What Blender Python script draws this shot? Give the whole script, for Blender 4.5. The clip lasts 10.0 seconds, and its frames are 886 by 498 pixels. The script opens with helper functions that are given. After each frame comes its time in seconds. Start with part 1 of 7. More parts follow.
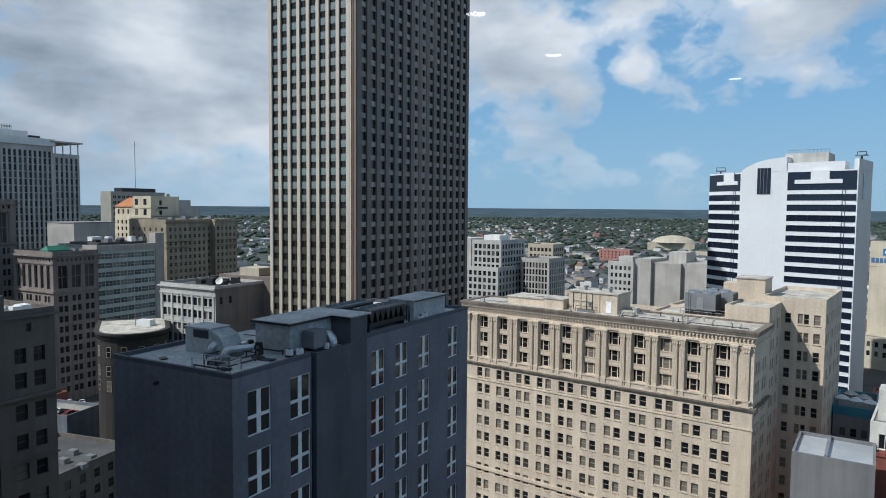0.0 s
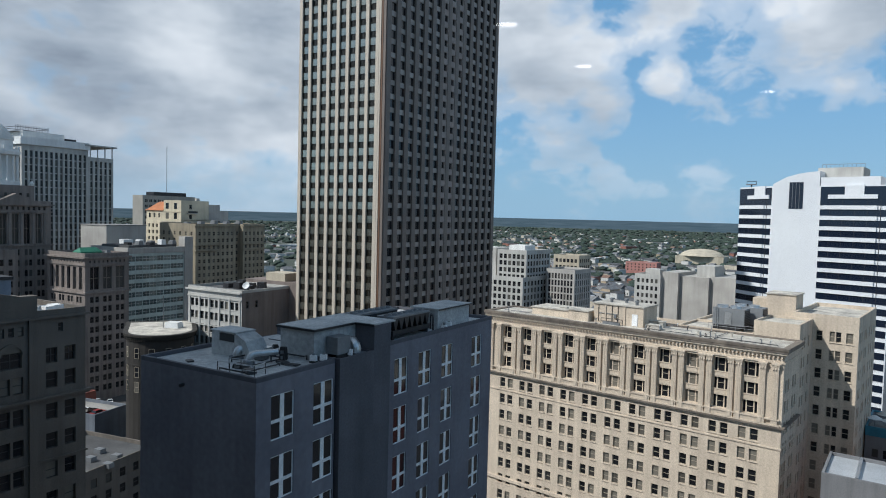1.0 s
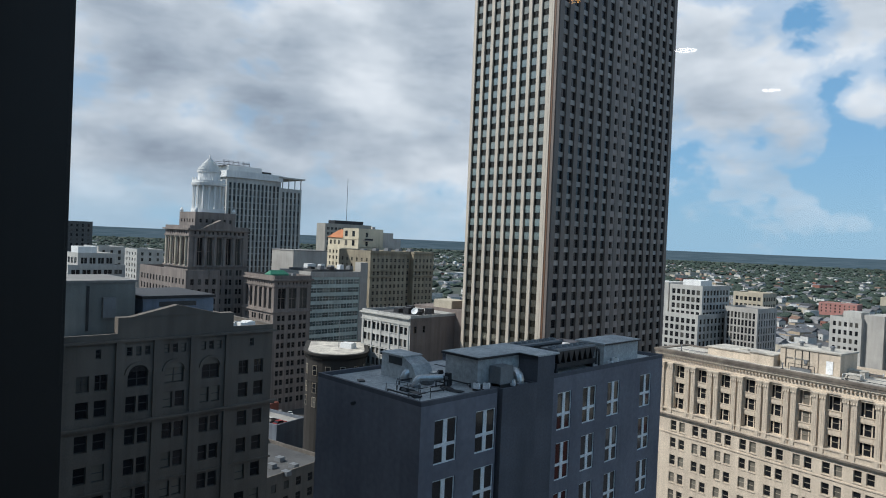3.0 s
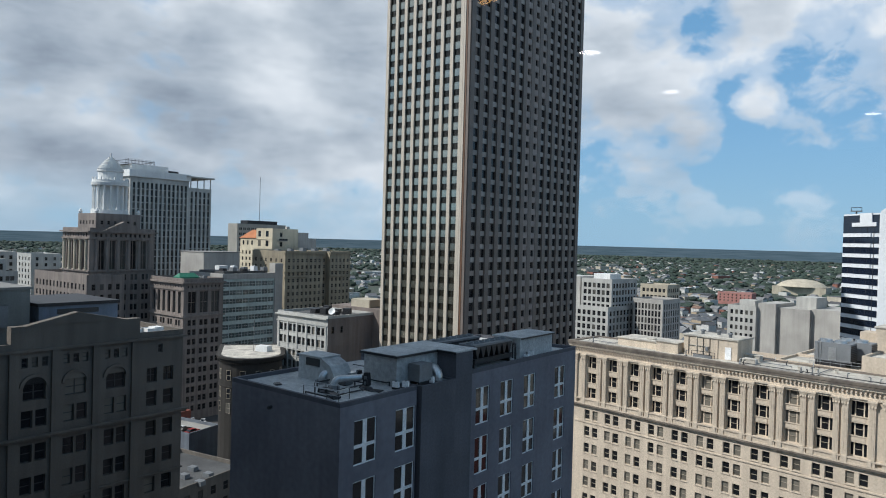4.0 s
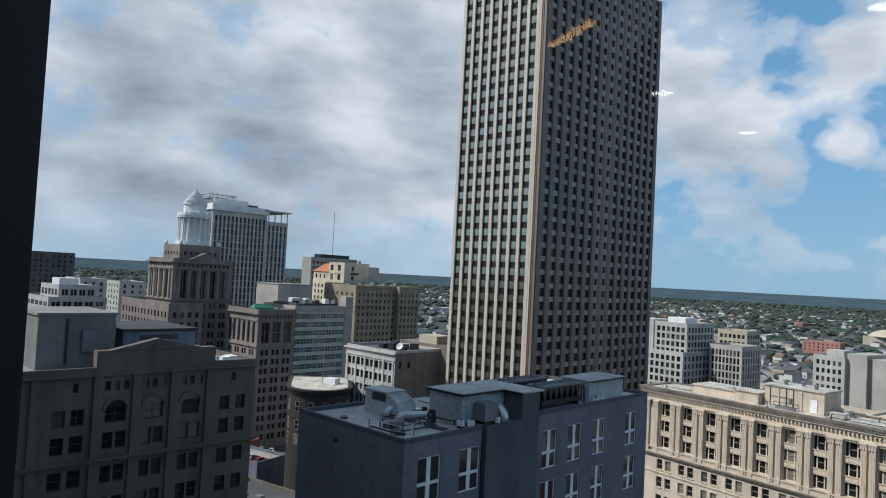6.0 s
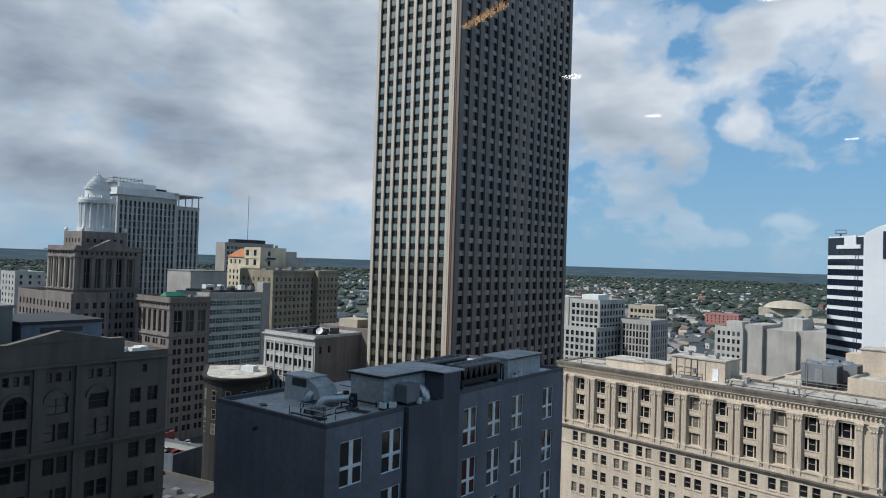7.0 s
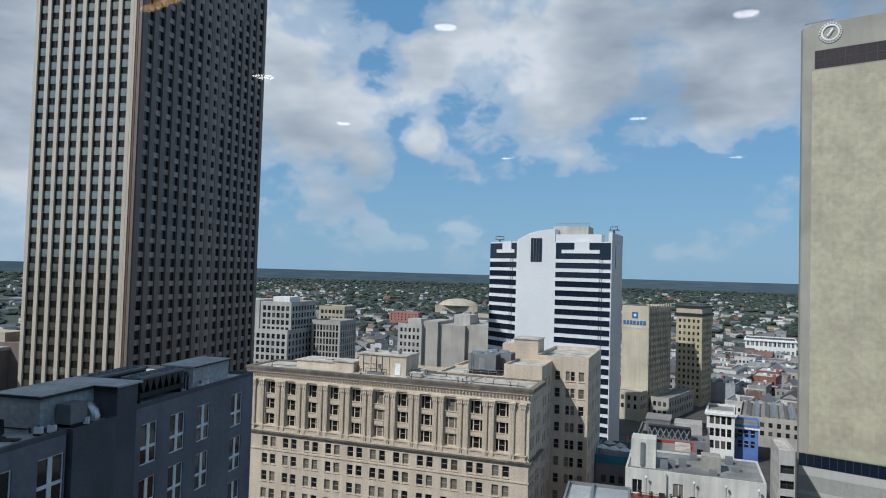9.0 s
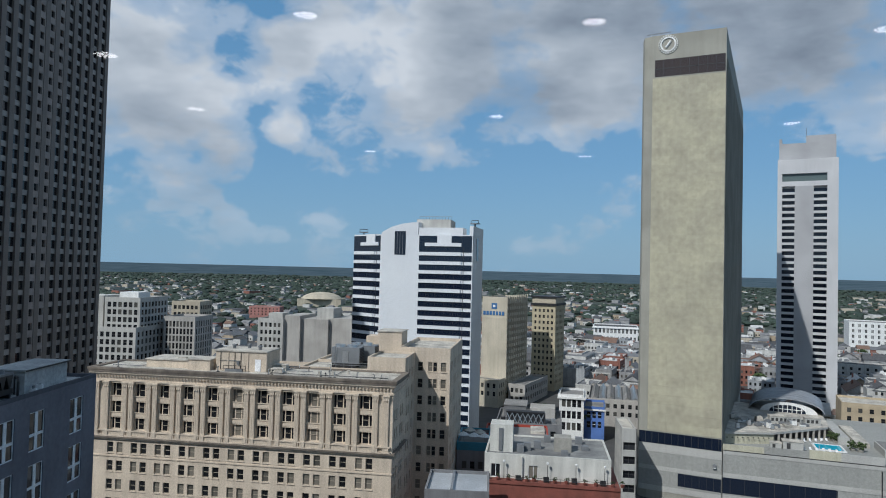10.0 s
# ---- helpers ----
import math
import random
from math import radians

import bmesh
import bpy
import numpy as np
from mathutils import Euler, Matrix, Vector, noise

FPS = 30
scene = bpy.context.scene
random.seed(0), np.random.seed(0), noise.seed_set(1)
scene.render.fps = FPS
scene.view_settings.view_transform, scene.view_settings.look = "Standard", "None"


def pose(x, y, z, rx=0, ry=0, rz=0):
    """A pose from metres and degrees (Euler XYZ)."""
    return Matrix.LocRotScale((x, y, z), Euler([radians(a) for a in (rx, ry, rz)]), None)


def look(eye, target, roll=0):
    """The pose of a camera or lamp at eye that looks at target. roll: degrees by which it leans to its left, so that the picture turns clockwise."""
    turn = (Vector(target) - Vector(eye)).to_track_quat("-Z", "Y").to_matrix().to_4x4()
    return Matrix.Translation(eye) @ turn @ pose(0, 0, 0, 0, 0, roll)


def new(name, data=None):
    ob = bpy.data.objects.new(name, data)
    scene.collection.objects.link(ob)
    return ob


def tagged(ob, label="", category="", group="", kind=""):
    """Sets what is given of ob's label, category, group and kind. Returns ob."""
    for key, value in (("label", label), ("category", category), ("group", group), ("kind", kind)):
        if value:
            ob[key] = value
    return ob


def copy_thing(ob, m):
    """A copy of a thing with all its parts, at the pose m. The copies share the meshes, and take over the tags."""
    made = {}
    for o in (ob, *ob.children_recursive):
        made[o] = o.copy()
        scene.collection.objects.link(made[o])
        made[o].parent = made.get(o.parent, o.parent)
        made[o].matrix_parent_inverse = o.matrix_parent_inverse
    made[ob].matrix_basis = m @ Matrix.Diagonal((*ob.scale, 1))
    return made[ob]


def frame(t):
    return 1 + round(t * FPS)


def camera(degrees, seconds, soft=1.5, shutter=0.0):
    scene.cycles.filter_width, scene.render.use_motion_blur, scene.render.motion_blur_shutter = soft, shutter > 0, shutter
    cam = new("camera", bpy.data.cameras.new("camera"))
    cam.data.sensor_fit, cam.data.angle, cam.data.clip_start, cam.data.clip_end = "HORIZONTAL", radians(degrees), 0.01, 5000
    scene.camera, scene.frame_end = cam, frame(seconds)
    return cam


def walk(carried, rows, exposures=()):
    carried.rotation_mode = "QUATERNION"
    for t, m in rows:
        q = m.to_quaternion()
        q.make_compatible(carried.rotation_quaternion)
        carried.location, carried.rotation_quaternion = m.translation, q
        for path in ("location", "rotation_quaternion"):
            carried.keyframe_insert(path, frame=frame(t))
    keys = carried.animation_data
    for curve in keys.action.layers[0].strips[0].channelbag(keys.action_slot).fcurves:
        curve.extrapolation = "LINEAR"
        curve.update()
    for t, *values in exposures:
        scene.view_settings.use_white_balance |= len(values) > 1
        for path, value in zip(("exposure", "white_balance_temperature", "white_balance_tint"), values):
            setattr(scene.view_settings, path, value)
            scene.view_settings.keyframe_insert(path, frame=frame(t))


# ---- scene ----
cam = camera(66.36, 10.0, soft=1.0)
EYE, TURN = 68.0, 29.0
# seconds, yaw, pitch, roll: the viewer stands at a high window and turns
TURNS = [
    (0.0, 0.00, -3.50, -0.44),
    (0.5, 2.01, -3.28, -1.44),
    (1.0, 2.18, -2.79, -1.43),
    (1.5, 4.87, -2.40, -2.08),
    (2.0, 10.79, -0.89, -2.41),
    (2.2, 13.21, -0.54, -2.21),
    (2.7, 16.60, -0.60, -2.20),
    (3.3, 15.20, -0.42, -2.39),
    (3.5, 14.08, 0.30, -1.58),
    (4.0, 9.15, -0.62, -1.53),
    (4.5, 5.06, -1.58, -0.97),
    (5.0, 6.19, -0.74, -3.46),
    (5.5, 12.81, 1.97, -3.07),
    (5.7, 14.60, 2.30, -3.38),
    (6.2, 15.00, 2.30, -2.90),
    (6.8, 10.10, 1.60, -2.10),
    (7.0, 8.20, 1.09, -1.83),
    (7.5, 5.28, 2.26, 0.87),
    (8.0, 2.97, 2.18, 0.33),
    (8.5, -3.86, 1.91, -0.37),
    (9.0, -17.43, 2.06, -1.67),
    (9.5, -26.23, 1.93, -2.12),
    (10.0, -28.90, 1.76, -1.41),
]
# the small sway of the arm: seconds, metres towards +x, towards the pane, up
SWAY = {0.0: (0, 0, 0), 2.2: (-0.02, 0.0, 0.01), 3.3: (-0.02, 0.0, 0.01), 4.5: (0.0, 0.02, 0.02), 5.0: (0.01, 0.05, 0.02), 5.5: (0.02, 0.055, 0.03), 5.7: (0.01, 0.035, 0.03), 6.8: (0.02, 0.05, 0.03), 8.5: (0.04, 0.03, 0.03), 9.5: (0.07, 0.02, 0.03), 10.0: (0.07, 0.02, 0.03)}


def sway(t):
    return [float(np.interp(t, list(SWAY), [v[k] for v in SWAY.values()])) for k in range(3)]


walk(cam, [(t, pose(sway(t)[0], sway(t)[1], EYE + sway(t)[2], 90 + pitch, roll, yaw + TURN)) for t, yaw, pitch, roll in TURNS],
     exposures=[(0.0, 0.05, 6050, 10), (3.5, 0.12, 6150, 10), (7.5, -0.05, 6050, 10), (9.0, -0.15, 6000, 10), (10.0, -0.26, 5950, 10)])

# ---- world and sun ----
SUN_WAY = Vector((0.50, 0.55, -0.74)).normalized()      # the way the sunlight travels


def build_world():
    w = bpy.data.worlds.new("sky_world")
    scene.world = w
    w.use_nodes = True
    n, l = w.node_tree.nodes, w.node_tree.links
    n.clear()

    def node(kind, **kw):
        x = n.new(kind)
        for k, v in kw.items():
            x.inputs[k].default_value = v
        return x

    def m(op, a, b=None, clamp=False):
        x = n.new("ShaderNodeMath")
        x.operation, x.use_clamp = op, clamp
        for i, v in enumerate((a, b)):
            if v is None:
                continue
            if isinstance(v, (int, float)):
                x.inputs[i].default_value = v
            else:
                l.new(v, x.inputs[i])
        return x.outputs[0]

    def ramp(fac, stops, smooth=False):
        x = n.new("ShaderNodeValToRGB")
        e = x.color_ramp.elements
        while len(e) < len(stops):
            e.new(0.5)
        for k, (p, c) in zip(e, stops):
            k.position, k.color = p, (c, c, c, 1) if isinstance(c, (int, float)) else (*c, 1)
        if smooth:
            x.color_ramp.interpolation = "EASE"
        l.new(fac, x.inputs[0])
        return x.outputs[0]

    def mix(fac, a, b):
        x = n.new("ShaderNodeMix")
        x.data_type = "RGBA"
        for i, v in ((0, fac), (6, a), (7, b)):
            if isinstance(v, (int, float)):
                x.inputs[i].default_value = v
            elif isinstance(v, tuple):
                x.inputs[i].default_value = (*v, 1)
            else:
                l.new(v, x.inputs[i])
        return x.outputs[2]

    tc = n.new("ShaderNodeTexCoord")
    sep = n.new("ShaderNodeSeparateXYZ")
    l.new(tc.outputs["Generated"], sep.inputs[0])
    x, y, z = sep.outputs
    def noise_at(vec, scale, detail, rough, distortion=0.0, shift=(0, 0, 0)):
        mp = n.new("ShaderNodeMapping")
        mp.inputs["Location"].default_value = shift
        l.new(vec, mp.inputs[0])
        t = node("ShaderNodeTexNoise", Scale=scale, Detail=detail, Roughness=rough, Distortion=distortion)
        l.new(mp.outputs[0], t.inputs["Vector"])
        return t.outputs[0]

    sky = n.new("ShaderNodeTexSky")
    sky.sky_type, sky.sun_disc = "NISHITA", False
    sky.sun_elevation = math.asin(-SUN_WAY.z)
    sky.sun_rotation = math.atan2(-SUN_WAY.x, -SUN_WAY.y)
    sky.air_density, sky.dust_density, sky.ozone_density = 1.0, 0.2, 4.0
    sk = n.new("ShaderNodeVectorMath")
    sk.operation = "SCALE"
    sk.inputs[3].default_value = SKY_GAIN
    l.new(sky.outputs[0], sk.inputs[0])
    blue = sk.outputs[0]
    # humid, slightly cyan air, and a pale band of haze over the horizon
    blue = mix(0.62, blue, (0.155, 0.40, 0.67))
    haze = ramp(z, [(0.0, 0.88), (0.06, 0.58), (0.16, 0.28), (0.34, 0.08)])
    blue = mix(haze, blue, (0.315, 0.50, 0.65))
    # cloud masses: a thick front towards -x, a long grey bank high towards +y, broken cumulus between, clear low sky towards +x
    def mass(az, el, radius, weight):
        c = (-math.sin(radians(az)) * math.cos(radians(el)), math.cos(radians(az)) * math.cos(radians(el)), math.sin(radians(el)))
        dp = n.new("ShaderNodeVectorMath")
        dp.operation = "DOT_PRODUCT"
        dp.inputs[1].default_value = c
        l.new(tc.outputs["Generated"], dp.inputs[0])
        mr = n.new("ShaderNodeMapRange")
        mr.interpolation_type = "SMOOTHSTEP"
        for i, v in enumerate((math.cos(radians(radius)), 1.0, 0.0, weight)):
            mr.inputs[i + 1].default_value = v
        l.new(dp.outputs["Value"], mr.inputs[0])
        return mr.outputs[0]

    def total(start, specs):
        for spec in specs:
            start = m("ADD", start, mass(*spec))
        return start

    side = total(m("MULTIPLY", x, -0.10), CLOUD_MASSES)
    comb2 = n.new("ShaderNodeCombineXYZ")
    l.new(x, comb2.inputs[0])
    l.new(y, comb2.inputs[1])
    l.new(m("MULTIPLY", z, 1.5), comb2.inputs[2])
    puff = comb2.outputs[0]
    big = noise_at(puff, 6.5, 4.0, 0.5, 0.0, CLOUD_SHIFT)
    curls = noise_at(puff, 19.0, 9.0, 0.6, 0.3, (1.3, 0.2, 0.7))
    dens = m("ADD", m("MULTIPLY", m("SUBTRACT", big, 0.5), 1.5), m("MULTIPLY", m("SUBTRACT", curls, 0.5), 0.95))
    dens = m("ADD", dens, m("ADD", side, 0.14))
    low = ramp(z, [(0.02, 0.45), (0.09, 1.0)])
    cover = ramp(dens, [(0.28, 0.0), (0.50, 0.48), (0.80, 1.0)], True)
    cover = m("MULTIPLY", cover, low)
    # bright rims and tops, grey in the thick of the cloud
    comb3 = n.new("ShaderNodeCombineXYZ")
    l.new(x, comb3.inputs[0])
    l.new(y, comb3.inputs[1])
    l.new(m("MULTIPLY", z, 2.6), comb3.inputs[2])
    shade = noise_at(comb3.outputs[0], 5.5, 8.0, 0.55, 0.0, (4.2, 1.7, 0.12))
    thick = m("ADD", m("MULTIPLY", dens, 0.20), m("MULTIPLY", shade, 0.98))
    thick = m("MULTIPLY", total(thick, CLOUD_SHADES), 0.74)
    tone = ramp(thick, [(0.37, (0.80, 0.82, 0.845)), (0.548, (0.53, 0.575, 0.625)), (0.68, (0.37, 0.42, 0.485)), (0.79, (0.27, 0.315, 0.375)), (1.0, (0.13, 0.155, 0.19))])
    lit = mix(cover, blue, tone)
    bg = node("ShaderNodeBackground", Strength=1.0)
    l.new(lit, bg.inputs[0])
    out = n.new("ShaderNodeOutputWorld")
    l.new(bg.outputs[0], out.inputs[0])


SKY_GAIN = 0.105
# azimuth, elevation, radius in degrees, weight
# the last three are out of view, added to make the skylight less blue
CLOUD_MASSES = [(66, 18, 42, 0.62), (44, 15, 14, 0.26), (32, 15, 11, 0.40), (22, 16, 8, 0.40), (21, 9, 6, 0.30), (17.2, 16.5, 2.8, -0.40), (14, 17, 3.4, 0.44),
                (13.6, 11.2, 2.4, 0.46), (17.6, 9.0, 3.0, 0.36), (17.6, 3.8, 2.0, 0.24), (5, 19, 10, 0.56), (-7, 20, 12, 0.56), (-21, 20, 13, 0.56), (-34, 17, 12, 0.50),
                (3, 13.5, 5, 0.26), (-11, 14, 5, 0.28), (-62, 24, 30, 0.45),
                (-10, 75, 62, 0.62), (170, 40, 60, 0.45)]
# the first, unseen overhead, is a darkening added to dim the skylight
CLOUD_SHADES = [(-10, 80, 60, 0.62), (64, 5, 20, 0.16), (-5, 19, 9, 0.24), (-24, 19, 13, 0.26), (46, 16, 6, 0.16), (58, 11, 6, 0.08), (68, 17, 8, 0.08), (53, 14, 5, -0.14), (8, 17, 5, -0.12), (56, 21, 5, -0.10)]
CLOUD_SHIFT = (2.3, 0.6, 0)
build_world()

sun = new("sun", bpy.data.lights.new("sun", "SUN"))
sun.data.energy, sun.data.angle, sun.data.color = 4.5, radians(0.6), (1.0, 0.95, 0.87)
sun.matrix_world = look((0, 0, 400), Vector((0, 0, 400)) + SUN_WAY)


# ---- materials ----
def material(name, color, rough=0.8, metal=0.0, color2=None, scale=0.3, fine=6.0, fine_amount=0.12, bump=0.0,
             streak=0.0, island=0.0, each=0.0, spec=0.4):
    """A surface with two scales of variation, run-down streaks, and a change from piece to piece or thing to thing."""
    mat = bpy.data.materials.new(name)
    mat.use_nodes = True
    n, l = mat.node_tree.nodes, mat.node_tree.links
    b = n["Principled BSDF"]
    b.inputs["Roughness"].default_value, b.inputs["Metallic"].default_value = rough, metal
    b.inputs["Specular IOR Level"].default_value = spec
    tc = n.new("ShaderNodeTexCoord")
    color2 = color2 or tuple(c * 0.75 for c in color)

    def tex(s, detail, stretch=(1, 1, 1)):
        mp = n.new("ShaderNodeMapping")
        mp.inputs["Scale"].default_value = stretch
        l.new(tc.outputs["Object"], mp.inputs[0])
        t = n.new("ShaderNodeTexNoise")
        t.inputs["Scale"].default_value, t.inputs["Detail"].default_value = s, detail
        l.new(mp.outputs[0], t.inputs["Vector"])
        return t.outputs[0]

    def mixc(fac, a, c2, mode="MIX"):
        x = n.new("ShaderNodeMix")
        x.data_type, x.blend_type = "RGBA", mode
        for i, v in ((0, fac), (6, a), (7, c2)):
            if isinstance(v, (int, float)):
                x.inputs[i].default_value = v
            elif isinstance(v, tuple):
                x.inputs[i].default_value = (*v, 1)
            else:
                l.new(v, x.inputs[i])
        return x.outputs[2]

    def rng(v, a, c2, lo, hi):
        x = n.new("ShaderNodeMapRange")
        for i, q in enumerate((a, c2, lo, hi)):
            x.inputs[i + 1].default_value = q
        l.new(v, x.inputs[0])
        return x.outputs[0]

    col = mixc(rng(tex(scale, 5), 0.35, 0.68, 0, 1), color, color2)
    f = tex(fine, 4)
    col = mixc(1.0, col, rng(f, 0.3, 0.7, 1 - fine_amount, 1 + fine_amount), "MULTIPLY")
    if streak:
        col = mixc(1.0, col, rng(tex(0.9, 5, (1, 1, 0.06)), 0.35, 0.7, 1 + streak * 0.3, 1 - streak), "MULTIPLY")
    if island:
        g = n.new("ShaderNodeNewGeometry")
        col = mixc(1.0, col, rng(g.outputs["Random Per Island"], 0, 1, 1 - island, 1 + island), "MULTIPLY")
    if each:
        g = n.new("ShaderNodeObjectInfo")
        col = mixc(1.0, col, rng(g.outputs["Random"], 0, 1, 1 - each, 1 + each), "MULTIPLY")
    l.new(col, b.inputs["Base Color"])
    if bump:
        bp = n.new("ShaderNodeBump")
        bp.inputs["Strength"].default_value, bp.inputs["Distance"].default_value = bump, 0.03
        l.new(f, bp.inputs["Height"])
        l.new(bp.outputs[0], b.inputs["Normal"])
    return mat


def glass_material(name, color, light=None, share=0.25, rough=0.06, island=False, spec=0.8):
    """Window glass seen from outside: dark room behind, some with pale blinds, and a real gloss that mirrors the town and sky."""
    mat = bpy.data.materials.new(name)
    mat.use_nodes = True
    n, l = mat.node_tree.nodes, mat.node_tree.links
    b = n["Principled BSDF"]
    b.inputs["Roughness"].default_value = rough
    b.inputs["Specular IOR Level"].default_value = spec
    if island:
        r = n.new("ShaderNodeNewGeometry").outputs["Random Per Island"]
    else:
        r = n.new("ShaderNodeObjectInfo").outputs["Random"]
    cr = n.new("ShaderNodeValToRGB")
    e = cr.color_ramp.elements
    light = light or tuple(c * 3 for c in color)
    e[0].position, e[0].color = 0.0, (*color, 1)
    e[1].position, e[1].color = max(0.02, 1 - share - 0.1), (*(c * 1.5 for c in color), 1)
    k = e.new(min(0.99, 1 - share + 0.02))
    k.color = (*light, 1)
    l.new(r, cr.inputs[0])
    l.new(cr.outputs[0], b.inputs["Base Color"])
    return mat


CREAM = material("cream_terracotta", (0.60, 0.505, 0.395), 0.75, color2=(0.51, 0.425, 0.335), scale=0.25, fine=3, streak=0.18)
CREAM_ROOF = material("pale_roof_membrane", (0.56, 0.52, 0.45), 0.85, color2=(0.30, 0.28, 0.25), scale=0.35, fine=2, fine_amount=0.2)
SLATE = material("slate_blue_stucco", (0.172, 0.172, 0.198), 0.8, color2=(0.125, 0.125, 0.148), scale=0.16, fine=2.5, streak=0.14)
SLATE_DARK = material("dark_slate_stucco", (0.095, 0.097, 0.113), 0.8, scale=0.3, streak=0.15)
SLATE_ROOF = material("grey_roof_membrane", (0.50, 0.50, 0.49), 0.8, color2=(0.33, 0.335, 0.335), scale=0.35, fine=3, fine_amount=0.2)
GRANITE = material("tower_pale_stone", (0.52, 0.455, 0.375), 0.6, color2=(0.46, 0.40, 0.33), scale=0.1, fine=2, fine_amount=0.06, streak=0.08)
# darker copy of the tower stone: the side face's shade put into its colour
GRANITE_SIDE = material("tower_shaded_stone", (0.185, 0.150, 0.130), 0.55, scale=0.1, fine=2, fine_amount=0.06)
BROWN_CORNER = material("brown_metal", (0.16, 0.085, 0.05), 0.5, scale=0.2)
DARK_STONE = material("dark_limestone", (0.158, 0.138, 0.118), 0.85, color2=(0.118, 0.104, 0.09), scale=0.15, streak=0.2)
BROWN_STONE = material("brown_limestone", (0.255, 0.215, 0.192), 0.85, color2=(0.18, 0.153, 0.137), scale=0.12, streak=0.28)
BEIGE = material("beige_stone", (0.50, 0.44, 0.34), 0.85, scale=0.12, streak=0.15)
PALE_CREAM = material("pale_cream_render", (0.66, 0.58, 0.43), 0.85, scale=0.12, streak=0.12)
BEIGE_GREY = material("grey_beige_concrete", (0.43, 0.41, 0.38), 0.85, scale=0.12, streak=0.12)
YELLOW_STONE = material("ochre_brick", (0.33, 0.285, 0.205), 0.85, color2=(0.25, 0.215, 0.16), scale=0.15, streak=0.25)
WHITE = material("white_paint", (0.74, 0.74, 0.72), 0.7, color2=(0.66, 0.66, 0.65), scale=0.15, streak=0.1)
WHITE_PANEL = material("white_panel", (0.70, 0.72, 0.74), 0.55, color2=(0.64, 0.66, 0.69), scale=0.05, fine=1, fine_amount=0.04)
GREY_WHITE = material("pale_grey_stone", (0.48, 0.47, 0.44), 0.8, scale=0.12, streak=0.15)
CONCRETE = material("concrete", (0.36, 0.34, 0.30), 0.85, color2=(0.28, 0.27, 0.24), scale=0.15, fine=2, streak=0.2)
TAN_PANEL = material("tan_panel", (0.43, 0.40, 0.29), 0.7, color2=(0.35, 0.325, 0.245), scale=0.10, fine=0.6, streak=0.05, each=0.05)
TAN_PLAIN = material("tan_concrete", (0.33, 0.32, 0.275), 0.75, scale=0.1, streak=0.08)
RED_PAINT = material("red_paint", (0.36, 0.055, 0.035), 0.7, scale=0.2, streak=0.15)
BRICK_RED = material("red_brick", (0.24, 0.075, 0.055), 0.85, color2=(0.17, 0.06, 0.045), scale=0.4, streak=0.15)
BLUE_PAINT = material("blue_paint", (0.10, 0.19, 0.48), 0.7, scale=0.2)
TEAL_PAINT = material("teal_paint", (0.04, 0.20, 0.28), 0.6, scale=0.3)
GREEN_PAINT = material("green_canvas", (0.025, 0.16, 0.10), 0.7, scale=0.3)
ORANGE_TILE = material("orange_roof_tile", (0.45, 0.17, 0.07), 0.8, scale=0.3, fine=5)
STEEL = material("galvanised_steel", (0.62, 0.63, 0.64), 0.35, 0.85, scale=0.6, fine=4)
GREY_METAL = material("grey_painted_metal", (0.20, 0.21, 0.22), 0.55, 0.2, scale=0.5, fine=4)
DARK_METAL = material("dark_metal", (0.035, 0.035, 0.038), 0.5, 0.3, scale=0.5)
FRAME_WHITE = material("white_window_frame", (0.82, 0.82, 0.82), 0.6, scale=1.0)
FRAME_DARK = material("dark_window_frame", (0.05, 0.05, 0.05), 0.5, scale=1.0)
FRAME_CREAM = material("cream_window_frame", (0.36, 0.31, 0.24), 0.6, scale=1.0)
ROOF_DARK = material("tar_roof", (0.06, 0.06, 0.062), 0.9, color2=(0.10, 0.10, 0.10), scale=0.2, fine=2)
ROOF_GREY = material("gravel_roof", (0.26, 0.25, 0.24), 0.9, color2=(0.16, 0.16, 0.155), scale=0.12, fine=3)
GLASS = glass_material("dark_window_glass", (0.010, 0.011, 0.013), (0.17, 0.155, 0.13), 0.30, spec=0.45)
GLASS_JOIN = glass_material("far_window_glass", (0.010, 0.011, 0.013), (0.085, 0.082, 0.075), 0.22, island=True, spec=0.30)
GLASS_BLUE = glass_material("blue_black_glass", (0.006, 0.010, 0.020), (0.014, 0.024, 0.045), 0.3, island=True, spec=0.55)
GLASS_TEAL = glass_material("green_grey_glass", (0.055, 0.075, 0.075), (0.15, 0.185, 0.18), 0.35, island=True, spec=0.5)
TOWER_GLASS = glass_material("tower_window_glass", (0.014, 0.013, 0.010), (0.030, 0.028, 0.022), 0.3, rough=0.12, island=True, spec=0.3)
# copy of the tower glass for the shaded face, darkened in colour
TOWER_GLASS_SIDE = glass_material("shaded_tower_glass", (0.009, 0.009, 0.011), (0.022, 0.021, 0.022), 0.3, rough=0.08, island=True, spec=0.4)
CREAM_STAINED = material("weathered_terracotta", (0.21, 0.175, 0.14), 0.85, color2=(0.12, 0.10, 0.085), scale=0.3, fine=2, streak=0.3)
# duller copy of SPANDREL, with the shaded face's darkness in its colour
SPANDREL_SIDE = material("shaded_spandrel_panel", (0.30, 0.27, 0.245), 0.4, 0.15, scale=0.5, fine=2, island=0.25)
STONE_FIELD = material("brown_stone_field", (0.33, 0.275, 0.245), 0.6, scale=0.2, fine=2, streak=0.1)
GLASS_BRONZE = glass_material("bronze_glass", (0.035, 0.022, 0.018), (0.05, 0.035, 0.03), 0.3)
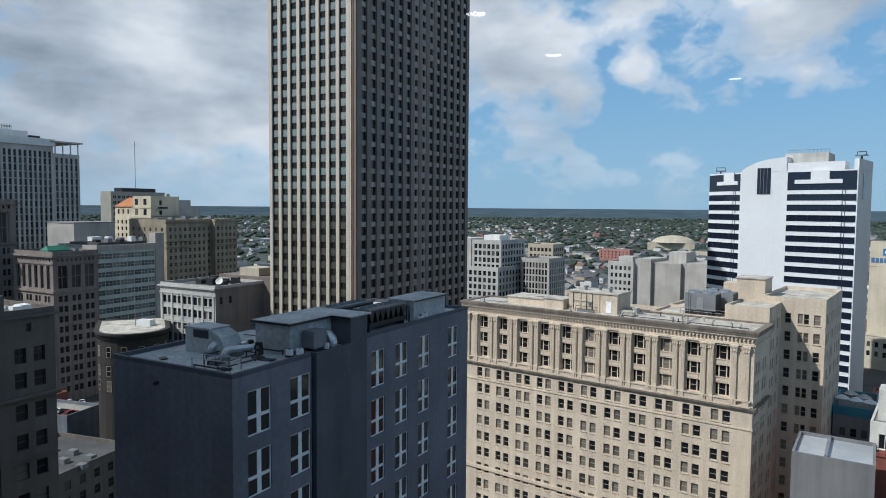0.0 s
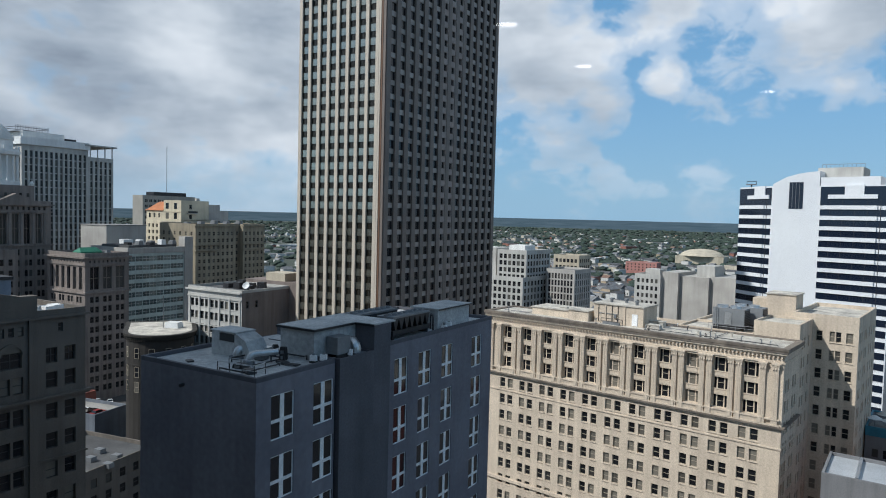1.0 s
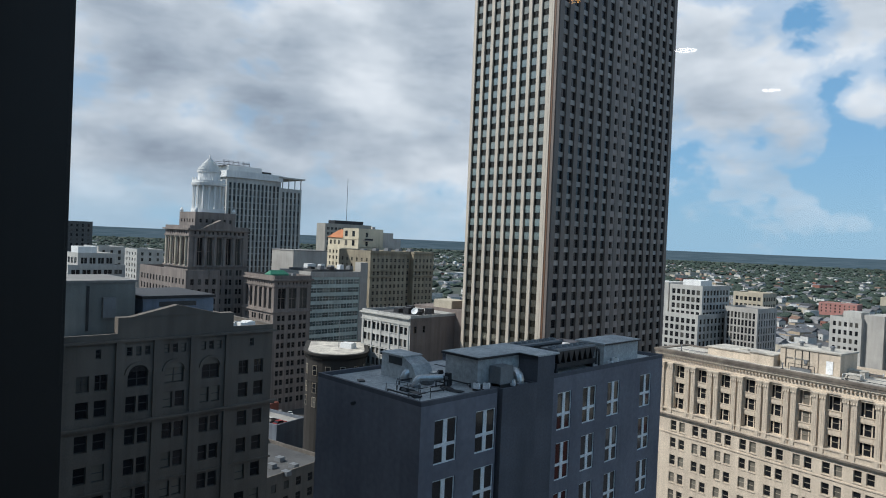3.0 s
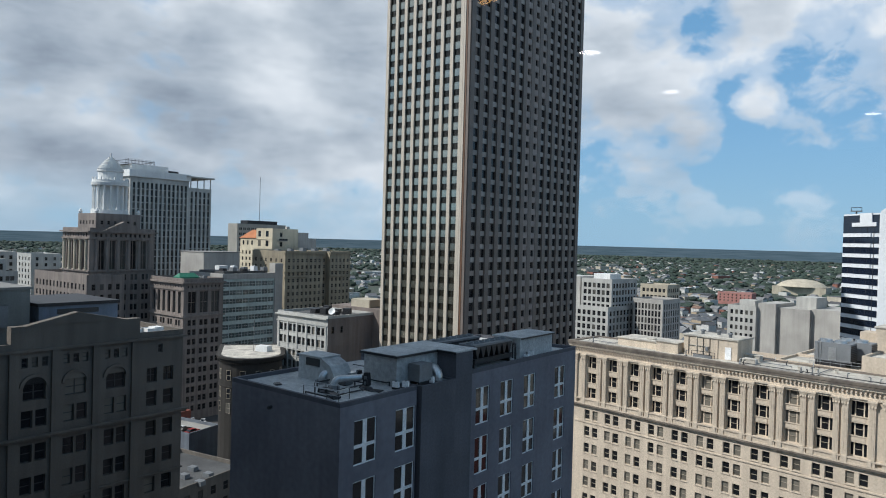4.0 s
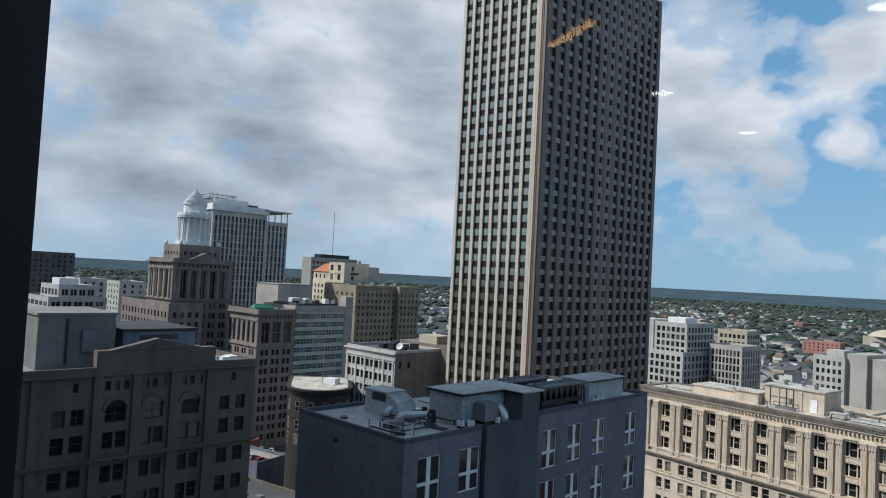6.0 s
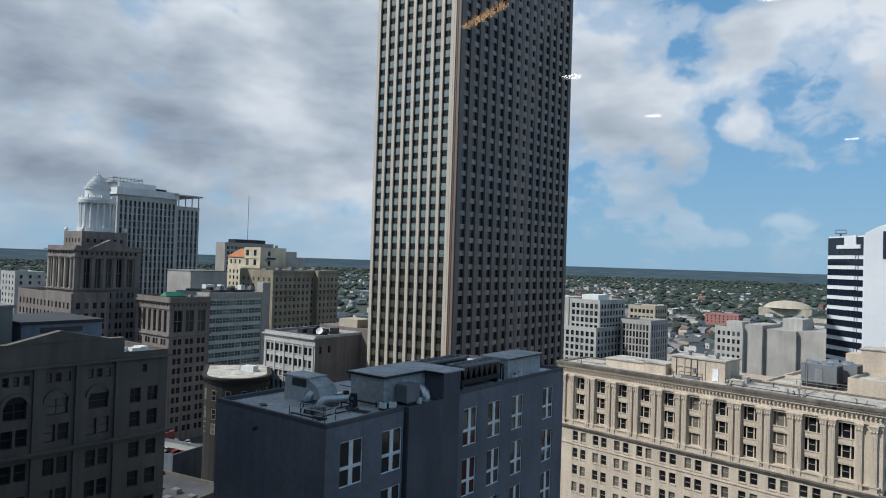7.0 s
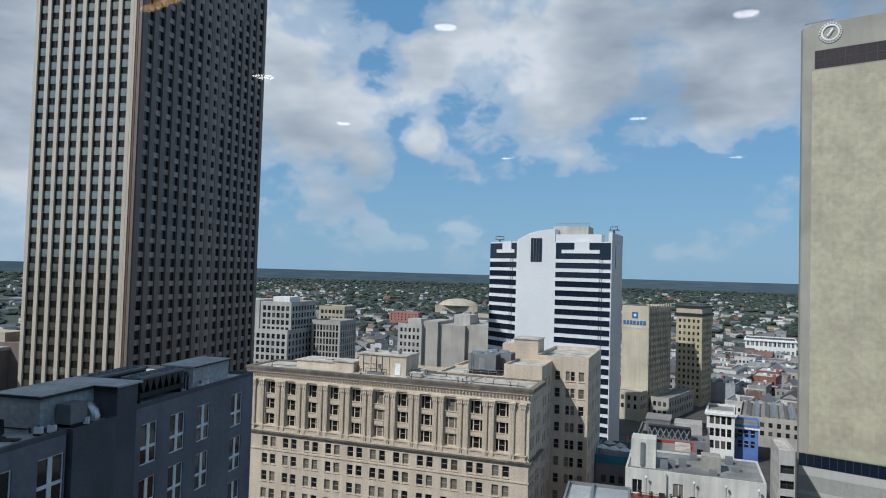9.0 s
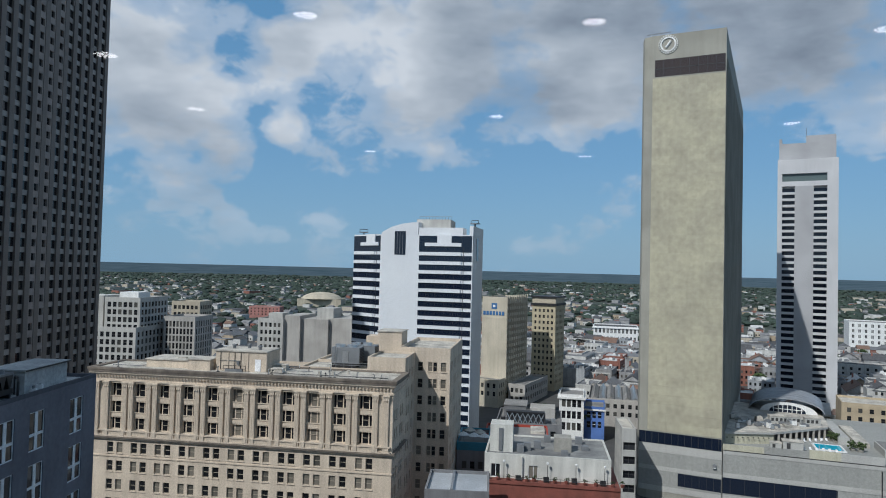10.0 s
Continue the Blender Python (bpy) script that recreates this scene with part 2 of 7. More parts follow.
GLASS_DARK = glass_material("near_black_glass", (0.010, 0.011, 0.014), (0.03, 0.033, 0.038), 0.1, spec=0.5)
SPANDREL = material("mirror_spandrel_glass", (0.40, 0.395, 0.335), 0.14, 0.85, scale=0.5, fine=2, island=0.12)
ASPHALT = material("asphalt", (0.055, 0.055, 0.055), 0.9, color2=(0.085, 0.082, 0.08), scale=0.15, fine=2)
PAVING = material("concrete_paving", (0.30, 0.29, 0.27), 0.9, scale=0.2, fine=1.5)
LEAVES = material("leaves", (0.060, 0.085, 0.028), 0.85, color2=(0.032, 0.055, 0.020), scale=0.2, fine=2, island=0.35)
# greyer and bluer than LEAVES: distance haze put into the leaf colour
LEAVES_FAR_HAZE = material("hazy_far_leaves", (0.042, 0.060, 0.044), 0.9, color2=(0.026, 0.042, 0.034), scale=0.01, fine=0.1, island=0.35)
BARK = material("bark", (0.10, 0.08, 0.06), 0.9)


# ---- mesh helpers ----
def mesh_of(name, verts, faces, mats, slots=None):
    me = bpy.data.meshes.new(name)
    me.from_pydata(verts, [], faces)
    for m_ in mats:
        me.materials.append(m_)
    if slots:
        me.polygons.foreach_set("material_index", slots)
    me.update()
    return me


class Soup:
    """Gathers boxes, quads and solids of several materials, to become one mesh."""

    def __init__(self):
        self.v, self.f, self.s, self.m = [], [], [], []

    def slot(self, mat):
        if mat not in self.m:
            self.m.append(mat)
        return self.m.index(mat)

    def add(self, verts, faces, mat):
        k, s = len(self.v), self.slot(mat)
        self.v += [tuple(p) for p in verts]
        self.f += [tuple(i + k for i in q) for q in faces]
        self.s += [s] * len(faces)
        return self

    def quad(self, a, b, c, d, mat):
        return self.add((a, b, c, d), ((0, 1, 2, 3),), mat)

    def box(self, x0, y0, z0, x1, y1, z1, mat, cut=0.0):
        """A box; cut: how far its top edges are drawn in."""
        c = cut
        return self.add([(x0, y0, z0), (x1, y0, z0), (x1, y1, z0), (x0, y1, z0), (x0 + c, y0 + c, z1), (x1 - c, y0 + c, z1), (x1 - c, y1 - c, z1), (x0 + c, y1 - c, z1)],
                        [(3, 2, 1, 0), (4, 5, 6, 7), (0, 1, 5, 4), (1, 2, 6, 5), (2, 3, 7, 6), (3, 0, 4, 7)], mat)

    def prism(self, ring, z0, z1, mat, top=None):
        """An upright solid on a plan given anticlockwise."""
        k = len(ring)
        self.add([(x, y, z0) for x, y in ring] + [(x, y, z1) for x, y in ring], [(i, (i + 1) % k, k + (i + 1) % k, k + i) for i in range(k)], mat)
        return self.add([(x, y, z1) for x, y in ring], [tuple(range(k))], top or mat)

    def round(self, x, y, prof, mat, k=24, a0=0.0, a1=6.2831853):
        """A turned solid from (radius, z) pairs, low to high."""
        full = abs(a1 - a0) > 6.28
        cnt = k if full else k + 1
        vs = [(x + r * math.cos(a0 + (a1 - a0) * i / k), y + r * math.sin(a0 + (a1 - a0) * i / k), z) for r, z in prof for i in range(cnt)]
        fs = [(j * cnt + i, j * cnt + (i + 1) % cnt, (j + 1) * cnt + (i + 1) % cnt, (j + 1) * cnt + i) for j in range(len(prof) - 1) for i in range(k)]
        return self.add(vs, fs, mat)

    def tube(self, points, r, mat, k=8):
        """A pipe along points."""
        vs, fs = [], []
        pts = [Vector(p) for p in points]
        for i, p in enumerate(pts):
            d = (pts[min(i + 1, len(pts) - 1)] - pts[max(i - 1, 0)]).normalized()
            a = d.orthogonal().normalized() if i == 0 else (a - d * a.dot(d)).normalized()
            b = d.cross(a)
            vs += [p + r * (a * math.cos(q * 6.28318 / k) + b * math.sin(q * 6.28318 / k)) for q in range(k)]
        for i in range(len(pts) - 1):
            fs += [(i * k + q, i * k + (q + 1) % k, (i + 1) * k + (q + 1) % k, (i + 1) * k + q) for q in range(k)]
        fs += [tuple(range(k - 1, -1, -1)), tuple((len(pts) - 1) * k + q for q in range(k))]
        return self.add(vs, fs, mat)

    def mesh(self, name):
        return mesh_of(name, self.v, self.f, self.m, self.s)


def part(name, data, parent, label="", m=None, kind=""):
    """Links a mesh, or a Soup, as one object under a thing or a part."""
    ob = new(name, data.mesh(name) if isinstance(data, Soup) else data)
    ob.parent = parent
    if m is not None:
        ob.matrix_basis = m
    return tagged(ob, label, kind=kind)


def thing(name, x, y, z=0.0, rz=0.0, label="", category="", group=""):
    ob = new(name)
    ob.matrix_basis = pose(x, y, z, 0, 0, rz)
    return tagged(ob, label, category, group)


def thing_mesh(name, data, x, y, z=0.0, rz=0.0, label="", category="", group="", kind=""):
    ob = new(name, data.mesh(name) if isinstance(data, Soup) else data)
    ob.matrix_basis = pose(x, y, z, 0, 0, rz)
    return tagged(ob, label, category, group, kind)


def pane_mesh(name, w, h, frame, glass, bar=0.09, rail=0.5, posts=(), depth=0.10, rails=None, post_w=None, rail_h=None):
    """One window: an outer frame, a meeting rail and posts, and glass set behind. Its middle bottom is the origin, its face looks to -y."""
    s = Soup()
    s.quad((-w / 2, 0.05, 0), (w / 2, 0.05, 0), (w / 2, 0.05, h), (-w / 2, 0.05, h), glass)
    s.box(-w / 2, 0, 0, -w / 2 + bar, depth, h, frame)
    s.box(w / 2 - bar, 0, 0, w / 2, depth, h, frame)
    s.box(-w / 2 + bar, 0, 0, w / 2 - bar, depth, bar, frame)
    s.box(-w / 2 + bar, 0, h - bar, w / 2 - bar, depth, h, frame)
    rh, pw = (rail_h or bar) / 2, (post_w or bar * 1.2) / 2
    for r in (rails if rails is not None else (rail,)):
        s.box(-w / 2 + bar, 0.004, h * r - rh, w / 2 - bar, depth - 0.006, h * r + rh, frame)
    for p in posts:
        s.box(p * w - pw, -0.006, bar, p * w + pw, depth - 0.008, h - bar, frame)
    return s.mesh(name)


def spread(a, b, count, size):
    """Evenly spaced openings of one size between a and b."""
    step = (b - a) / count
    return [(a + step * (i + 0.5) - size / 2, a + step * (i + 0.5) + size / 2) for i in range(count)]


FACE = {"F": lambda w, d: pose(0, 0, 0), "R": lambda w, d: pose(w, 0, 0, 0, 0, 90), "B": lambda w, d: pose(w, d, 0, 0, 0, 180), "L": lambda w, d: pose(0, d, 0, 0, 0, -90)}


def pierced(s, width, z0, z1, holes_x, holes_z, mat, m, recess=0.25, skip=None):
    """A wall face with real openings and their reveals. m: from the face's plane to the thing. Gives the openings."""
    xs = sorted({0.0, width, *(v for h in holes_x for v in h)})
    zs = sorted({z0, z1, *(v for h in holes_z for v in h)})
    hx, hz = {h[0]: h for h in holes_x}, {h[0]: h for h in holes_z}
    out = []

    def put(*pts):
        s.quad(*((m @ Vector(p))[:] for p in pts), mat)

    for i in range(len(xs) - 1):
        for j in range(len(zs) - 1):
            a, b, c, d = xs[i], xs[i + 1], zs[j], zs[j + 1]
            if a in hx and c in hz and not (skip and skip(holes_x.index(hx[a]), holes_z.index(hz[c]))):
                put((a, 0, c), (a, recess, c), (a, recess, d), (a, 0, d))
                put((b, 0, c), (b, 0, d), (b, recess, d), (b, recess, c))
                put((a, 0, c), (b, 0, c), (b, recess, c), (a, recess, c))
                put((a, 0, d), (a, recess, d), (b, recess, d), (b, 0, d))
                out.append((a, b, c, d))
            else:
                put((a, 0, c), (b, 0, c), (b, 0, d), (a, 0, d))
    return out


def ring(x0, y0, x1, y1, t, z0, z1, mat):
    """A closed rectangular band, as a parapet or a moulding, in one piece."""
    vs = []
    for z in (z0, z1):
        vs += [(x0, y0, z), (x1, y0, z), (x1, y1, z), (x0, y1, z), (x0 + t, y0 + t, z), (x1 - t, y0 + t, z), (x1 - t, y1 - t, z), (x0 + t, y1 - t, z)]
    fs = []
    for i in range(4):
        j = (i + 1) % 4
        fs += [(i, j, 8 + j, 8 + i), (4 + j, 4 + i, 12 + i, 12 + j), (8 + i, 8 + j, 12 + j, 12 + i), (j, i, 4 + i, 4 + j)]
    return Soup().add(vs, fs, mat)


def block(name, label, x, y, rz, w, d, h, wall, faces, roof=ROOF_GREY, parapet=0.9, z0=0.0, parent=None, category="building", coping=None, group="", t=0.35):
    """A building: walls with pierced faces, each window a part, a roof sunk behind its parapet.
    faces: letter -> dict, or list of dicts from low to high: cols, rows, pane=(frame, glass, kw), recess, joined, skip, top."""
    th = parent or thing(name, x, y, 0, rz, label, category, group)
    at = pose(x, y, 0, 0, 0, rz) if parent else Matrix()
    s = Soup()
    for k, make in FACE.items():
        fw, m = (w if k in "FB" else d), make(w, d)
        specs = faces.get(k) or []
        low = z0
        for spec in specs if isinstance(specs, list) else [specs]:
            top = spec.get("top", h)
            r = spec.get("recess", 0.25)
            holes = pierced(s, fw, low, top, spec["cols"], spec["rows"], spec.get("mat", wall), m, r, spec.get("skip"))
            low = top
            fr, gl, kw = spec["pane"]
            made, joined = {}, Soup()
            for a, b, c, e in holes:
                key = (round(b - a, 3), round(e - c, 3))
                if spec.get("joined"):
                    bar = kw.get("bar", 0.1)
                    joined.quad(*((m @ Vector(p))[:] for p in ((a, r - 0.03, c), (b, r - 0.03, c), (b, r - 0.03, e), (a, r - 0.03, e))), gl)
                    if fr:
                        zc, xc = (c + e) / 2, (a + b) / 2
                        joined.quad(*((m @ Vector(p))[:] for p in ((a, r - 0.06, zc - bar / 2), (b, r - 0.06, zc - bar / 2), (b, r - 0.06, zc + bar / 2), (a, r - 0.06, zc + bar / 2))), fr)
                        if b - a > 1.8:
                            joined.quad(*((m @ Vector(p))[:] for p in ((xc - bar, r - 0.09, c), (xc + bar, r - 0.09, c), (xc + bar, r - 0.09, e), (xc - bar, r - 0.09, e))), wall)
                    continue
                if key not in made:
                    made[key] = pane_mesh("window", key[0], key[1], fr, gl, **kw)
                part("window", made[key], th, m=at @ m @ pose((a + b) / 2, r - 0.12, c))
                if spec.get("sill"):
                    sk = ("sill", key[0])
                    if sk not in made:
                        made[sk] = Soup().box(-key[0] / 2 - 0.12, -0.14, -0.16, key[0] / 2 + 0.12, 0.06, 0.0, spec["sill"], 0.02).mesh("sill")
                    part("sill", made[sk], th, m=at @ m @ pose((a + b) / 2, 0, c))
            if joined.f:
                part("glazing", joined, th, "rows of windows", m=at, kind="stuff")
        if low < h:
            s.quad(*((m @ Vector(p))[:] for p in ((0, 0, low), (fw, 0, low), (fw, 0, h), (0, 0, h))), wall)
    part("wall", s, th, m=at)
    part("parapet", ring(0, 0, w, d, t, h, h + parapet, coping or wall), th, m=at)
    r = Soup().quad((t, t, h), (w - t, t, h), (w - t, d - t, h), (t, d - t, h), roof)
    part("roof", r, th, m=at @ pose(0, 0, 0.004))
    return th


def rows_of(z_low, z_high, step, size, top_gap=1.0):
    """Window rows from the top down."""
    out, z = [], z_high - top_gap - size
    while z > z_low:
        out.append((z, z + size))
        z -= step
    return out[::-1]

# ---- ground to the horizon ----
def build_ground():
    """One sheet, flat under the town; its far rim lifts a little, as wooded rising land."""
    vs, fs = [], []
    radii = [0, 60, 150, 300, 500, 800, 1200, 1800, 2500, 3200, 3800, 4300, 4600, 4750]
    k = 72
    for r in radii:
        z = 0.0 if r < 2500 else 66.0 * ((r - 2500) / 2250) ** 1.4
        for i in range(k):
            a = 6.2831853 * i / k
            vs.append((r * math.cos(a), r * math.sin(a), z))
    for j in range(len(radii) - 1):
        fs += [(j * k + i, (j + 1) * k + i, (j + 1) * k + (i + 1) % k, j * k + (i + 1) % k) for i in range(k)]
    mat = material("town_ground", (0.035, 0.050, 0.034), 0.95, color2=(0.085, 0.088, 0.080), scale=0.006, fine=0.05, fine_amount=0.35)
    return thing_mesh("ground", mesh_of("ground", vs, fs, [mat]), 0, 0, 0, 0, "flat land with worn grass, dirt and paving", "ground", kind="structure")


build_ground()


def build_backdrop():
    """Hazy blue woods at the edge of sight; the haze is painted as a bluish glow."""
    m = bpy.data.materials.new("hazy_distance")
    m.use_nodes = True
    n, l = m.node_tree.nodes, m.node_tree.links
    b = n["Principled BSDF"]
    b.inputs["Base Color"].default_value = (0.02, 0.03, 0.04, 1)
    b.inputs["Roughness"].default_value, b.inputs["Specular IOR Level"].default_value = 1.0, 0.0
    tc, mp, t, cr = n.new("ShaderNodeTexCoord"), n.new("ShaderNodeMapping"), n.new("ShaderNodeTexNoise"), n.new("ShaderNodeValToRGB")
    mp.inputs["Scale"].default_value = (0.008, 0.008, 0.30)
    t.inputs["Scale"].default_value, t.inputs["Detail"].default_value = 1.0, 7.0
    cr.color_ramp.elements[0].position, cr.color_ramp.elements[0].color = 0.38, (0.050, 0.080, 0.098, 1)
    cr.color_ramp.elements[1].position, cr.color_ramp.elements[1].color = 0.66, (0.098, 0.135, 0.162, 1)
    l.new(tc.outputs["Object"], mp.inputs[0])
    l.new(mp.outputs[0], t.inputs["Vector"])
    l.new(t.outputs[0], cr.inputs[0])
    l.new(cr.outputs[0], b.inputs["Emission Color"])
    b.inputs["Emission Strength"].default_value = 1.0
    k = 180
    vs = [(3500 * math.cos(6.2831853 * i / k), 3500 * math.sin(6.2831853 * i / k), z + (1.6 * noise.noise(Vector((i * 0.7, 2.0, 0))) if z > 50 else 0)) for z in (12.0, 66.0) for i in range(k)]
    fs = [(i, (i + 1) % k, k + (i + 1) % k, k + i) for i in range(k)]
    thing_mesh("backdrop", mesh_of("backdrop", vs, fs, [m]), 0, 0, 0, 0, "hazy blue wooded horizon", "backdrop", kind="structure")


build_backdrop()


# ---- the tall tower with stone piers ----
def build_tower():
    w, d, h, step = 30.6, 66.0, 166.0, 3.7
    x, y = -139.6, 148.3
    th = thing("office_tower", x, y, 0, 0, "tall office tower with pale stone piers and mirror spandrels", "tower")
    core = Soup()
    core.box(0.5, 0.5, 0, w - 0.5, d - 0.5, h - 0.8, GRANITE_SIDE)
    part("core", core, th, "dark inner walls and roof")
    # sunny face
    n = 8
    edge = 0.5
    bay = (w - 2.6 - edge) / n
    pier = Soup().box(-0.52, 0, 0, 0.52, 0.9, h, GRANITE).mesh("pier")
    for i in range(n + 1):
        part("pier", pier, th, m=pose(edge + 0.1 + bay * i, -0.35, 0))
    corner = Soup()
    corner.box(w - 2.0, -0.3, 0, w - 1.35, 0.5, h, GRANITE)
    corner.box(w - 1.35, -0.15, 0, w - 0.75, 0.5, h, BROWN_CORNER)
    corner.box(w - 0.75, -0.05, 0, w + 0.1, 0.9, h, GRANITE_SIDE)
    part("corner_pier", corner, th, "brown metal strip on the corner")
    win = Soup().quad((-bay / 2 + 0.3, 0, 0), (bay / 2 - 0.3, 0, 0), (bay / 2 - 0.3, 0, 1.72), (-bay / 2 + 0.3, 0, 1.72), TOWER_GLASS)
    # dark strip added along each bay's left edge, where the pier's shadow falls
    win.box(-0.04, -0.06, 0, 0.04, 0.0, 1.72, FRAME_DARK).box(-bay / 2 + 0.3, -0.2, 0, -bay / 2 + 0.66, 0.0, step, FRAME_DARK)
    win = win.mesh("window")
    span = Soup().box(-bay / 2 + 0.62, -0.14, 1.72, bay / 2 - 0.3, 0.2, step, SPANDREL).mesh("spandrel")
    lows_w, lows_s = Soup(), Soup()
    rows = int(h / step)
    for j in range(rows):
        z = TOWER_PHASE + j * step
        for i in range(n):
            cx = edge + 0.1 + bay * (i + 0.5)
            if 8 <= j < 44:
                part("window", win, th, m=pose(cx, 0.3, z))
                part("spandrel", span, th, m=pose(cx, 0.3, z))
            else:
                a, b = cx - bay / 2 + 0.3, cx + bay / 2 - 0.3
                lows_w.quad((a, 0.3, z), (b, 0.3, z), (b, 0.3, z + 1.72), (a, 0.3, z + 1.72), TOWER_GLASS)
                lows_s.box(a, 0.16, z + 1.72, b, 0.5, z + step, SPANDREL)
    part("glazing", lows_w, th, "lower windows", kind="stuff")
    part("spandrel_bands", lows_s, th, "lower spandrels", kind="stuff")
    # shaded face, with a stepped field of punched windows that widens upwards
    n = 14
    edge = 1.2
    bay = (d - 2 * edge) / n
    m = FACE["R"](w, d)
    glass, panels, stone = Soup(), Soup(), Soup()

    def put(s, x0, y0, z0, x1, y1, z1, mat):
        k, q = len(s.v), Soup().box(x0, y0, z0, x1, y1, z1, mat)
        s.add([(m @ Vector(p))[:] for p in q.v], q.f, mat)

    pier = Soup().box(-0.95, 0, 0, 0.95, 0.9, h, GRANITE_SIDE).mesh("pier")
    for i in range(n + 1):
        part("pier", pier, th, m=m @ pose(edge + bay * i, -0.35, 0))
    for j in range(rows):
        z, k = TOWER_PHASE + j * step, rows - 1 - j
        left = 4 if k < 3 else 5 if k < 6 else 6
        right = 12 if k < 2 else max(7 if k > 13 else 8, int(12 - (k - 2) / 1.2))
        for i in range(n):
            a, b = edge + bay * i + 0.9, edge + bay * (i + 1) - 0.9
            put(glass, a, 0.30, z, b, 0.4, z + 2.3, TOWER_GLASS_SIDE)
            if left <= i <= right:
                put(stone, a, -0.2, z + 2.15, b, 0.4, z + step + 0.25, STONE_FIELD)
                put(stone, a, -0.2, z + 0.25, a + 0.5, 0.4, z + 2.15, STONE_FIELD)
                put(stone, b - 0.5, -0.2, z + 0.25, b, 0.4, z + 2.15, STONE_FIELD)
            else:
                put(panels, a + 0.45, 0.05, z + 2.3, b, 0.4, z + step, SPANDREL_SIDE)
    part("glazing", glass, th, "dark windows of the shaded face", kind="stuff")
    part("spandrel_bands", panels, th, "mirror spandrels of the shaded face", kind="stuff")
    part("stone_field", stone, th, "brown stone field with punched windows", kind="stuff")
    part("roof", Soup().box(0, 0, h - 0.8, w, d, h, ROOF_GREY), th)


TOWER_PHASE = 1.0
build_tower()


# ---- slate blue building next to the viewer ----
def build_slate():
    x, y, h = -42.4, 29.5, 57.4
    w, d = 11.4, 7.4
    fr = (FRAME_WHITE, GLASS_DARK, dict(bar=0.08, rails=(0.41,), posts=(0.0,), post_w=0.36, rail_h=0.22))
    step = 3.98
    rows = rows_of(2, h, step, 2.95, 1.06)
    th = block("slate_blue_building", "slate-blue stuccoed mid-rise with white four-pane windows and a flat grey roof", x, y, 0, w, d, h, SLATE,
               {"R": dict(cols=[(1.27, 3.37), (5.22, 7.3)], rows=rows, pane=fr, recess=0.2)}, SLATE_ROOF, 0.3, t=0.25, coping=SLATE_DARK)
    # dark projecting stair bay, and the longer rear wing with four window columns
    block("", "", w - 1.6, d + 0.28, 0, 1.85, 4.0, h, SLATE_DARK, {}, SLATE_ROOF, 0.25, parent=th, t=0.2)
    block("", "", w - 1.6, d + 4.28, 0, 1.85, 2.12, h + 2.2, SLATE_DARK, {}, SLATE_ROOF, 0.02, parent=th, t=0.2)
    rows2 = rows_of(2, h + 0.3, step, 2.98, 1.24)
    block("", "", 0.0, d + 5.8, 0, w + 0.2, 18.2, h + 0.3, SLATE,
          {"R": dict(cols=[(1.28, 3.2), (4.82, 6.8), (8.58, 10.55), (14.1, 16.15)], rows=rows2, pane=fr, recess=0.2)}, SLATE_ROOF, 0.3, parent=th, t=0.25, coping=SLATE_DARK)
    block("", "", 0.0, d, 0, w - 1.6, 5.8, h, SLATE, {}, SLATE_ROOF, 0.02, parent=th, t=0.1)
    # roof rooms
    box = Soup().box(6.5, 7.0, h, 9.78, 14.0, h + 2.2, SLATE_ROOF)
    part("roof_room", box, th, "plain grey roof room")
    lid = Soup().box(6.3, 6.8, h + 2.2, 10.0, 11.4, h + 2.32, SLATE_ROOF).box(6.3, 11.4, h + 2.2, 11.8, 14.2, h + 2.32, SLATE_ROOF)
    lid.box(6.26, 6.74, h + 2.12, 10.04, 6.8, h + 2.28, DARK_METAL).box(10.0, 6.8, h + 2.12, 10.05, 11.35, h + 2.28, DARK_METAL).box(10.05, 11.33, h + 2.12, 11.85, 11.4, h + 2.28, DARK_METAL)
    part("roof_lid", lid, th, "flat grey lid with a dark drip edge")
    part("roof_room", Soup().box(8.0, 22.4, h + 0.3, 10.7, 28.2, h + 2.1, SLATE_ROOF), th)
    part("roof_lid", Soup().box(7.8, 22.2, h + 2.1, 10.9, 28.4, h + 2.24, SLATE_ROOF).box(10.9, 22.2, h + 2.08, 10.94, 28.4, h + 2.2, DARK_METAL), th)
    hatch = Soup().box(2.1, 4.4, h, 4.6, 6.2, h + 1.75, SLATE_ROOF).box(2.0, 4.3, h + 1.75, 4.7, 6.3, h + 1.84, SLATE_ROOF)
    hatch.box(3.0, 4.34, h + 1.1, 4.5, 4.4, h + 1.66, FRAME_DARK).box(4.6, 4.6, h + 1.1, 4.66, 6.0, h + 1.66, FRAME_DARK)
    hatch.add([(4.6, 4.4, h), (6.4, 4.4, h), (5.6, 4.4, h + 1.3), (4.6, 4.4, h + 1.75), (4.6, 6.2, h), (6.4, 6.2, h), (5.6, 6.2, h + 1.3), (4.6, 6.2, h + 1.75)],
              [(0, 1, 2, 3), (7, 6, 5, 4), (1, 5, 6, 2), (2, 6, 7, 3)], SLATE_ROOF)
    part("vent_house", hatch, th, "grey vent house with a dark louvre")
    for a0, a1 in (((0.3, 6.6), (6.4, 6.6)), ((1.2, 11.0), (6.3, 11.0))):
        part("roof_seam", Soup().box(a0[0], a0[1], h + 0.006, a1[0], a1[1] + 0.12, h + 0.05, SLATE_DARK), th)
    part("overflow_pipe", Soup().tube([(4.6, 0.1, h - 1.05), (4.6, -0.3, h - 1.1)], 0.12, DARK_METAL, 8), th)
    return h, x, y


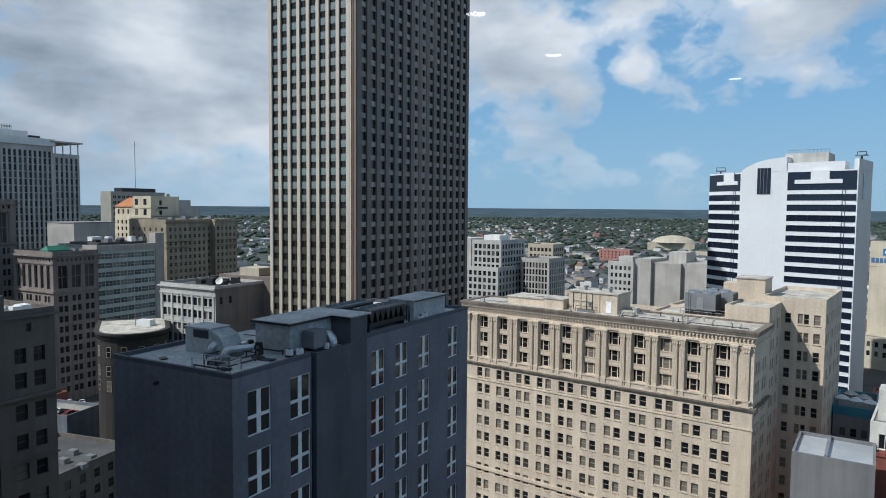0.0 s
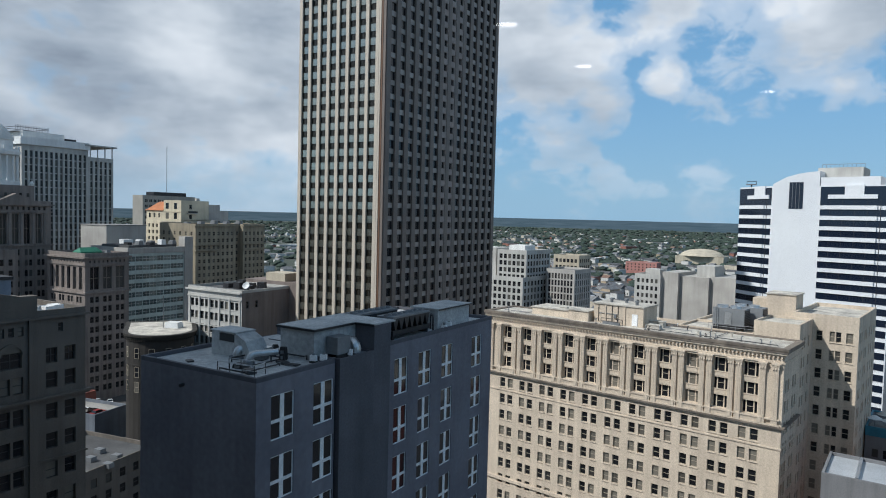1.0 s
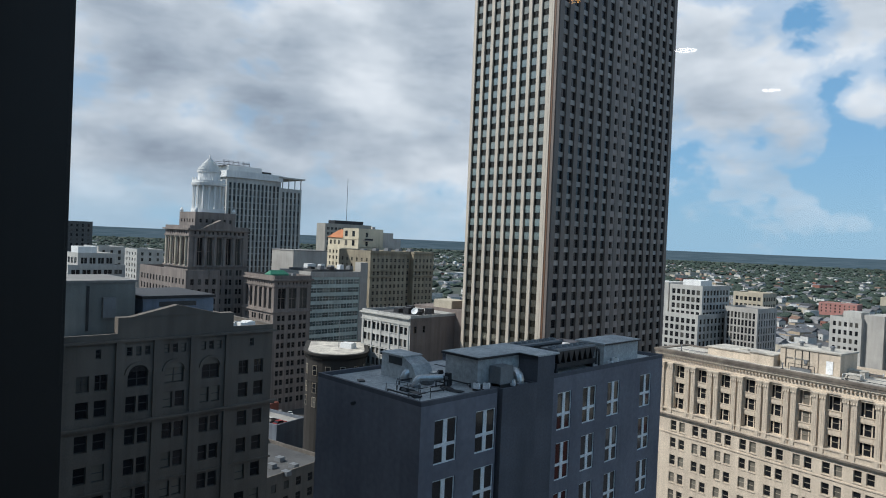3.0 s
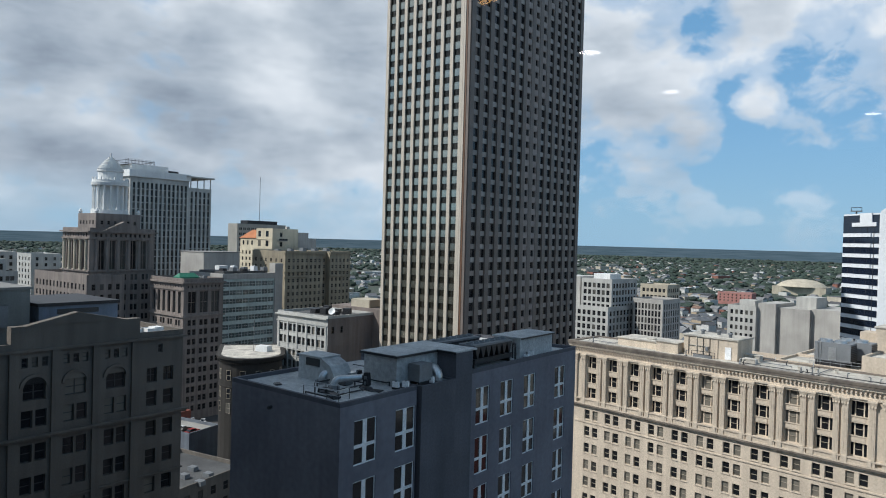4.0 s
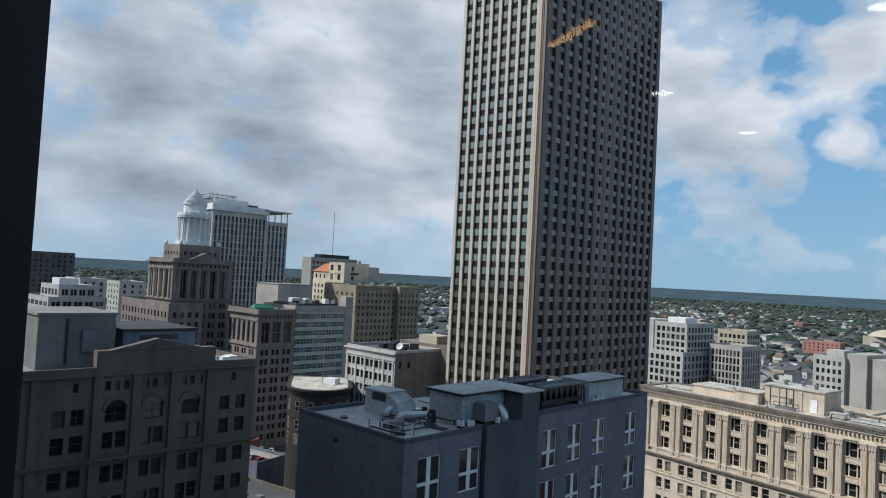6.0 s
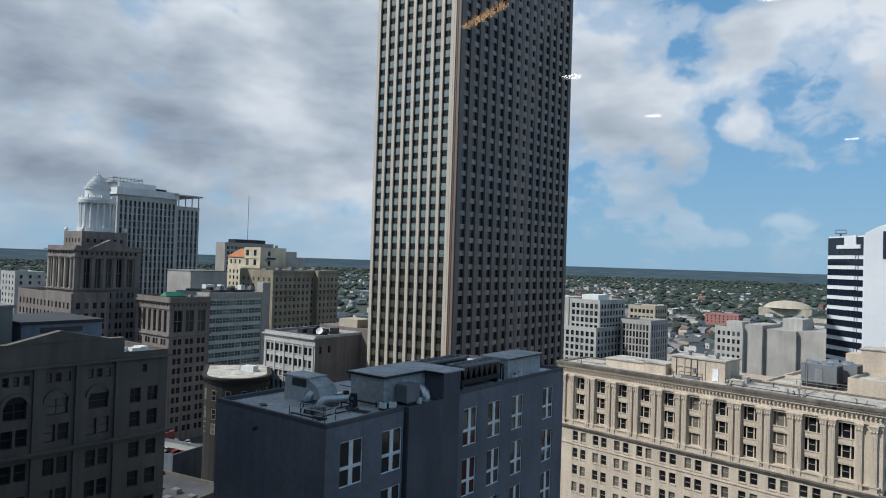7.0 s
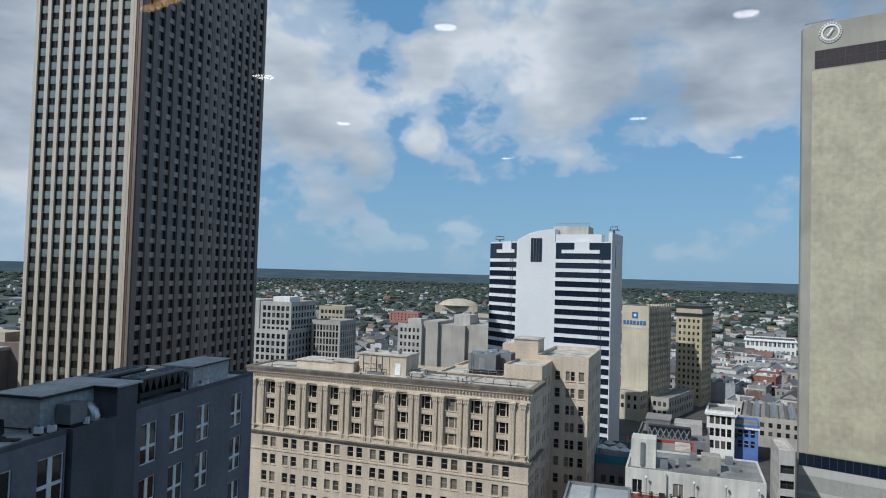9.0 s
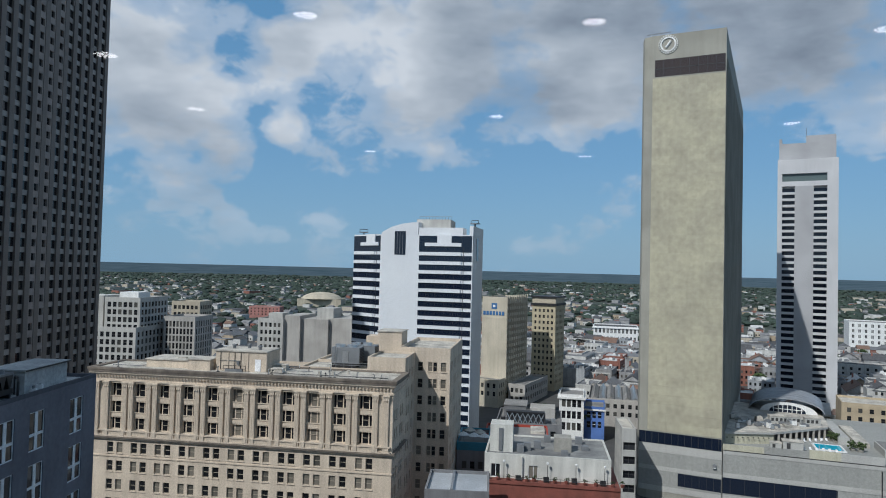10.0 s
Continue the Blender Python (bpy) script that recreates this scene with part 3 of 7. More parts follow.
def build_slate_roof(h, x, y):
    """Machines that stand on the slate building's roof."""
    def bend(reach, rise, r):
        """Sheet-metal duct: up, over in a ribbed elbow, and away."""
        q = Soup()
        pts = [(0, 0, 0)] + [(rise * 0.6 * (1 - math.cos(k * 0.2618)), 0, rise * 0.4 + rise * 0.6 * math.sin(k * 0.2618)) for k in range(7)] + [(reach, 0, rise)]
        q.tube(pts, r, STEEL, 14)
        for k in (0, 2, 4, 6, 7):
            a0, a1 = Vector(pts[k + 1] if k < 7 else pts[-1]), Vector(pts[min(k + 2, len(pts) - 1)] if k < 7 else pts[-2])
            q.tube([a0, a0 + (a1 - a0).normalized() * 0.05], r + 0.035, STEEL, 14)
        return q

    z = h + 0.01
    for dx, dy, rz, reach, rise, r in ((5.0, 4.2, 72, 1.5, 0.72, 0.28), (7.0, 3.5, 62, 2.0, 0.70, 0.22), (10.7, 10.6, 176, 0.9, 0.95, 0.42)):
        q = bend(reach, rise, r)
        q.box(-r - 0.12, -r - 0.12, 0, r + 0.12, r + 0.12, 0.22, GREY_METAL)
        q.box(reach - 0.5, -0.05, 0, reach - 0.42, 0.05, rise - r + 0.02, DARK_METAL)
        thing_mesh("roof_duct", q, x + dx, y + dy, z, rz, "bent galvanised duct on a slate-grey roof", "duct", "roof ducts")
    # fans, pumps and pipe runs round the ducts
    rr = random.Random(17)
    for dx, dy, sx, sy, sz, m_ in ((5.9, 6.1, 0.5, 0.35, 0.7, STEEL), (7.9, 5.9, 0.25, 0.2, 0.95, DARK_METAL), (8.3, 5.4, 0.16, 0.16, 0.6, DARK_METAL), (8.7, 5.0, 0.5, 0.28, 0.18, DARK_METAL), (9.6, 5.0, 0.55, 0.3, 0.1, DARK_METAL),
                                   (6.6, 5.0, 0.4, 0.4, 0.5, GREY_METAL), (7.6, 2.2, 0.45, 0.35, 0.35, DARK_METAL), (9.1, 1.6, 0.5, 0.3, 0.3, DARK_METAL), (3.2, 1.6, 0.35, 0.25, 0.12, DARK_METAL), (6.2, 9.0, 0.25, 0.25, 0.35, DARK_METAL), (5.4, 9.6, 0.2, 0.2, 0.3, DARK_METAL), (4.4, 8.6, 0.2, 0.2, 0.3, DARK_METAL)):
        q = Soup().box(-sx, -sy, 0.06, sx, sy, sz, m_, 0.05).box(-sx * 0.8, -sy * 0.8, 0, sx * 0.8, sy * 0.8, 0.06, DARK_METAL).box(-sx * 0.5, -sy - 0.02, sz * 0.35, sx * 0.4, -sy + 0.03, sz * 0.75, GREY_METAL)
        thing_mesh("roof_machine", q, x + dx, y + dy, z, rr.uniform(-25, 25), "small dark fan unit on a grey flat roof", "roof unit", "roof machines")
    for pts in ([(5.6, 3.2, 0.3), (5.6, 6.6, 0.3), (9.2, 6.6, 0.3), (9.2, 6.9, 0.3)], [(8.0, 2.2, 0.15), (8.0, 5.9, 0.15), (6.3, 5.9, 0.15)], [(6.7, 1.2, 0.12), (9.0, 1.2, 0.12), (9.0, 4.4, 0.12)]):
        q = Soup().tube([(pts[0][0], pts[0][1], 0.0)] + pts + [(pts[-1][0], pts[-1][1], 0.0)], 0.055, DARK_METAL, 8)
        thing_mesh("roof_pipe", q, x, y, z, 0, "dark pipe run across a flat roof", "pipe", "roof pipes")
    q = Soup().box(0, 0, 0.35, 1.1, 1.5, 1.6, GREY_METAL, 0.04).box(0.1, 0.1, 0, 0.2, 1.4, 0.35, DARK_METAL).box(0.9, 0.1, 0, 1.0, 1.4, 0.35, DARK_METAL)
    thing_mesh("air_handler", q, x + 9.86, y + 8.2, z, 0, "grey boxy air handler beside a roof room", "air conditioner")
    rail = Soup()
    for px in (0, 1.0, 2.0, 3.0):
        rail.tube([(px, 0, 0), (px, 0, 0.75)], 0.025, DARK_METAL, 6)
        rail.tube([(px, 1.1, 0), (px, 1.1, 0.75)], 0.025, DARK_METAL, 6)
    for z in (0.38, 0.75):
        rail.tube([(0, 0, z), (3, 0, z)], 0.022, STEEL, 6).tube([(0, 1.1, z), (3, 1.1, z)], 0.022, STEEL, 6).tube([(3, 0, z), (3, 1.1, z)], 0.022, STEEL, 6)
    thing_mesh("roof_guardrail", rail, x + 7.2, y + 0.6, h + 0.01, 8, "steel guardrail round a roof hatch", "railing")
    for dx, dy, n in ((10.6, 15.6, 7), (7.6, 14.9, 7)):
        u = thing("rooftop_chiller", x + dx, y + dy, h + 0.31, 90, "dark grey rooftop chiller with V-shaped coils and fans", "air conditioner", "roof chillers")
        part("housing", Soup().box(0, 0, 0.35, 0.8 * n, 1.7, 0.75, DARK_METAL).box(0, 0, 1.75, 0.8 * n, 1.7, 1.9, GREY_METAL).box(-0.5, 0.2, 0.3, 0, 1.5, 1.7, GREY_METAL), u)
        for i in range(n):
            cx = 0.8 * i + 0.4
            coil = Soup().add([(cx - 0.06, 0, 0.75), (cx + 0.06, 0, 0.75), (cx + 0.4, 0, 1.75), (cx - 0.4, 0, 1.75), (cx - 0.06, 1.7, 0.75), (cx + 0.06, 1.7, 0.75), (cx + 0.4, 1.7, 1.75), (cx - 0.4, 1.7, 1.75)],
                              [(0, 1, 2, 3), (7, 6, 5, 4), (1, 5, 6, 2), (0, 3, 7, 4)], DARK_METAL)
            part("coil", coil, u)
            part("fan", Soup().round(cx, 0.85, [(0.36, 1.9), (0.34, 2.05), (0.28, 2.05), (0.26, 1.92), (0.01, 1.92)], GREY_METAL, 14), u)
        part("foot", Soup().box(0.1, 0.1, 0, 0.3, 1.6, 0.35, DARK_METAL).mesh("foot"), u)
        part("foot", Soup().box(0.8 * n - 0.3, 0.1, 0, 0.8 * n - 0.1, 1.6, 0.35, DARK_METAL).mesh("foot"), u)
    pipe = Soup().tube([(0, 0, 0), (0, 0, 1.2), (0, 0.3, 1.45), (0, 1.2, 1.45), (0, 1.5, 1.2), (0, 1.5, 0)], 0.09, DARK_METAL, 8)
    thing_mesh("roof_pipe", pipe, x + 10.9, y + 21.3, h + 0.31, 40, "dark bent pipe over the roof machines", "pipe")
    rr = random.Random(5)
    small = [(10.2, 6.5), (10.7, 7.0), (10.9, 9.6), (11.1, 22.9), (11.1, 23.7)]
    for dx, dy in small:
        s = Soup().box(-0.25, -0.13, 0.12, 0.25, 0.13, 0.12 + rr.uniform(0.3, 0.5), FRAME_WHITE, 0.02).round(0, 0, [(0.1, 0.4), (0.1, 0.66), (0.02, 0.66)], GREY_METAL, 8).box(-0.25, -0.15, 0, 0.25, 0.15, 0.15, DARK_METAL)
        thing_mesh("condenser_unit", s, x + dx, y + dy, h + 0.01 if dy < 12 else h + 0.31, rr.uniform(-20, 20), "small pale condenser unit on the grey roof", "air conditioner", "roof condensers")


build_slate_roof(*build_slate())


# ---- cream terracotta hotel ----
def build_cream():
    x, y, rz = -65.2, 127.5, -8.2
    w, d, h = 57.5, 10.5, 47.4
    fr = (FRAME_CREAM, GLASS, dict(bar=0.10))
    bays = 11
    end = 2.6
    bay = (w - 2 * end) / bays
    mid = [end + bay * (i + 0.5) for i in range(bays)]
    cols = []
    for c in mid:
        cols += [(c - 1.55, c - 0.33), (c + 0.33, c + 1.55)]
    ledge = 35.6
    side_rows = rows_of(2, h, 3.4, 1.9, 4.4)
    th = block("cream_hotel", "cream terracotta hotel with pilasters, deep cornice and paired sash windows", x, y, rz, w, d, h, CREAM,
               {"F": [dict(cols=cols, rows=rows_of(2, ledge, 3.4, 1.95, 1.0), pane=fr, recess=0.35, top=ledge, sill=CREAM),
                      dict(cols=[(c - 1.25, c + 1.25) for c in mid], rows=[(36.9, 45.5)], pane=(CREAM, GLASS, dict(bar=0.16, rails=(), posts=(-0.24, 0.24), depth=0.2)), recess=0.75)],
                "R": dict(cols=[(1.2, 2.2), (2.9, 3.9), (6.0, 7.0), (7.7, 8.7)], rows=side_rows, pane=fr, recess=0.3, sill=CREAM)},
               CREAM_ROOF, 0.35)
    side = dict(cols=[(1.6, 2.6), (3.4, 4.4), (6.6, 7.6)], rows=rows_of(2, 51.6, 3.4, 1.9, 2.0), pane=fr, recess=0.3)
    block("", "", w - 21, d, 0, 13.4, 10.0, 48.2, CREAM, {}, CREAM_ROOF, 0.4, parent=th)
    block("", "", w - 7.5, d + 0.02, 0, 7.42, 9.96, 50.6, CREAM, {"R": dict(side, rows=rows_of(2, 50.6, 3.4, 1.9, 2.2))}, CREAM_ROOF, 0.4, parent=th)
    wing_rows = rows_of(2, 51.3, 3.4, 1.9, 2.2)
    block("", "", w - 3.4, d + 10.0, 0, 10.6, 21.0, 51.3, CREAM,
          {"F": dict(cols=[(3.9, 5.0), (6.1, 6.95), (7.1, 7.95), (8.7, 9.8)], rows=wing_rows, pane=fr, recess=0.3, sill=CREAM),
           "R": dict(cols=[(1.5, 2.4), (3.3, 4.2), (6.8, 7.7), (8.6, 9.5), (12.2, 13.1), (15.0, 15.9), (17.8, 18.7)], rows=wing_rows, pane=fr, recess=0.3)}, CREAM_ROOF, 0.7, parent=th)
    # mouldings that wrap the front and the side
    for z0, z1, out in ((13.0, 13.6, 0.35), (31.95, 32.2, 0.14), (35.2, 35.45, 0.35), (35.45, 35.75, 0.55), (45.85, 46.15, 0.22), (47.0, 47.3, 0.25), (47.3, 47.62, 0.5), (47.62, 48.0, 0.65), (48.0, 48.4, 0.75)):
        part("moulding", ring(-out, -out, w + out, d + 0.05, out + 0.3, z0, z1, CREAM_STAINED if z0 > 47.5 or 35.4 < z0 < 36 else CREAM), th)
    for z0, z1 in ((35.75, 36.0), (36.7, 36.9)):
        part("balustrade_rail", Soup().box(0.3, -0.5, z0, w - 0.3, -0.1, z1, CREAM), th)
    post = Soup().box(-0.35, -0.52, 36.0, 0.35, -0.08, 36.95, CREAM).mesh("balustrade_post")
    infill = Soup().box(-1.3, -0.36, 36.0, 1.3, -0.22, 36.7, CREAM).mesh("balustrade_panel")
    # paired pilasters with capitals
    pil = Soup().box(-0.42, -0.32, 36.9, 0.42, 0.1, 44.6, CREAM).box(-0.52, -0.40, 36.0, 0.52, 0.1, 36.9, CREAM)
    pil.box(-0.27, -0.36, 37.4, -0.06, -0.32, 44.2, CREAM).box(0.06, -0.36, 37.4, 0.27, -0.32, 44.2, CREAM)
    pil = pil.mesh("pilaster")
    cap = Soup().box(-0.44, -0.36, 44.6, 0.44, 0.1, 44.75, CREAM)
    cap.add([(-0.40, -0.34, 44.75), (0.40, -0.34, 44.75), (0.62, -0.58, 45.6), (-0.62, -0.58, 45.6), (-0.40, 0.05, 44.75), (0.40, 0.05, 44.75), (0.62, 0.05, 45.6), (-0.62, 0.05, 45.6)],
            [(0, 1, 2, 3), (1, 5, 6, 2), (4, 0, 3, 7), (3, 2, 6, 7)], CREAM).box(-0.66, -0.62, 45.6, 0.66, 0.1, 45.85, CREAM)
    for k in (-0.4, 0.0, 0.4):
        cap.box(k - 0.12, -0.52, 44.85, k + 0.12, -0.3, 45.25, CREAM, 0.05)
    cap = cap.mesh("capital")
    spots = []
    for i in range(bays + 1):
        c = end + bay * i
        spots += [c - 0.62, c + 0.62] if 0 < i < bays else [c - (1.5 if i == 0 else -1.5), c + (0.45 if i == 0 else -0.45)]
    for c in spots:
        p = part("pilaster", pil, th, m=pose(c, 0, 0))
        part("capital", cap, p)
    apron = Soup().box(-1.25, 0.25, 0, 1.25, 0.72, 0.95, CREAM).box(-0.95, 0.18, 0.2, 0.95, 0.25, 0.75, CREAM).box(-1.25, 0.12, 0.95, 1.25, 0.3, 1.1, CREAM).mesh("apron")
    sash = Soup().box(-0.6, 0.56, 0, 0.6, 0.6, 0.09, FRAME_CREAM).mesh("sash_rail")
    for c in mid:
        for zz in (39.1, 42.1):
            part("apron", apron, th, m=pose(c, 0, zz))
        for zz in (38.0, 41.1, 44.2):
            part("sash_rail", sash, th, m=pose(c, 0, zz))
    for c in mid:
        part("balustrade_panel", infill, th, m=pose(c, 0, 0))
        part("balustrade_post", post, th, m=pose(c - 1.65, 0, 0))
        part("balustrade_post", post, th, m=pose(c + 1.65, 0, 0))
    dent = Soup().box(-0.14, -0.38, 46.72, 0.14, 0.0, 47.0, CREAM).mesh("dentil")
    k = int(w / 0.62)
    for i in range(k):
        part("dentil", dent, th, m=pose(0.3 + (w - 0.6) * i / (k - 1), 0, 0))
    part("roof_membrane", Soup().box(0.4, 0.4, h + 0.02, w - 0.4, d - 0.3, h + 0.8, CREAM_ROOF), th, "pale patched roof membrane")
    # roof rooms
    z = h + 0.81
    big = Soup().box(22.6, 3.4, z, 32.6, 9.8, z + 3.6, CREAM).box(22.4, 3.2, z + 3.6, 32.8, 10.0, z + 3.85, CREAM_ROOF)
    big.box(30.4, 3.3, z + 0.1, 31.5, 3.42, z + 2.3, FRAME_WHITE).box(28.9, 3.25, z + 0.1, 29.1, 3.42, z + 3.5, CREAM).box(25.0, 3.25, z + 0.1, 25.2, 3.42, z + 3.5, CREAM)
    part("roof_room", big, th, "cream rendered roof room with a white door")
    part("roof_room", Soup().box(8.5, 3.6, z, 19.4, 9.9, z + 1.4, CREAM).box(8.3, 3.4, z + 1.4, 19.6, 10.0, z + 1.6, CREAM_ROOF), th)
    part("roof_room", Soup().box(17.6, 2.3, z, 22.0, 6.2, z + 1.9, CREAM).box(17.4, 2.1, z + 1.9, 22.2, 6.4, z + 2.1, CREAM_ROOF), th)
    block("", "", 0.3, d, 0, 36.0, 12.0, 46.8, CREAM, {}, ROOF_DARK, 0.9, parent=th)
    block("", "", 36.6, d + 10.0, 0, 17.4, 21.0, 48.2, CREAM, {}, CREAM_ROOF, 0.5, parent=th)
    stair = Soup().box(48.6, 24.0, 48.2, 53.8, 30.0, 54.6, CREAM).box(48.4, 23.8, 54.6, 54.0, 30.2, 54.8, CREAM_ROOF).box(45.6, 26.0, 48.2, 48.6, 30.0, 53.4, CREAM)
    part("roof_room", stair, th, "cream stair tower on the roof")
    return th


def local(x, y, rz, px, py):
    c, s = math.cos(radians(rz)), math.sin(radians(rz))
    return x + c * px - s * py, y + s * px + c * py


def build_cream_roof():
    for k, (px, py) in enumerate(((42.4, 11.8), (44.4, 16.0))):
        gx, gy = local(-65.2, 127.5, -8.2, px, py)
        u = thing("cooling_tower", gx, gy, 48.9, -8.2, "grey steel cooling tower with black louvred side on a hotel roof", "cooling tower", "roof cooling towers")
        part("housing", Soup().box(0, 0, 0.4, 5.6, 3.4, 3.5, GREY_METAL), u)
        part("leg", Soup().box(0.1, 0.1, -0.68, 4.9, 0.3, 0.4, DARK_METAL).mesh("leg"), u)
        part("leg", Soup().box(0.1, 2.9, -0.68, 4.9, 3.1, 0.4, DARK_METAL).mesh("leg"), u)
        for i in range(9):
            part("louvre", Soup().box(5.6, 0.2, 0.55 + i * 0.31, 5.72, 3.2, 0.73 + i * 0.31, DARK_METAL).mesh("louvre"), u)
        for q in (1.3, 3.7):
            part("fan_ring", Soup().round(q, 1.6, [(1.05, 3.5), (1.0, 3.95), (0.9, 3.95), (0.9, 3.6), (0.02, 3.6)], STEEL, 18), u)
        part("ladder", Soup().tube([(0.6, -0.1, 0), (0.6, -0.1, 3.6)], 0.04, STEEL, 6).tube([(1.0, -0.1, 0), (1.0, -0.1, 3.6)], 0.04, STEEL, 6), u)
        part("door_panel", Soup().box(2.2, -0.06, 0.6, 3.4, 0.0, 2.8, STEEL), u)
    rr = random.Random(9)
    for px, py, sx, sy, sz, z in ((33.8, 7.0, 3.0, 1.6, 1.0, 48.22), (34.6, 4.0, 2.2, 1.6, 0.7, 48.22), (14.6, 6.0, 1.6, 1.0, 0.9, 49.03), (11.0, 12.5, 2.4, 2.0, 1.6, 46.82), (15.0, 13.5, 2.4, 2.0, 1.8, 46.82), (18.5, 13.0, 2.0, 2.0, 1.5, 46.82), (25.0, 14.0, 5.0, 4.0, 2.6, 46.82), (45.0, 5.0, 0.5, 0.5, 0.5, 48.22), (47.6, 6.0, 0.4, 0.4, 0.6, 48.22), (42.6, 4.0, 0.4, 0.4, 0.5, 48.22)):
        gx, gy = local(-65.2, 127.5, -8.2, px, py)
        m = DARK_METAL if z < 47 and sz < 2 else CREAM_ROOF
        s = Soup().box(-sx / 2, -sy / 2, 0, sx / 2, sy / 2, sz, m, 0.04).box(-sx / 2 - 0.06, -sy / 2 - 0.06, sz, sx / 2 + 0.06, sy / 2 + 0.06, sz + 0.1, m)
        thing_mesh("roof_unit", s, gx, gy, z, -8.2, "boxy ventilation unit on the hotel roof", "roof unit", "roof units")
    gx, gy = local(-65.2, 127.5, -8.2, 24.6, 2.4)
    rail = Soup()
    for i in range(5):
        rail.tube([(i * 1.1, 0, 0), (i * 1.1, 0, 1.1)], 0.05, DARK_METAL, 6)
    rail.tube([(0, 0, 1.1), (4.4, 0, 1.1)], 0.05, DARK_METAL, 6).tube([(0, 0, 0.55), (4.4, 0, 0.55)], 0.05, DARK_METAL, 6).box(0.4, -0.2, 0.0, 3.8, 0.3, 0.5, GREY_METAL)
    thing_mesh("roof_railing", rail, gx, gy, 48.22, -8.2, "dark pipe railing in front of the roof room", "railing")


def build_cream_clutter():
    """Vents, pipes, hatches and walkway pads on the cream hotel's roofs."""
    rr = random.Random(27)

    def put(name, s, px, py, z, turn, label, cat, group):
        gx, gy = local(-65.2, 127.5, -8.2, px, py)
        thing_mesh(name, s, gx, gy, z, -8.2 + turn, label, cat, group)

    for i in range(26):
        px, py = rr.uniform(3, 55), rr.uniform(1.2, 3.0) if rr.random() < 0.5 else rr.uniform(6.5, 9.8)
        if 8 < px < 33 and py > 2.0:
            continue
        hgt = rr.uniform(0.4, 1.0)
        q = Soup().tube([(0, 0, 0), (0, 0, hgt), (0.12, 0, hgt + 0.14), (0.3, 0, hgt + 0.1)], 0.09, rr.choice((STEEL, DARK_METAL, GREY_METAL)), 8).box(-0.2, -0.2, 0, 0.2, 0.2, 0.08, DARK_METAL)
        put("roof_vent", q, px, py, 48.22, rr.uniform(0, 360), "gooseneck vent pipe on a hotel roof", "vent", "roof vents")
    for pts in ([(34.0, 2.0, 0.2), (56.0, 2.0, 0.2)], [(36.0, 9.2, 0.25), (36.0, 5.2, 0.25), (41.0, 5.2, 0.25)], [(2.0, 3.0, 0.2), (8.0, 3.0, 0.2), (8.0, 9.0, 0.2)], [(46.0, 3.2, 0.2), (46.0, 9.0, 0.2)]):
        q = Soup().tube([(pts[0][0], pts[0][1], 0)] + pts + [(pts[-1][0], pts[-1][1], 0)], 0.07, rr.choice((GREY_METAL, DARK_METAL)), 8)
        put("roof_pipe", q, 0, 0, 48.22, 0, "painted pipe run across a hotel roof", "pipe", "hotel roof pipes")
    # dark plant and tanks behind the long low roof room
    for i in range(9):
        sx, sz = rr.uniform(0.9, 2.0), rr.uniform(0.9, 2.4)
        q = Soup().box(-sx / 2, -0.7, 0.2, sx / 2, 0.7, sz, rr.choice((DARK_METAL, GREY_METAL, ROOF_DARK)), 0.05).box(-sx * 0.4, -0.5, 0, sx * 0.4, 0.5, 0.2, DARK_METAL).round(0, 0, [(0.3, sz), (0.28, sz + 0.25), (0.02, sz + 0.25)], STEEL, 10)
        put("roof_unit", q, 5.0 + i * 2.0, 11.8 + rr.uniform(0, 3.0), 46.82, rr.choice((0, 90, 5)), "dark plant box on a tarred hotel roof", "roof unit", "roof units")
    # conduits, a door and a lamp on the front of the tall roof room
    q = Soup()
    for px in (23.6, 26.4, 27.6):
        q.tube([(px, 3.32, 0.2), (px, 3.32, 3.4)], 0.06, DARK_METAL, 6)
    q.tube([(23.6, 3.3, 1.9), (27.6, 3.3, 1.9)], 0.05, GREY_METAL, 6).box(26.8, 3.2, 1.2, 27.3, 3.36, 1.9, GREY_METAL)
    put("wall_conduit", q, 0, 0, 48.23, 0, "dark conduits and a box on a roof room wall", "conduit", "")
    for px, py in ((25.0, 6.0), (27.5, 7.2), (30.5, 5.2)):
        put("roof_vent", Soup().round(0, 0, [(0.3, 0), (0.3, 0.5), (0.45, 0.55), (0.4, 0.8), (0.02, 0.9)], GREY_METAL, 12), px, py, 52.07, 0, "round roof ventilator on a cream roof room", "vent", "roof vents")
    q = Soup()
    for k in range(9):
        q.tube([(k * 1.6, 0, 0), (k * 1.6, 0, 1.0)], 0.045, GREY_METAL, 5)
    for z in (0.5, 1.0):
        q.tube([(0, 0, z), (12.8, 0, z)], 0.045, GREY_METAL, 5)
    put("roof_railing", q, 42.0, 10.9, 48.62, 0, "grey pipe railing round roof plant", "railing", "hotel railings")


build_cream()
build_cream_roof()
build_cream_clutter()


# ---- the blank tan hotel tower with its podium ----
def slab_ring(pts, z0, z1, mat, top=None):
    """An upright solid on an uneven plan."""
    return Soup().prism(pts, z0, z1, mat, top)


PODIUM_PALE = material("pale_podium_concrete", (0.42, 0.415, 0.39), 0.8, color2=(0.37, 0.365, 0.345), scale=0.1, streak=0.08)
PODIUM_GREY = material("stained_podium_concrete", (0.31, 0.312, 0.292), 0.8, color2=(0.262, 0.264, 0.248), scale=0.08, fine=1.5, streak=0.08)
DECK_YELLOW = material("yellowish_deck_render", (0.50, 0.475, 0.36), 0.8, color2=(0.42, 0.40, 0.31), scale=0.2, streak=0.15)


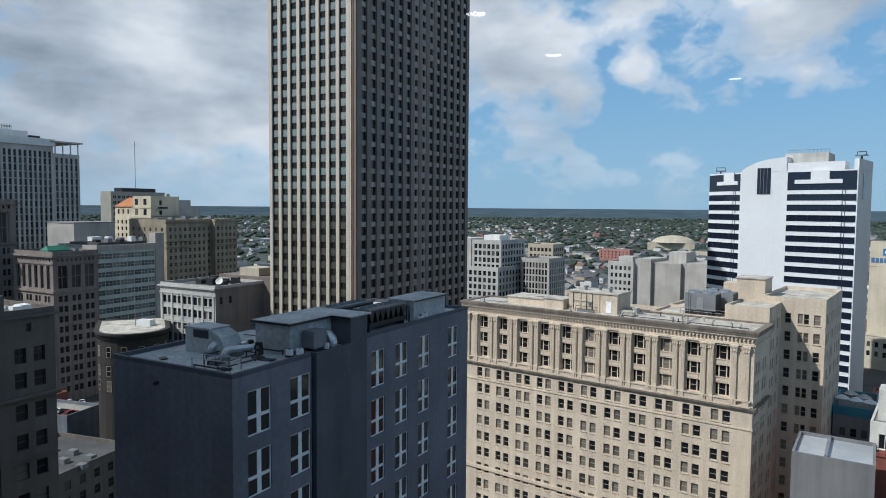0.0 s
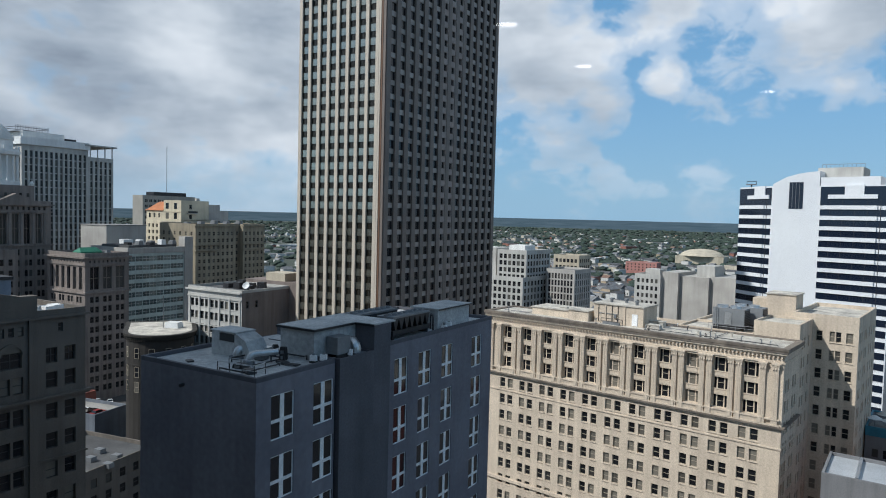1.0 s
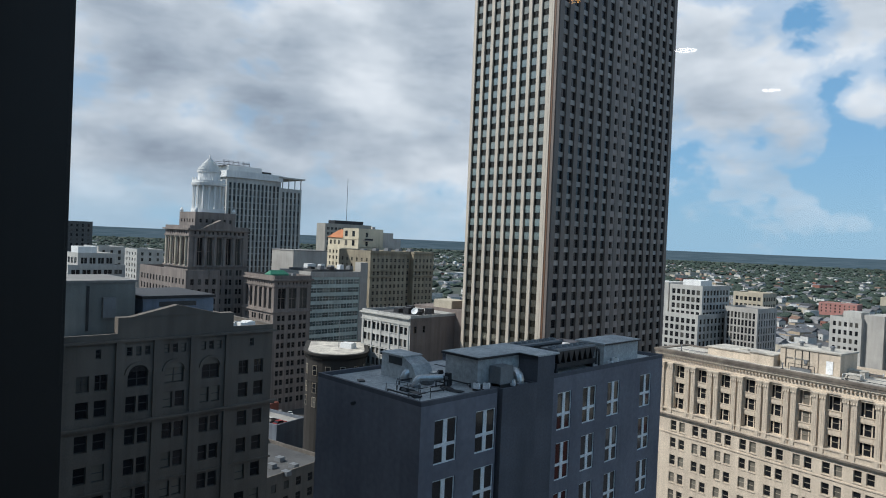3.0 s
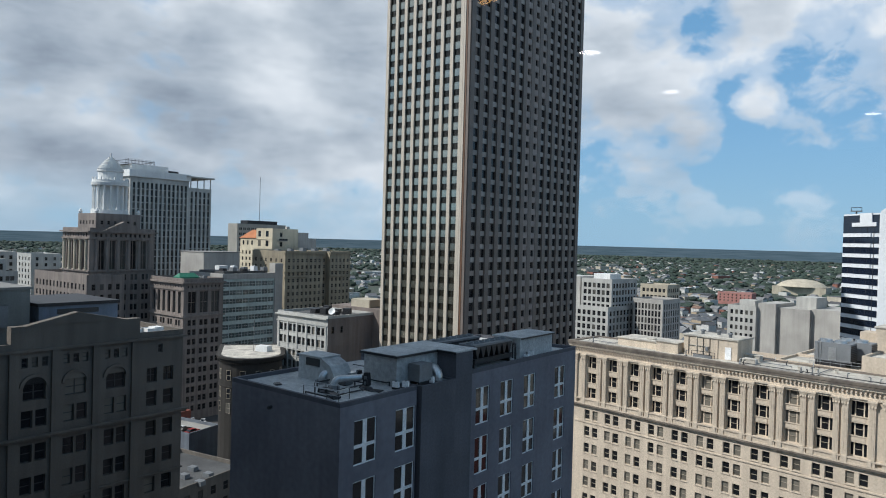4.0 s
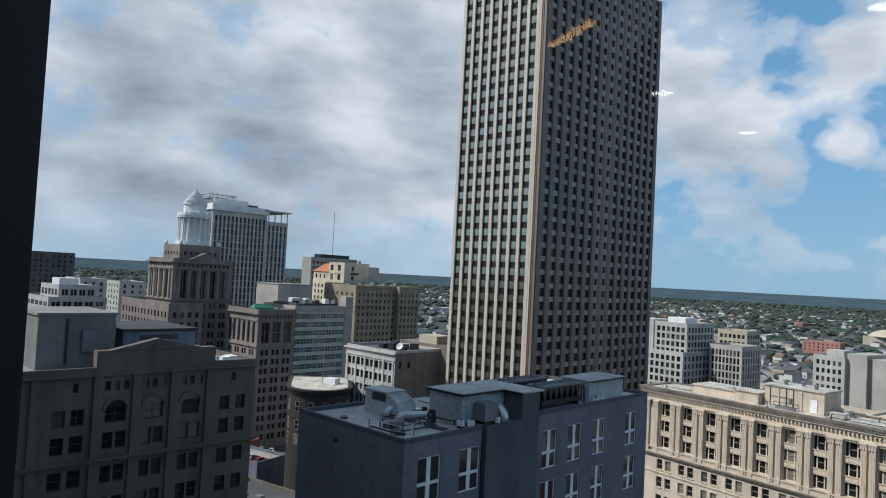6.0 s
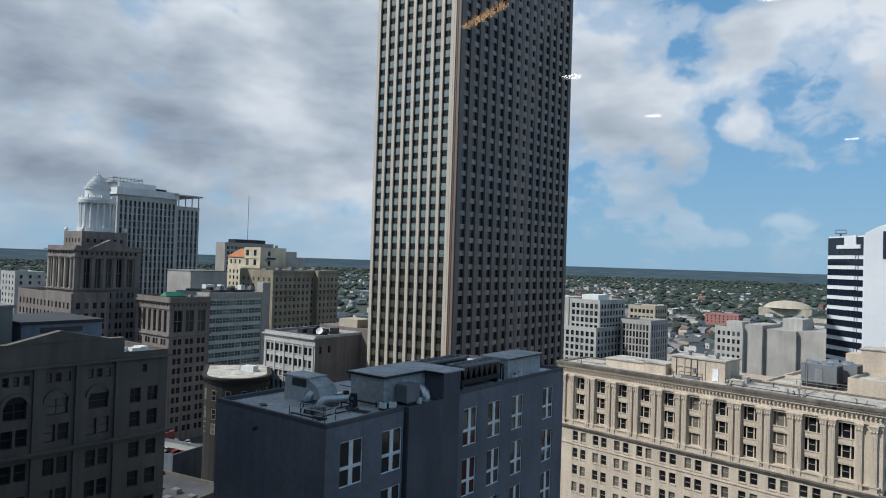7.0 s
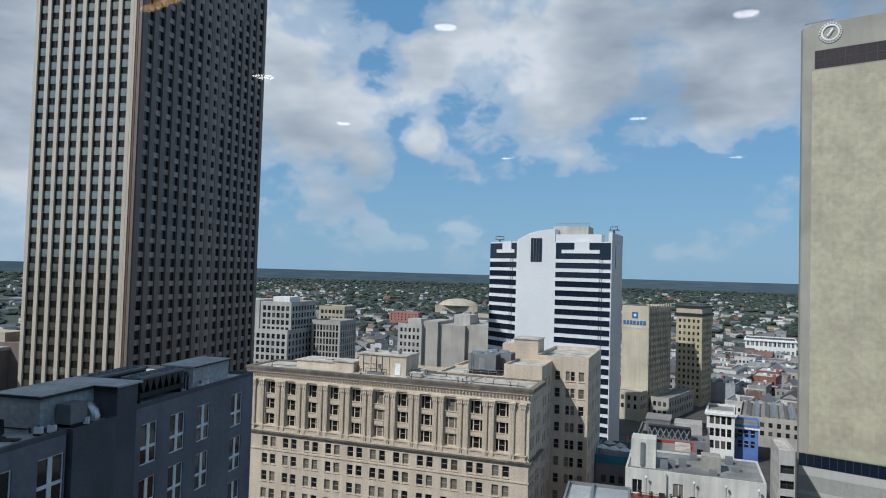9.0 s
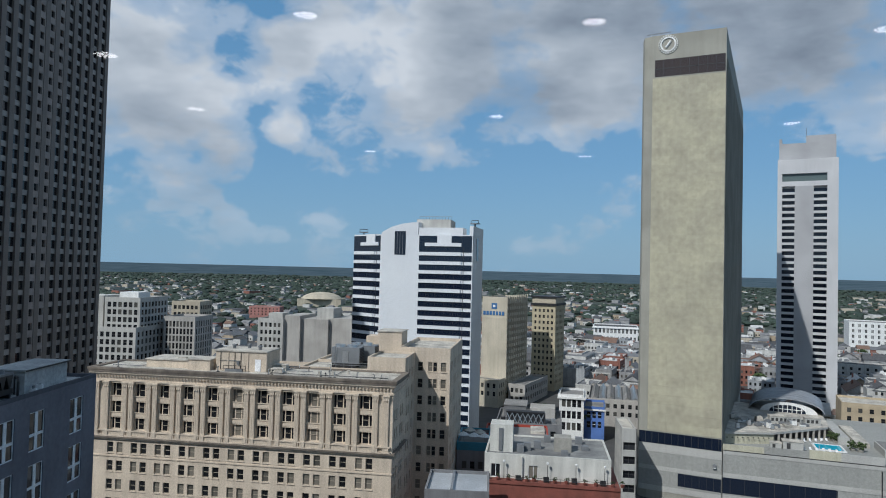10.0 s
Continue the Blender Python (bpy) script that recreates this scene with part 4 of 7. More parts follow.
def build_tan():
    x, y, rz = 60.3, 211.2, -26.0
    # the unseen rear is lengthened so its shadow reaches the white hotel tower
    w, d, h = 24.9, 116.0, 142.5
    th = thing("tan_hotel_tower", x, y, 0, rz, "tan concrete hotel tower with a blank panelled end wall", "tower")
    body = slab_ring([(0, 4.0), (1.0, 0.9), (3.6, 0.0), (w, 0.0), (w, d), (0, d)], 0, h, TAN_PLAIN, ROOF_GREY)
    part("wall", body, th, "grey-tan concrete wall")
    rr = random.Random(3)
    z = 20.7
    while z < 129.0:
        px = 3.7
        for ww in (5.3, 5.3, 5.3, 5.2):
            part("panel", Soup().box(px, -0.10 - rr.random() * 0.012, z, px + ww - 0.015, 0.02, z + 2.69, TAN_PANEL).mesh("panel"), th)
            px += ww
        z += 2.71
    part("window", Soup().quad((4.3, -0.02, 129.5), (w - 0.2, -0.02, 129.5), (w - 0.2, -0.02, 134.8), (4.3, -0.02, 134.8), GLASS_BRONZE), th, "wide dark bronze top window")
    for i in range(9):
        part("mullion", Soup().box(4.3 + i * 2.53, -0.12, 129.5, 4.4 + i * 2.53, 0, 134.8, FRAME_DARK).mesh("mullion"), th)
    part("transom", Soup().box(4.3, -0.1, 131.9, w - 0.2, 0, 132.05, FRAME_DARK), th)
    part("parapet_rail", Soup().tube([(1.5, 1.0, h + 0.9), (9.0, 0.6, h + 0.9)], 0.12, STEEL, 6).tube([(3.0, 0.8, h), (3.0, 0.8, h + 0.9)], 0.1, STEEL, 6).tube([(8.0, 0.7, h), (8.0, 0.7, h + 0.9)], 0.1, STEEL, 6), th, "window-cleaning rail")
    part("window", Soup().quad((1.2, -0.05, 16.8), (w - 0.1, -0.05, 16.8), (w - 0.1, -0.05, 20.3), (1.2, -0.05, 20.3), GLASS_BLUE), th, "dark band window over the podium")
    for i in range(13):
        part("mullion", Soup().box(1.2 + i * 1.9, -0.14, 16.8, 1.3 + i * 1.9, -0.02, 20.3, FRAME_DARK).mesh("mullion"), th)
    # round emblem: a wreath of beads round a plain slanted bar, no letter
    em = Soup().round(0, 0, [(2.3, 0.0), (2.4, 0.2), (2.2, 0.3), (1.95, 0.3), (1.85, 0.1), (1.85, 0.0)], WHITE, 32)
    for i in range(24):
        a = 6.2832 * i / 24
        em.box(2.75 * math.cos(a) - 0.26, 2.75 * math.sin(a) - 0.26, 0, 2.75 * math.cos(a) + 0.26, 2.75 * math.sin(a) + 0.26, 0.3, WHITE, 0.08)
    part("emblem_ring", em, th, "white ring emblem", m=pose(8.2, -0.02, 139.4, 90, 0, 0))
    part("emblem_bar", Soup().tube([(0.7, 0.95, 0.15), (0.1, 0.2, 0.15), (-0.1, -0.2, 0.15), (-0.7, -0.95, 0.15)], 0.36, WHITE, 8), th, "white slanted bar in the emblem", m=pose(8.2, -0.02, 139.4, 90, 0, 0))
    for i in range(38):
        part("rib", Soup().box(w, 2 + i * 2.9, 18, w + 0.35, 2.8 + i * 2.9, h - 9, TAN_PLAIN).mesh("rib"), th)
        part("window_strip", Soup().quad((w + 0.03, 2.8 + i * 2.9, 18), (w + 0.03, 4.9 + i * 2.9, 18), (w + 0.03, 4.9 + i * 2.9, h - 12), (w + 0.03, 2.8 + i * 2.9, h - 12), GLASS_BLUE).mesh("window_strip"), th)
    part("window", Soup().box(w, 9, h - 20, w + 0.1, 14, h - 12, GLASS_BLUE), th)
    for z, hh in ((14.3, 2.4), (8.9, 1.2), (2.6, 1.6)):
        part("band", Soup().box(1.2, -0.14, z, w, 0.02, z + hh, PODIUM_PALE), th, "pale concrete band")
    for z, hh in ((10.1, 4.2), (4.2, 4.7)):
        part("band", Soup().box(1.2, -0.08, z, w, 0.02, z + hh, PODIUM_GREY), th, "grey concrete band")
    part("window", Soup().quad((12.7, -0.12, 4.9), (w - 0.1, -0.12, 4.9), (w - 0.1, -0.12, 8.7), (12.7, -0.12, 8.7), GLASS_BLUE), th, "dark ribbon window")
    for i in range(7):
        part("mullion", Soup().box(12.7 + i * 2.0, -0.18, 4.9, 12.78 + i * 2.0, -0.1, 8.7, FRAME_DARK).mesh("mullion"), th)
    part("wall_lamp", Soup().box(22.4, -0.75, 11.9, 23.5, -0.08, 12.9, GREY_METAL, 0.1).box(22.5, -0.78, 11.8, 23.4, -0.2, 11.95, WHITE), th, "grey wall floodlight")


def build_podium():
    x, y, rz = 60.3, 211.2, -19.5
    f = -2.8
    pd = thing("hotel_podium", x, y, 0, rz, "low grey concrete podium with a dark ribbon window and pool deck", "building")
    part("wall", Soup().box(25.0, f, 0, 90, 62, 17.4, PODIUM_GREY), pd, "stained grey concrete walls")
    for z, hh, o in ((16.2, 1.05, 0.10), (9.5, 1.3, 0.12), (2.6, 1.9, 0.12)):
        part("band", Soup().box(25.0, f - o, z, 90, f, z + hh, PODIUM_PALE), pd, "pale concrete band")
    part("joint", Soup().box(25.0, f - 0.13, 17.25, 90, f + 0.2, 17.4, DARK_METAL), pd)
    part("window", Soup().box(25.0, f - 0.06, 4.9, 54.6, f, 9.4, GLASS_BLUE), pd, "dark ribbon window")
    for i in range(8):
        part("mullion", Soup().box(27 + i * 3.9, f - 0.1, 4.9, 27.1 + i * 3.9, f - 0.05, 9.4, FRAME_DARK).mesh("mullion"), pd)
    part("pipe", Soup().tube([(65.2, f - 0.2, 4), (65.2, f - 0.2, 16.0)], 0.14, DARK_METAL, 6), pd)
    for a, b, top, mat in ((25.0, 36.0, 19.1, DECK_YELLOW), (36.0, 47.6, 19.4, PODIUM_GREY), (47.6, 55.5, 19.8, DECK_YELLOW), (55.5, 66.0, 19.6, PODIUM_PALE)):
        part("deck_wall", Soup().box(a, f + 0.2, 17.4, b, f + 0.55, top, mat), pd)
    # the raised roof with its machines, over a colonnade beside the pool
    edge = [(24.9, 4.8), (40.1, 10.8), (57.4, 26.6)]
    part("upper_roof", slab_ring(edge + [(58.5, 34.0), (60, 61), (26, 61)], 20.4, 21.0, PODIUM_PALE, CREAM_ROOF), pd, "pale flat roof with a grey rim")
    part("upper_wall", slab_ring([(25.1, 5.4), (40.0, 11.4), (41.0, 16.0), (41.0, 60), (26, 60)], 17.4, 20.4, DECK_YELLOW), pd, "yellowish deck wall")
    part("upper_wall", slab_ring([(41.0, 16.5), (57.0, 31.5), (57.0, 60), (41.0, 60)], 17.4, 20.4, DARK_STONE), pd, "dark recessed wall behind the columns")
    for i in range(9):
        u = (i + 0.5) / 9
        px, py = 40.6 + 16.6 * u, 11.6 + 15.2 * u
        part("column", Soup().box(px - 0.3, py - 0.3, 17.4, px + 0.3, py + 0.3, 20.4, CONCRETE).mesh("column"), pd)
    for i in range(9):
        part("wall_lantern", Soup().box(26.4 + i * 1.5, 5.2 + i * 0.59, 19.2, 26.7 + i * 1.5, 5.4 + i * 0.59, 19.6, DARK_METAL).mesh("wall_lantern"), pd)

    def put(name, s, px, py, z, turn, label, cat, group=""):
        gx, gy = local(x, y, rz, px, py)
        return thing_mesh(name, s, gx, gy, z, rz + turn, label, cat, group)

    put("pool_cabin", Soup().box(0, 0, 0, 5.4, 3.2, 2.5, PODIUM_PALE).box(-0.2, -0.2, 2.5, 5.6, 3.4, 2.7, CREAM_ROOF).box(1.0, -0.05, 0, 2.0, 0.02, 2.1, FRAME_DARK), 41.8, 5.0, 17.42, 0, "small pale cabin on a hotel pool deck", "cabin")
    put("pool_cabin", Soup().box(0, 0, 0, 3.0, 2.2, 1.9, PODIUM_PALE).box(-0.15, -0.15, 1.9, 3.15, 2.35, 2.05, CREAM_ROOF).box(0.6, -0.05, 0, 1.4, 0.02, 1.6, FRAME_DARK), 38.3, 4.2, 17.42, 0, "small pale cabin on a hotel pool deck", "cabin")
    gx, gy = local(x, y, rz, 51.6, 9.5)
    water = material("pool_water", (0.03, 0.42, 0.56), 0.05, color2=(0.02, 0.34, 0.50), scale=0.8)
    pool = thing("swimming_pool", gx, gy, 17.42, rz, "small turquoise swimming pool on a hotel deck", "pool")
    part("water", Soup().quad((0, 0, 0.25), (7.0, 0, 0.25), (7.0, 7.0, 0.25), (0, 7.0, 0.25), water), pool)
    part("coping", ring(-0.6, -0.6, 7.6, 7.6, 0.6, 0, 0.32, WHITE), pool)
    for q in (0.4, 6.4):
        part("pool_ladder", Soup().tube([(q, -0.4, 0.3), (q, -0.4, 1.1), (q, 0.2, 1.1), (q, 0.3, 0.2)], 0.05, STEEL, 6).mesh("pool_ladder"), pool)
    rr = random.Random(6)
    chair = Soup().box(-0.3, -0.9, 0.25, 0.3, 0.5, 0.35, FRAME_WHITE).add([(-0.3, 0.5, 0.3), (0.3, 0.5, 0.3), (0.3, 1.0, 0.85), (-0.3, 1.0, 0.85), (-0.3, 0.55, 0.22), (0.3, 0.55, 0.22), (0.3, 1.05, 0.78), (-0.3, 1.05, 0.78)], [(0, 1, 2, 3), (7, 6, 5, 4), (0, 3, 7, 4), (1, 5, 6, 2), (2, 6, 7, 3)], FRAME_WHITE).box(-0.28, -0.8, 0, -0.2, 0.4, 0.25, GREY_METAL).box(0.2, -0.8, 0, 0.28, 0.4, 0.25, GREY_METAL).mesh("sun_lounger")
    for i in range(12):
        put("sun_lounger", chair, 47.8 + (i % 6) * 1.7, 17.8 + (i % 6) * 0.9 if i < 6 else 7.4 + rr.uniform(-0.3, 0.3), 17.42, rr.uniform(-12, 12), "white sun lounger on a pool deck", "lounger", "pool loungers")
    for px, py, r in ((61.5, 13.0, 1.6), (63.4, 12.0, 1.3), (58.6, 22.0, 1.2), (57.6, 24.0, 1.0)):
        q = Soup().round(0, 0, [(0.7, 0), (0.9, 0.7), (0.8, 0.7), (0.02, 0.6)], CONCRETE, 12)
        for k in range(60):
            a, zz, rad = rr.uniform(0, 6.28), rr.uniform(0.8, 2.8), rr.uniform(0.1, r)
            clump(q, rr, rad * math.cos(a), rad * math.sin(a), zz, rr.uniform(0.2, 0.4), LEAVES)
        put("potted_tree", q, px, py, 17.42, 0, "leafy shrub in a concrete pot on a pool deck", "plant", "deck plants")
    # machines on the raised roof
    for i in range(26):
        sx, sy, sz = rr.uniform(0.8, 2.8), rr.uniform(0.8, 2.4), rr.uniform(0.5, 1.7)
        u, v = rr.uniform(0.05, 0.95), rr.uniform(0.1, 0.9)
        px = 28 + 27 * u
        py = (6.5 + 0.55 * (px - 25) if px < 40 else 13 + 0.92 * (px - 40)) + v * (31 - (6.5 + 0.55 * (px - 25) if px < 40 else 13 + 0.92 * (px - 40)))
        q = Soup().box(-sx / 2, -sy / 2, 0.15, sx / 2, sy / 2, sz, rr.choice((WHITE, GREY_METAL, STEEL, CONCRETE, CREAM_ROOF)), 0.06).box(-sx * 0.4, -sy * 0.4, 0, sx * 0.4, sy * 0.4, 0.15, DARK_METAL)
        q.round(0, 0, [(0.35, sz), (0.33, sz + 0.22), (0.05, sz + 0.2)], GREY_METAL, 10)
        put("roof_unit", q, px, py, 21.02, rr.choice((0, 0, 30, 12)), "ventilation box on the podium roof", "roof unit", "roof units")
    for a, b in (((40.5, 25.5), (50, 27.6)), ((51, 27.0), (55.6, 31.4))):
        q = Soup().box(0, 0, 0, b[0] - a[0], 2.6, 2.2, PODIUM_PALE).box(-0.15, -0.15, 2.2, b[0] - a[0] + 0.15, 2.75, 2.4, CREAM_ROOF)
        for k in range(int((b[0] - a[0]) / 1.3)):
            q.box(0.4 + k * 1.3, -0.05, 0.7, 1.2 + k * 1.3, 0.01, 1.7, FRAME_DARK)
        put("roof_shed", q, a[0], a[1], 21.02, 10, "pale plant shed on a podium roof", "shed", "roof sheds")
    # white terraces and stairs beyond the hall
    part("terrace", Soup().box(59, 20, 17.4, 62, 46, 19.6, PODIUM_PALE).box(63.5, 18, 17.4, 67, 44, 18.8, CREAM_ROOF).box(68.5, 8, 17.4, 84, 20, 19.4, PODIUM_PALE).box(69, 8.5, 19.4, 83.5, 19.5, 19.6, ROOF_GREY), pd, "pale stepped terraces")


def build_hall():
    """Barrel-roofed hall on the podium."""
    hall = thing("barrel_roof_hall", 113.8, 243.5, 0, -27, "white hall with a curved metal roof and an arched window", "building")
    a0, a1, z0, rise, k = -3.6, 20.3, 20.8, 4.9, 24

    def arc(u0, u1, zb, r):
        return [((u0 + u1) / 2 + (u1 - u0) / 2 * math.cos(math.pi * i / k), zb + r * math.sin(math.pi * i / k) ** 0.9) for i in range(k + 1)]

    top = arc(a0, a1, z0, rise)
    n = k + 1
    vs = [(u, yy, v + e) for e in (0.0, 0.4) for yy in (-0.9, 24.0) for u, v in top]
    fs = []
    for i in range(k):
        fs += [(i, i + 1, n + i + 1, n + i), (2 * n + i, 3 * n + i, 3 * n + i + 1, 2 * n + i + 1), (i, 2 * n + i, 2 * n + i + 1, i + 1), (n + i, n + i + 1, 3 * n + i + 1, 3 * n + i)]
    part("roof", Soup().add(vs, fs, material("pale_metal_sheet", (0.34, 0.36, 0.39), 0.5, 0.3, scale=0.3, streak=0.15)), hall)
    seam = [Soup().tube([(u, yy, v + 0.4) for u, v in top], 0.05, GREY_METAL, 5).mesh("roof_seam") for yy in (2.0, 6.0, 10.0, 14.0, 18.0, 22.0)]
    for q in seam:
        part("roof_seam", q, hall)
    part("gable", Soup().add([(u, 0, v) for u, v in arc(0.0, 18.2, z0 - 0.2, rise - 1.0)] + [(0.0, 0, 16.0), (18.2, 0, 16.0)], [tuple(range(n)) + (n, n + 1)], WHITE), hall, "white arched gable")
    part("side_wall", Soup().box(a0 + 0.5, 0.3, 15.0, a1 - 0.5, 23.6, z0 + 0.1, GREY_WHITE), hall)
    win = arc(3.0, 14.6, z0 + 0.1, 2.7)
    part("window", Soup().add([(u, -0.1, v) for u, v in win], [tuple(range(n))], GLASS_BLUE), hall, "arched dark window")
    for i in range(1, 8):
        u = 3.0 + 11.6 * i / 8
        part("mullion", Soup().box(u - 0.1, -0.2, z0 + 0.1, u + 0.1, -0.1, z0 + 0.1 + 2.7 * math.sqrt(max(0, 1 - ((u - 8.8) / 5.8) ** 2)), WHITE).mesh("mullion"), hall)
    part("transom", Soup().box(3.9, -0.2, z0 + 1.2, 13.7, -0.12, z0 + 1.4, WHITE), hall)


build_tan()


# ---- slender white hotel ----
def build_white_slab():
    SLAB_WHITE = material("pale_grey_concrete", (0.53, 0.53, 0.54), 0.75, color2=(0.47, 0.47, 0.48), scale=0.1, streak=0.06)
    # on the middle pier this darker grey stands in for the shadow across it
    SLAB_CORE = material("smooth_shaded_grey_concrete", (0.40, 0.40, 0.41), 0.75, scale=0.06, fine_amount=0.04)
    x, y, rz = 172.3, 351.5, -28.0
    w, d, h = 27.5, 48.0, 129.5
    th = thing("white_hotel_tower", x, y, 0, rz, "slender white concrete hotel tower with two columns of dark balconies", "tower")
    body = Soup().box(0.4, 2.2, 0, w - 0.4, d, h, SLAB_WHITE)
    part("core", body, th)
    for a, b in ((0, 2.2), (8.0, 16.6), (22.6, w)):
        part("pier", Soup().box(a, 0, 0, b, 2.3, h - 14 if a == 8.0 else h, SLAB_CORE if a == 8.0 else SLAB_WHITE).mesh("pier"), th)
    for i in range(34):
        z = 4 + i * 3.25
        if z > h - 16:
            break
        for a, b in ((2.2, 8.0), (16.6, 22.6)):
            part("balcony", Soup().box(a, 0.2, z, b, 2.2, z + 1.25, SLAB_WHITE).mesh("balcony"), th)
            part("window", Soup().quad((a, 2.15, z + 1.25), (b, 2.15, z + 1.25), (b, 2.15, z + 3.25), (a, 2.15, z + 3.25), GLASS_BLUE).mesh("window"), th)
    part("lintel", Soup().box(2.2, 0, h - 14, 22.6, 2.2, h - 11.5, SLAB_WHITE), th)
    part("window", Soup().quad((2.2, 1.2, h - 11.5), (22.6, 1.2, h - 11.5), (22.6, 1.2, h - 7.5), (2.2, 1.2, h - 7.5), GLASS_TEAL), th, "top band window")
    part("lintel", Soup().box(2.2, 0, h - 7.5, 22.6, 2.3, h - 0.2, SLAB_WHITE), th)
    part("crown", Soup().box(1.8, 2, h, w - 1.0, 30, h + 8.5, SLAB_CORE), th)
    part("crown", Soup().box(13.0, 4, h + 8.5, w - 1.0, 30, h + 12.5, SLAB_CORE), th)
    part("crown", Soup().box(0.6, 2, h, 1.8, 20, h + 11, SLAB_CORE), th)
    part("antenna", Soup().tube([(13, 6, h + 12), (13, 6, h + 17)], 0.12, GREY_METAL, 6), th)


build_white_slab()


# ---- white hotel with ribbon windows ----
def build_striped():
    th = thing("striped_hotel_tower", 0, 0, 0, 0, "white hotel tower with blue-black ribbon windows and a blank white middle", "tower")
    p = [(-34.6, 259.7), (-23.2, 249.0), (-9.6, 246.2), (10.0, 240.0), (14.7, 260.0), (16.0, 284.0), (-24.0, 292.0)]
    h, step = 80.6, 3.3
    part("wall", Soup().prism(p, 0, h, WHITE_PANEL, ROOF_GREY), th)

    def ribbon(name, a, b, z0, z1, out, mat, u0=0.0, u1=1.0):
        ax, ay = p[a]
        bx, by = p[b]
        q = Vector((bx - ax, by - ay))
        nrm = Vector((q.y, -q.x)).normalized() * out
        pts = [(ax + q.x * u, ay + q.y * u) for u in (u0, u1)]
        ring_ = [(pts[0][0] + nrm.x, pts[0][1] + nrm.y), (pts[1][0] + nrm.x, pts[1][1] + nrm.y), (pts[1][0] - nrm.x, pts[1][1] - nrm.y), (pts[0][0] - nrm.x, pts[0][1] - nrm.y)]
        part(name, Soup().prism(ring_, z0, z1, mat), th)

    z = h - 4.2
    for i in range(22):
        ribbon("window", 0, 1, z - 2.05, z, 0.12, GLASS_BLUE, 0.0, 0.97)
        if i > 0:
            ribbon("band", 0, 1, z + 0.02, z + 1.2, 0.45, WHITE_PANEL, 0.02, 0.78)
        ribbon("window", 2, 3, z - 2.0, z, 0.14, GLASS_BLUE, 0.02, 0.985)
        if i > 0:
            ribbon("band", 2, 3, z + 0.02, z + 1.25, 0.5, WHITE_PANEL, 0.06, 0.80)
        z -= step
    ribbon("window", 0, 1, h - 4.2, h - 0.5, 0.13, GLASS_BLUE, 0.0, 0.97)
    ribbon("window", 2, 3, h - 4.2, h - 0.4, 0.15, GLASS_BLUE, 0.02, 0.985)
    ribbon("band", 0, 1, h - 4.15, h - 2.9, 0.5, WHITE_PANEL, 0.27, 0.92)
    ribbon("band", 2, 3, h - 4.15, h - 2.9, 0.5, WHITE_PANEL, 0.13, 0.80)
    ribbon("bay_box", 0, 1, h - 2.9, h + 0.1, 0.45, WHITE_PANEL, 0.48, 0.80)
    ribbon("bay_box", 2, 3, h - 2.9, h + 0.1, 0.45, WHITE_PANEL, 0.36, 0.62)
    for u in (0.16, 0.33, 0.50, 0.67, 0.84):
        ribbon("mullion", 0, 1, 8, h - 4.2, 0.16, DARK_METAL, u - 0.004, u + 0.004)
        ribbon("mullion", 2, 3, 8, h - 4.2, 0.18, DARK_METAL, u - 0.003, u + 0.003)
    for i, (px, py) in enumerate(((-31.0, 259.0), (10.8, 243.5))):
        gx = Soup().box(-1.6, -1.0, 0.9, 1.6, 1.0, 1.2, GREY_METAL).box(-0.2, -0.2, 0, 0.2, 0.2, 0.9, DARK_METAL).tube([(-1.5, 0, 1.2), (-1.5, 0, 2.2), (1.5, 0, 2.2), (1.5, 0, 1.2)], 0.12, DARK_METAL, 6)
        thing_mesh("window_cleaning_hoist", gx, px, py, h + (0.0 if i == 0 else 3.2), -40 * i, "dark steel window-cleaning hoist on a roof edge", "hoist", "roof hoists")
    rail = Soup()
    for k in range(11):
        rail.tube([(-9.4 + k * 1.18, 252.6 - k * 0.27, h + 6.0), (-9.4 + k * 1.18, 252.6 - k * 0.27, h + 7.1)], 0.06, GREY_METAL, 5)
    rail.tube([(-9.4, 252.6, h + 7.1), (2.4, 249.9, h + 7.1)], 0.07, GREY_METAL, 5)
    part("roof_rail", rail, th, "thin steel roof rail")
    ribbon("window", 1, 2, h - 7.4, h + 1.2, 0.12, GLASS_BLUE, 0.36, 0.66)
    for k in range(1, 4):
        ribbon("mullion", 1, 2, h - 7.4, h + 1.2, 0.2, GREY_METAL, 0.36 + 0.075 * k - 0.008, 0.36 + 0.075 * k)
    # rounded white crown over the blank middle, a plant room and the end pier
    ax, ay = p[1]
    bx, by = p[2]
    pts = [(0, 0), (1, 0), (1, 4.6), (0.8, 4.4), (0.55, 3.9), (0.3, 2.9), (0.12, 1.6), (0, 0.6)]
    vs = [(ax + (bx - ax) * u - 0.05, ay + (by - ay) * u - 0.05, h + v) for u, v in pts] + [(ax + (bx - ax) * u + 2, ay + (by - ay) * u + 9, h + v) for u, v in pts]
    k = len(pts)
    part("crown", Soup().add(vs, [tuple(range(k)), tuple(range(2 * k - 1, k - 1, -1))] + [(i, i + k, (i + 1) % k + k, (i + 1) % k) for i in range(k)], WHITE_PANEL), th)
    part("crown", Soup().prism([(-9.4, 246.3), (6.5, 241.4), (8, 250), (-8, 254)], h, h + 2.6, WHITE_PANEL), th)
    part("plant_room", Soup().prism([(-10.5, 252), (2.0, 249), (4, 262), (-8, 264)], h, h + 6.0, GREY_WHITE), th)
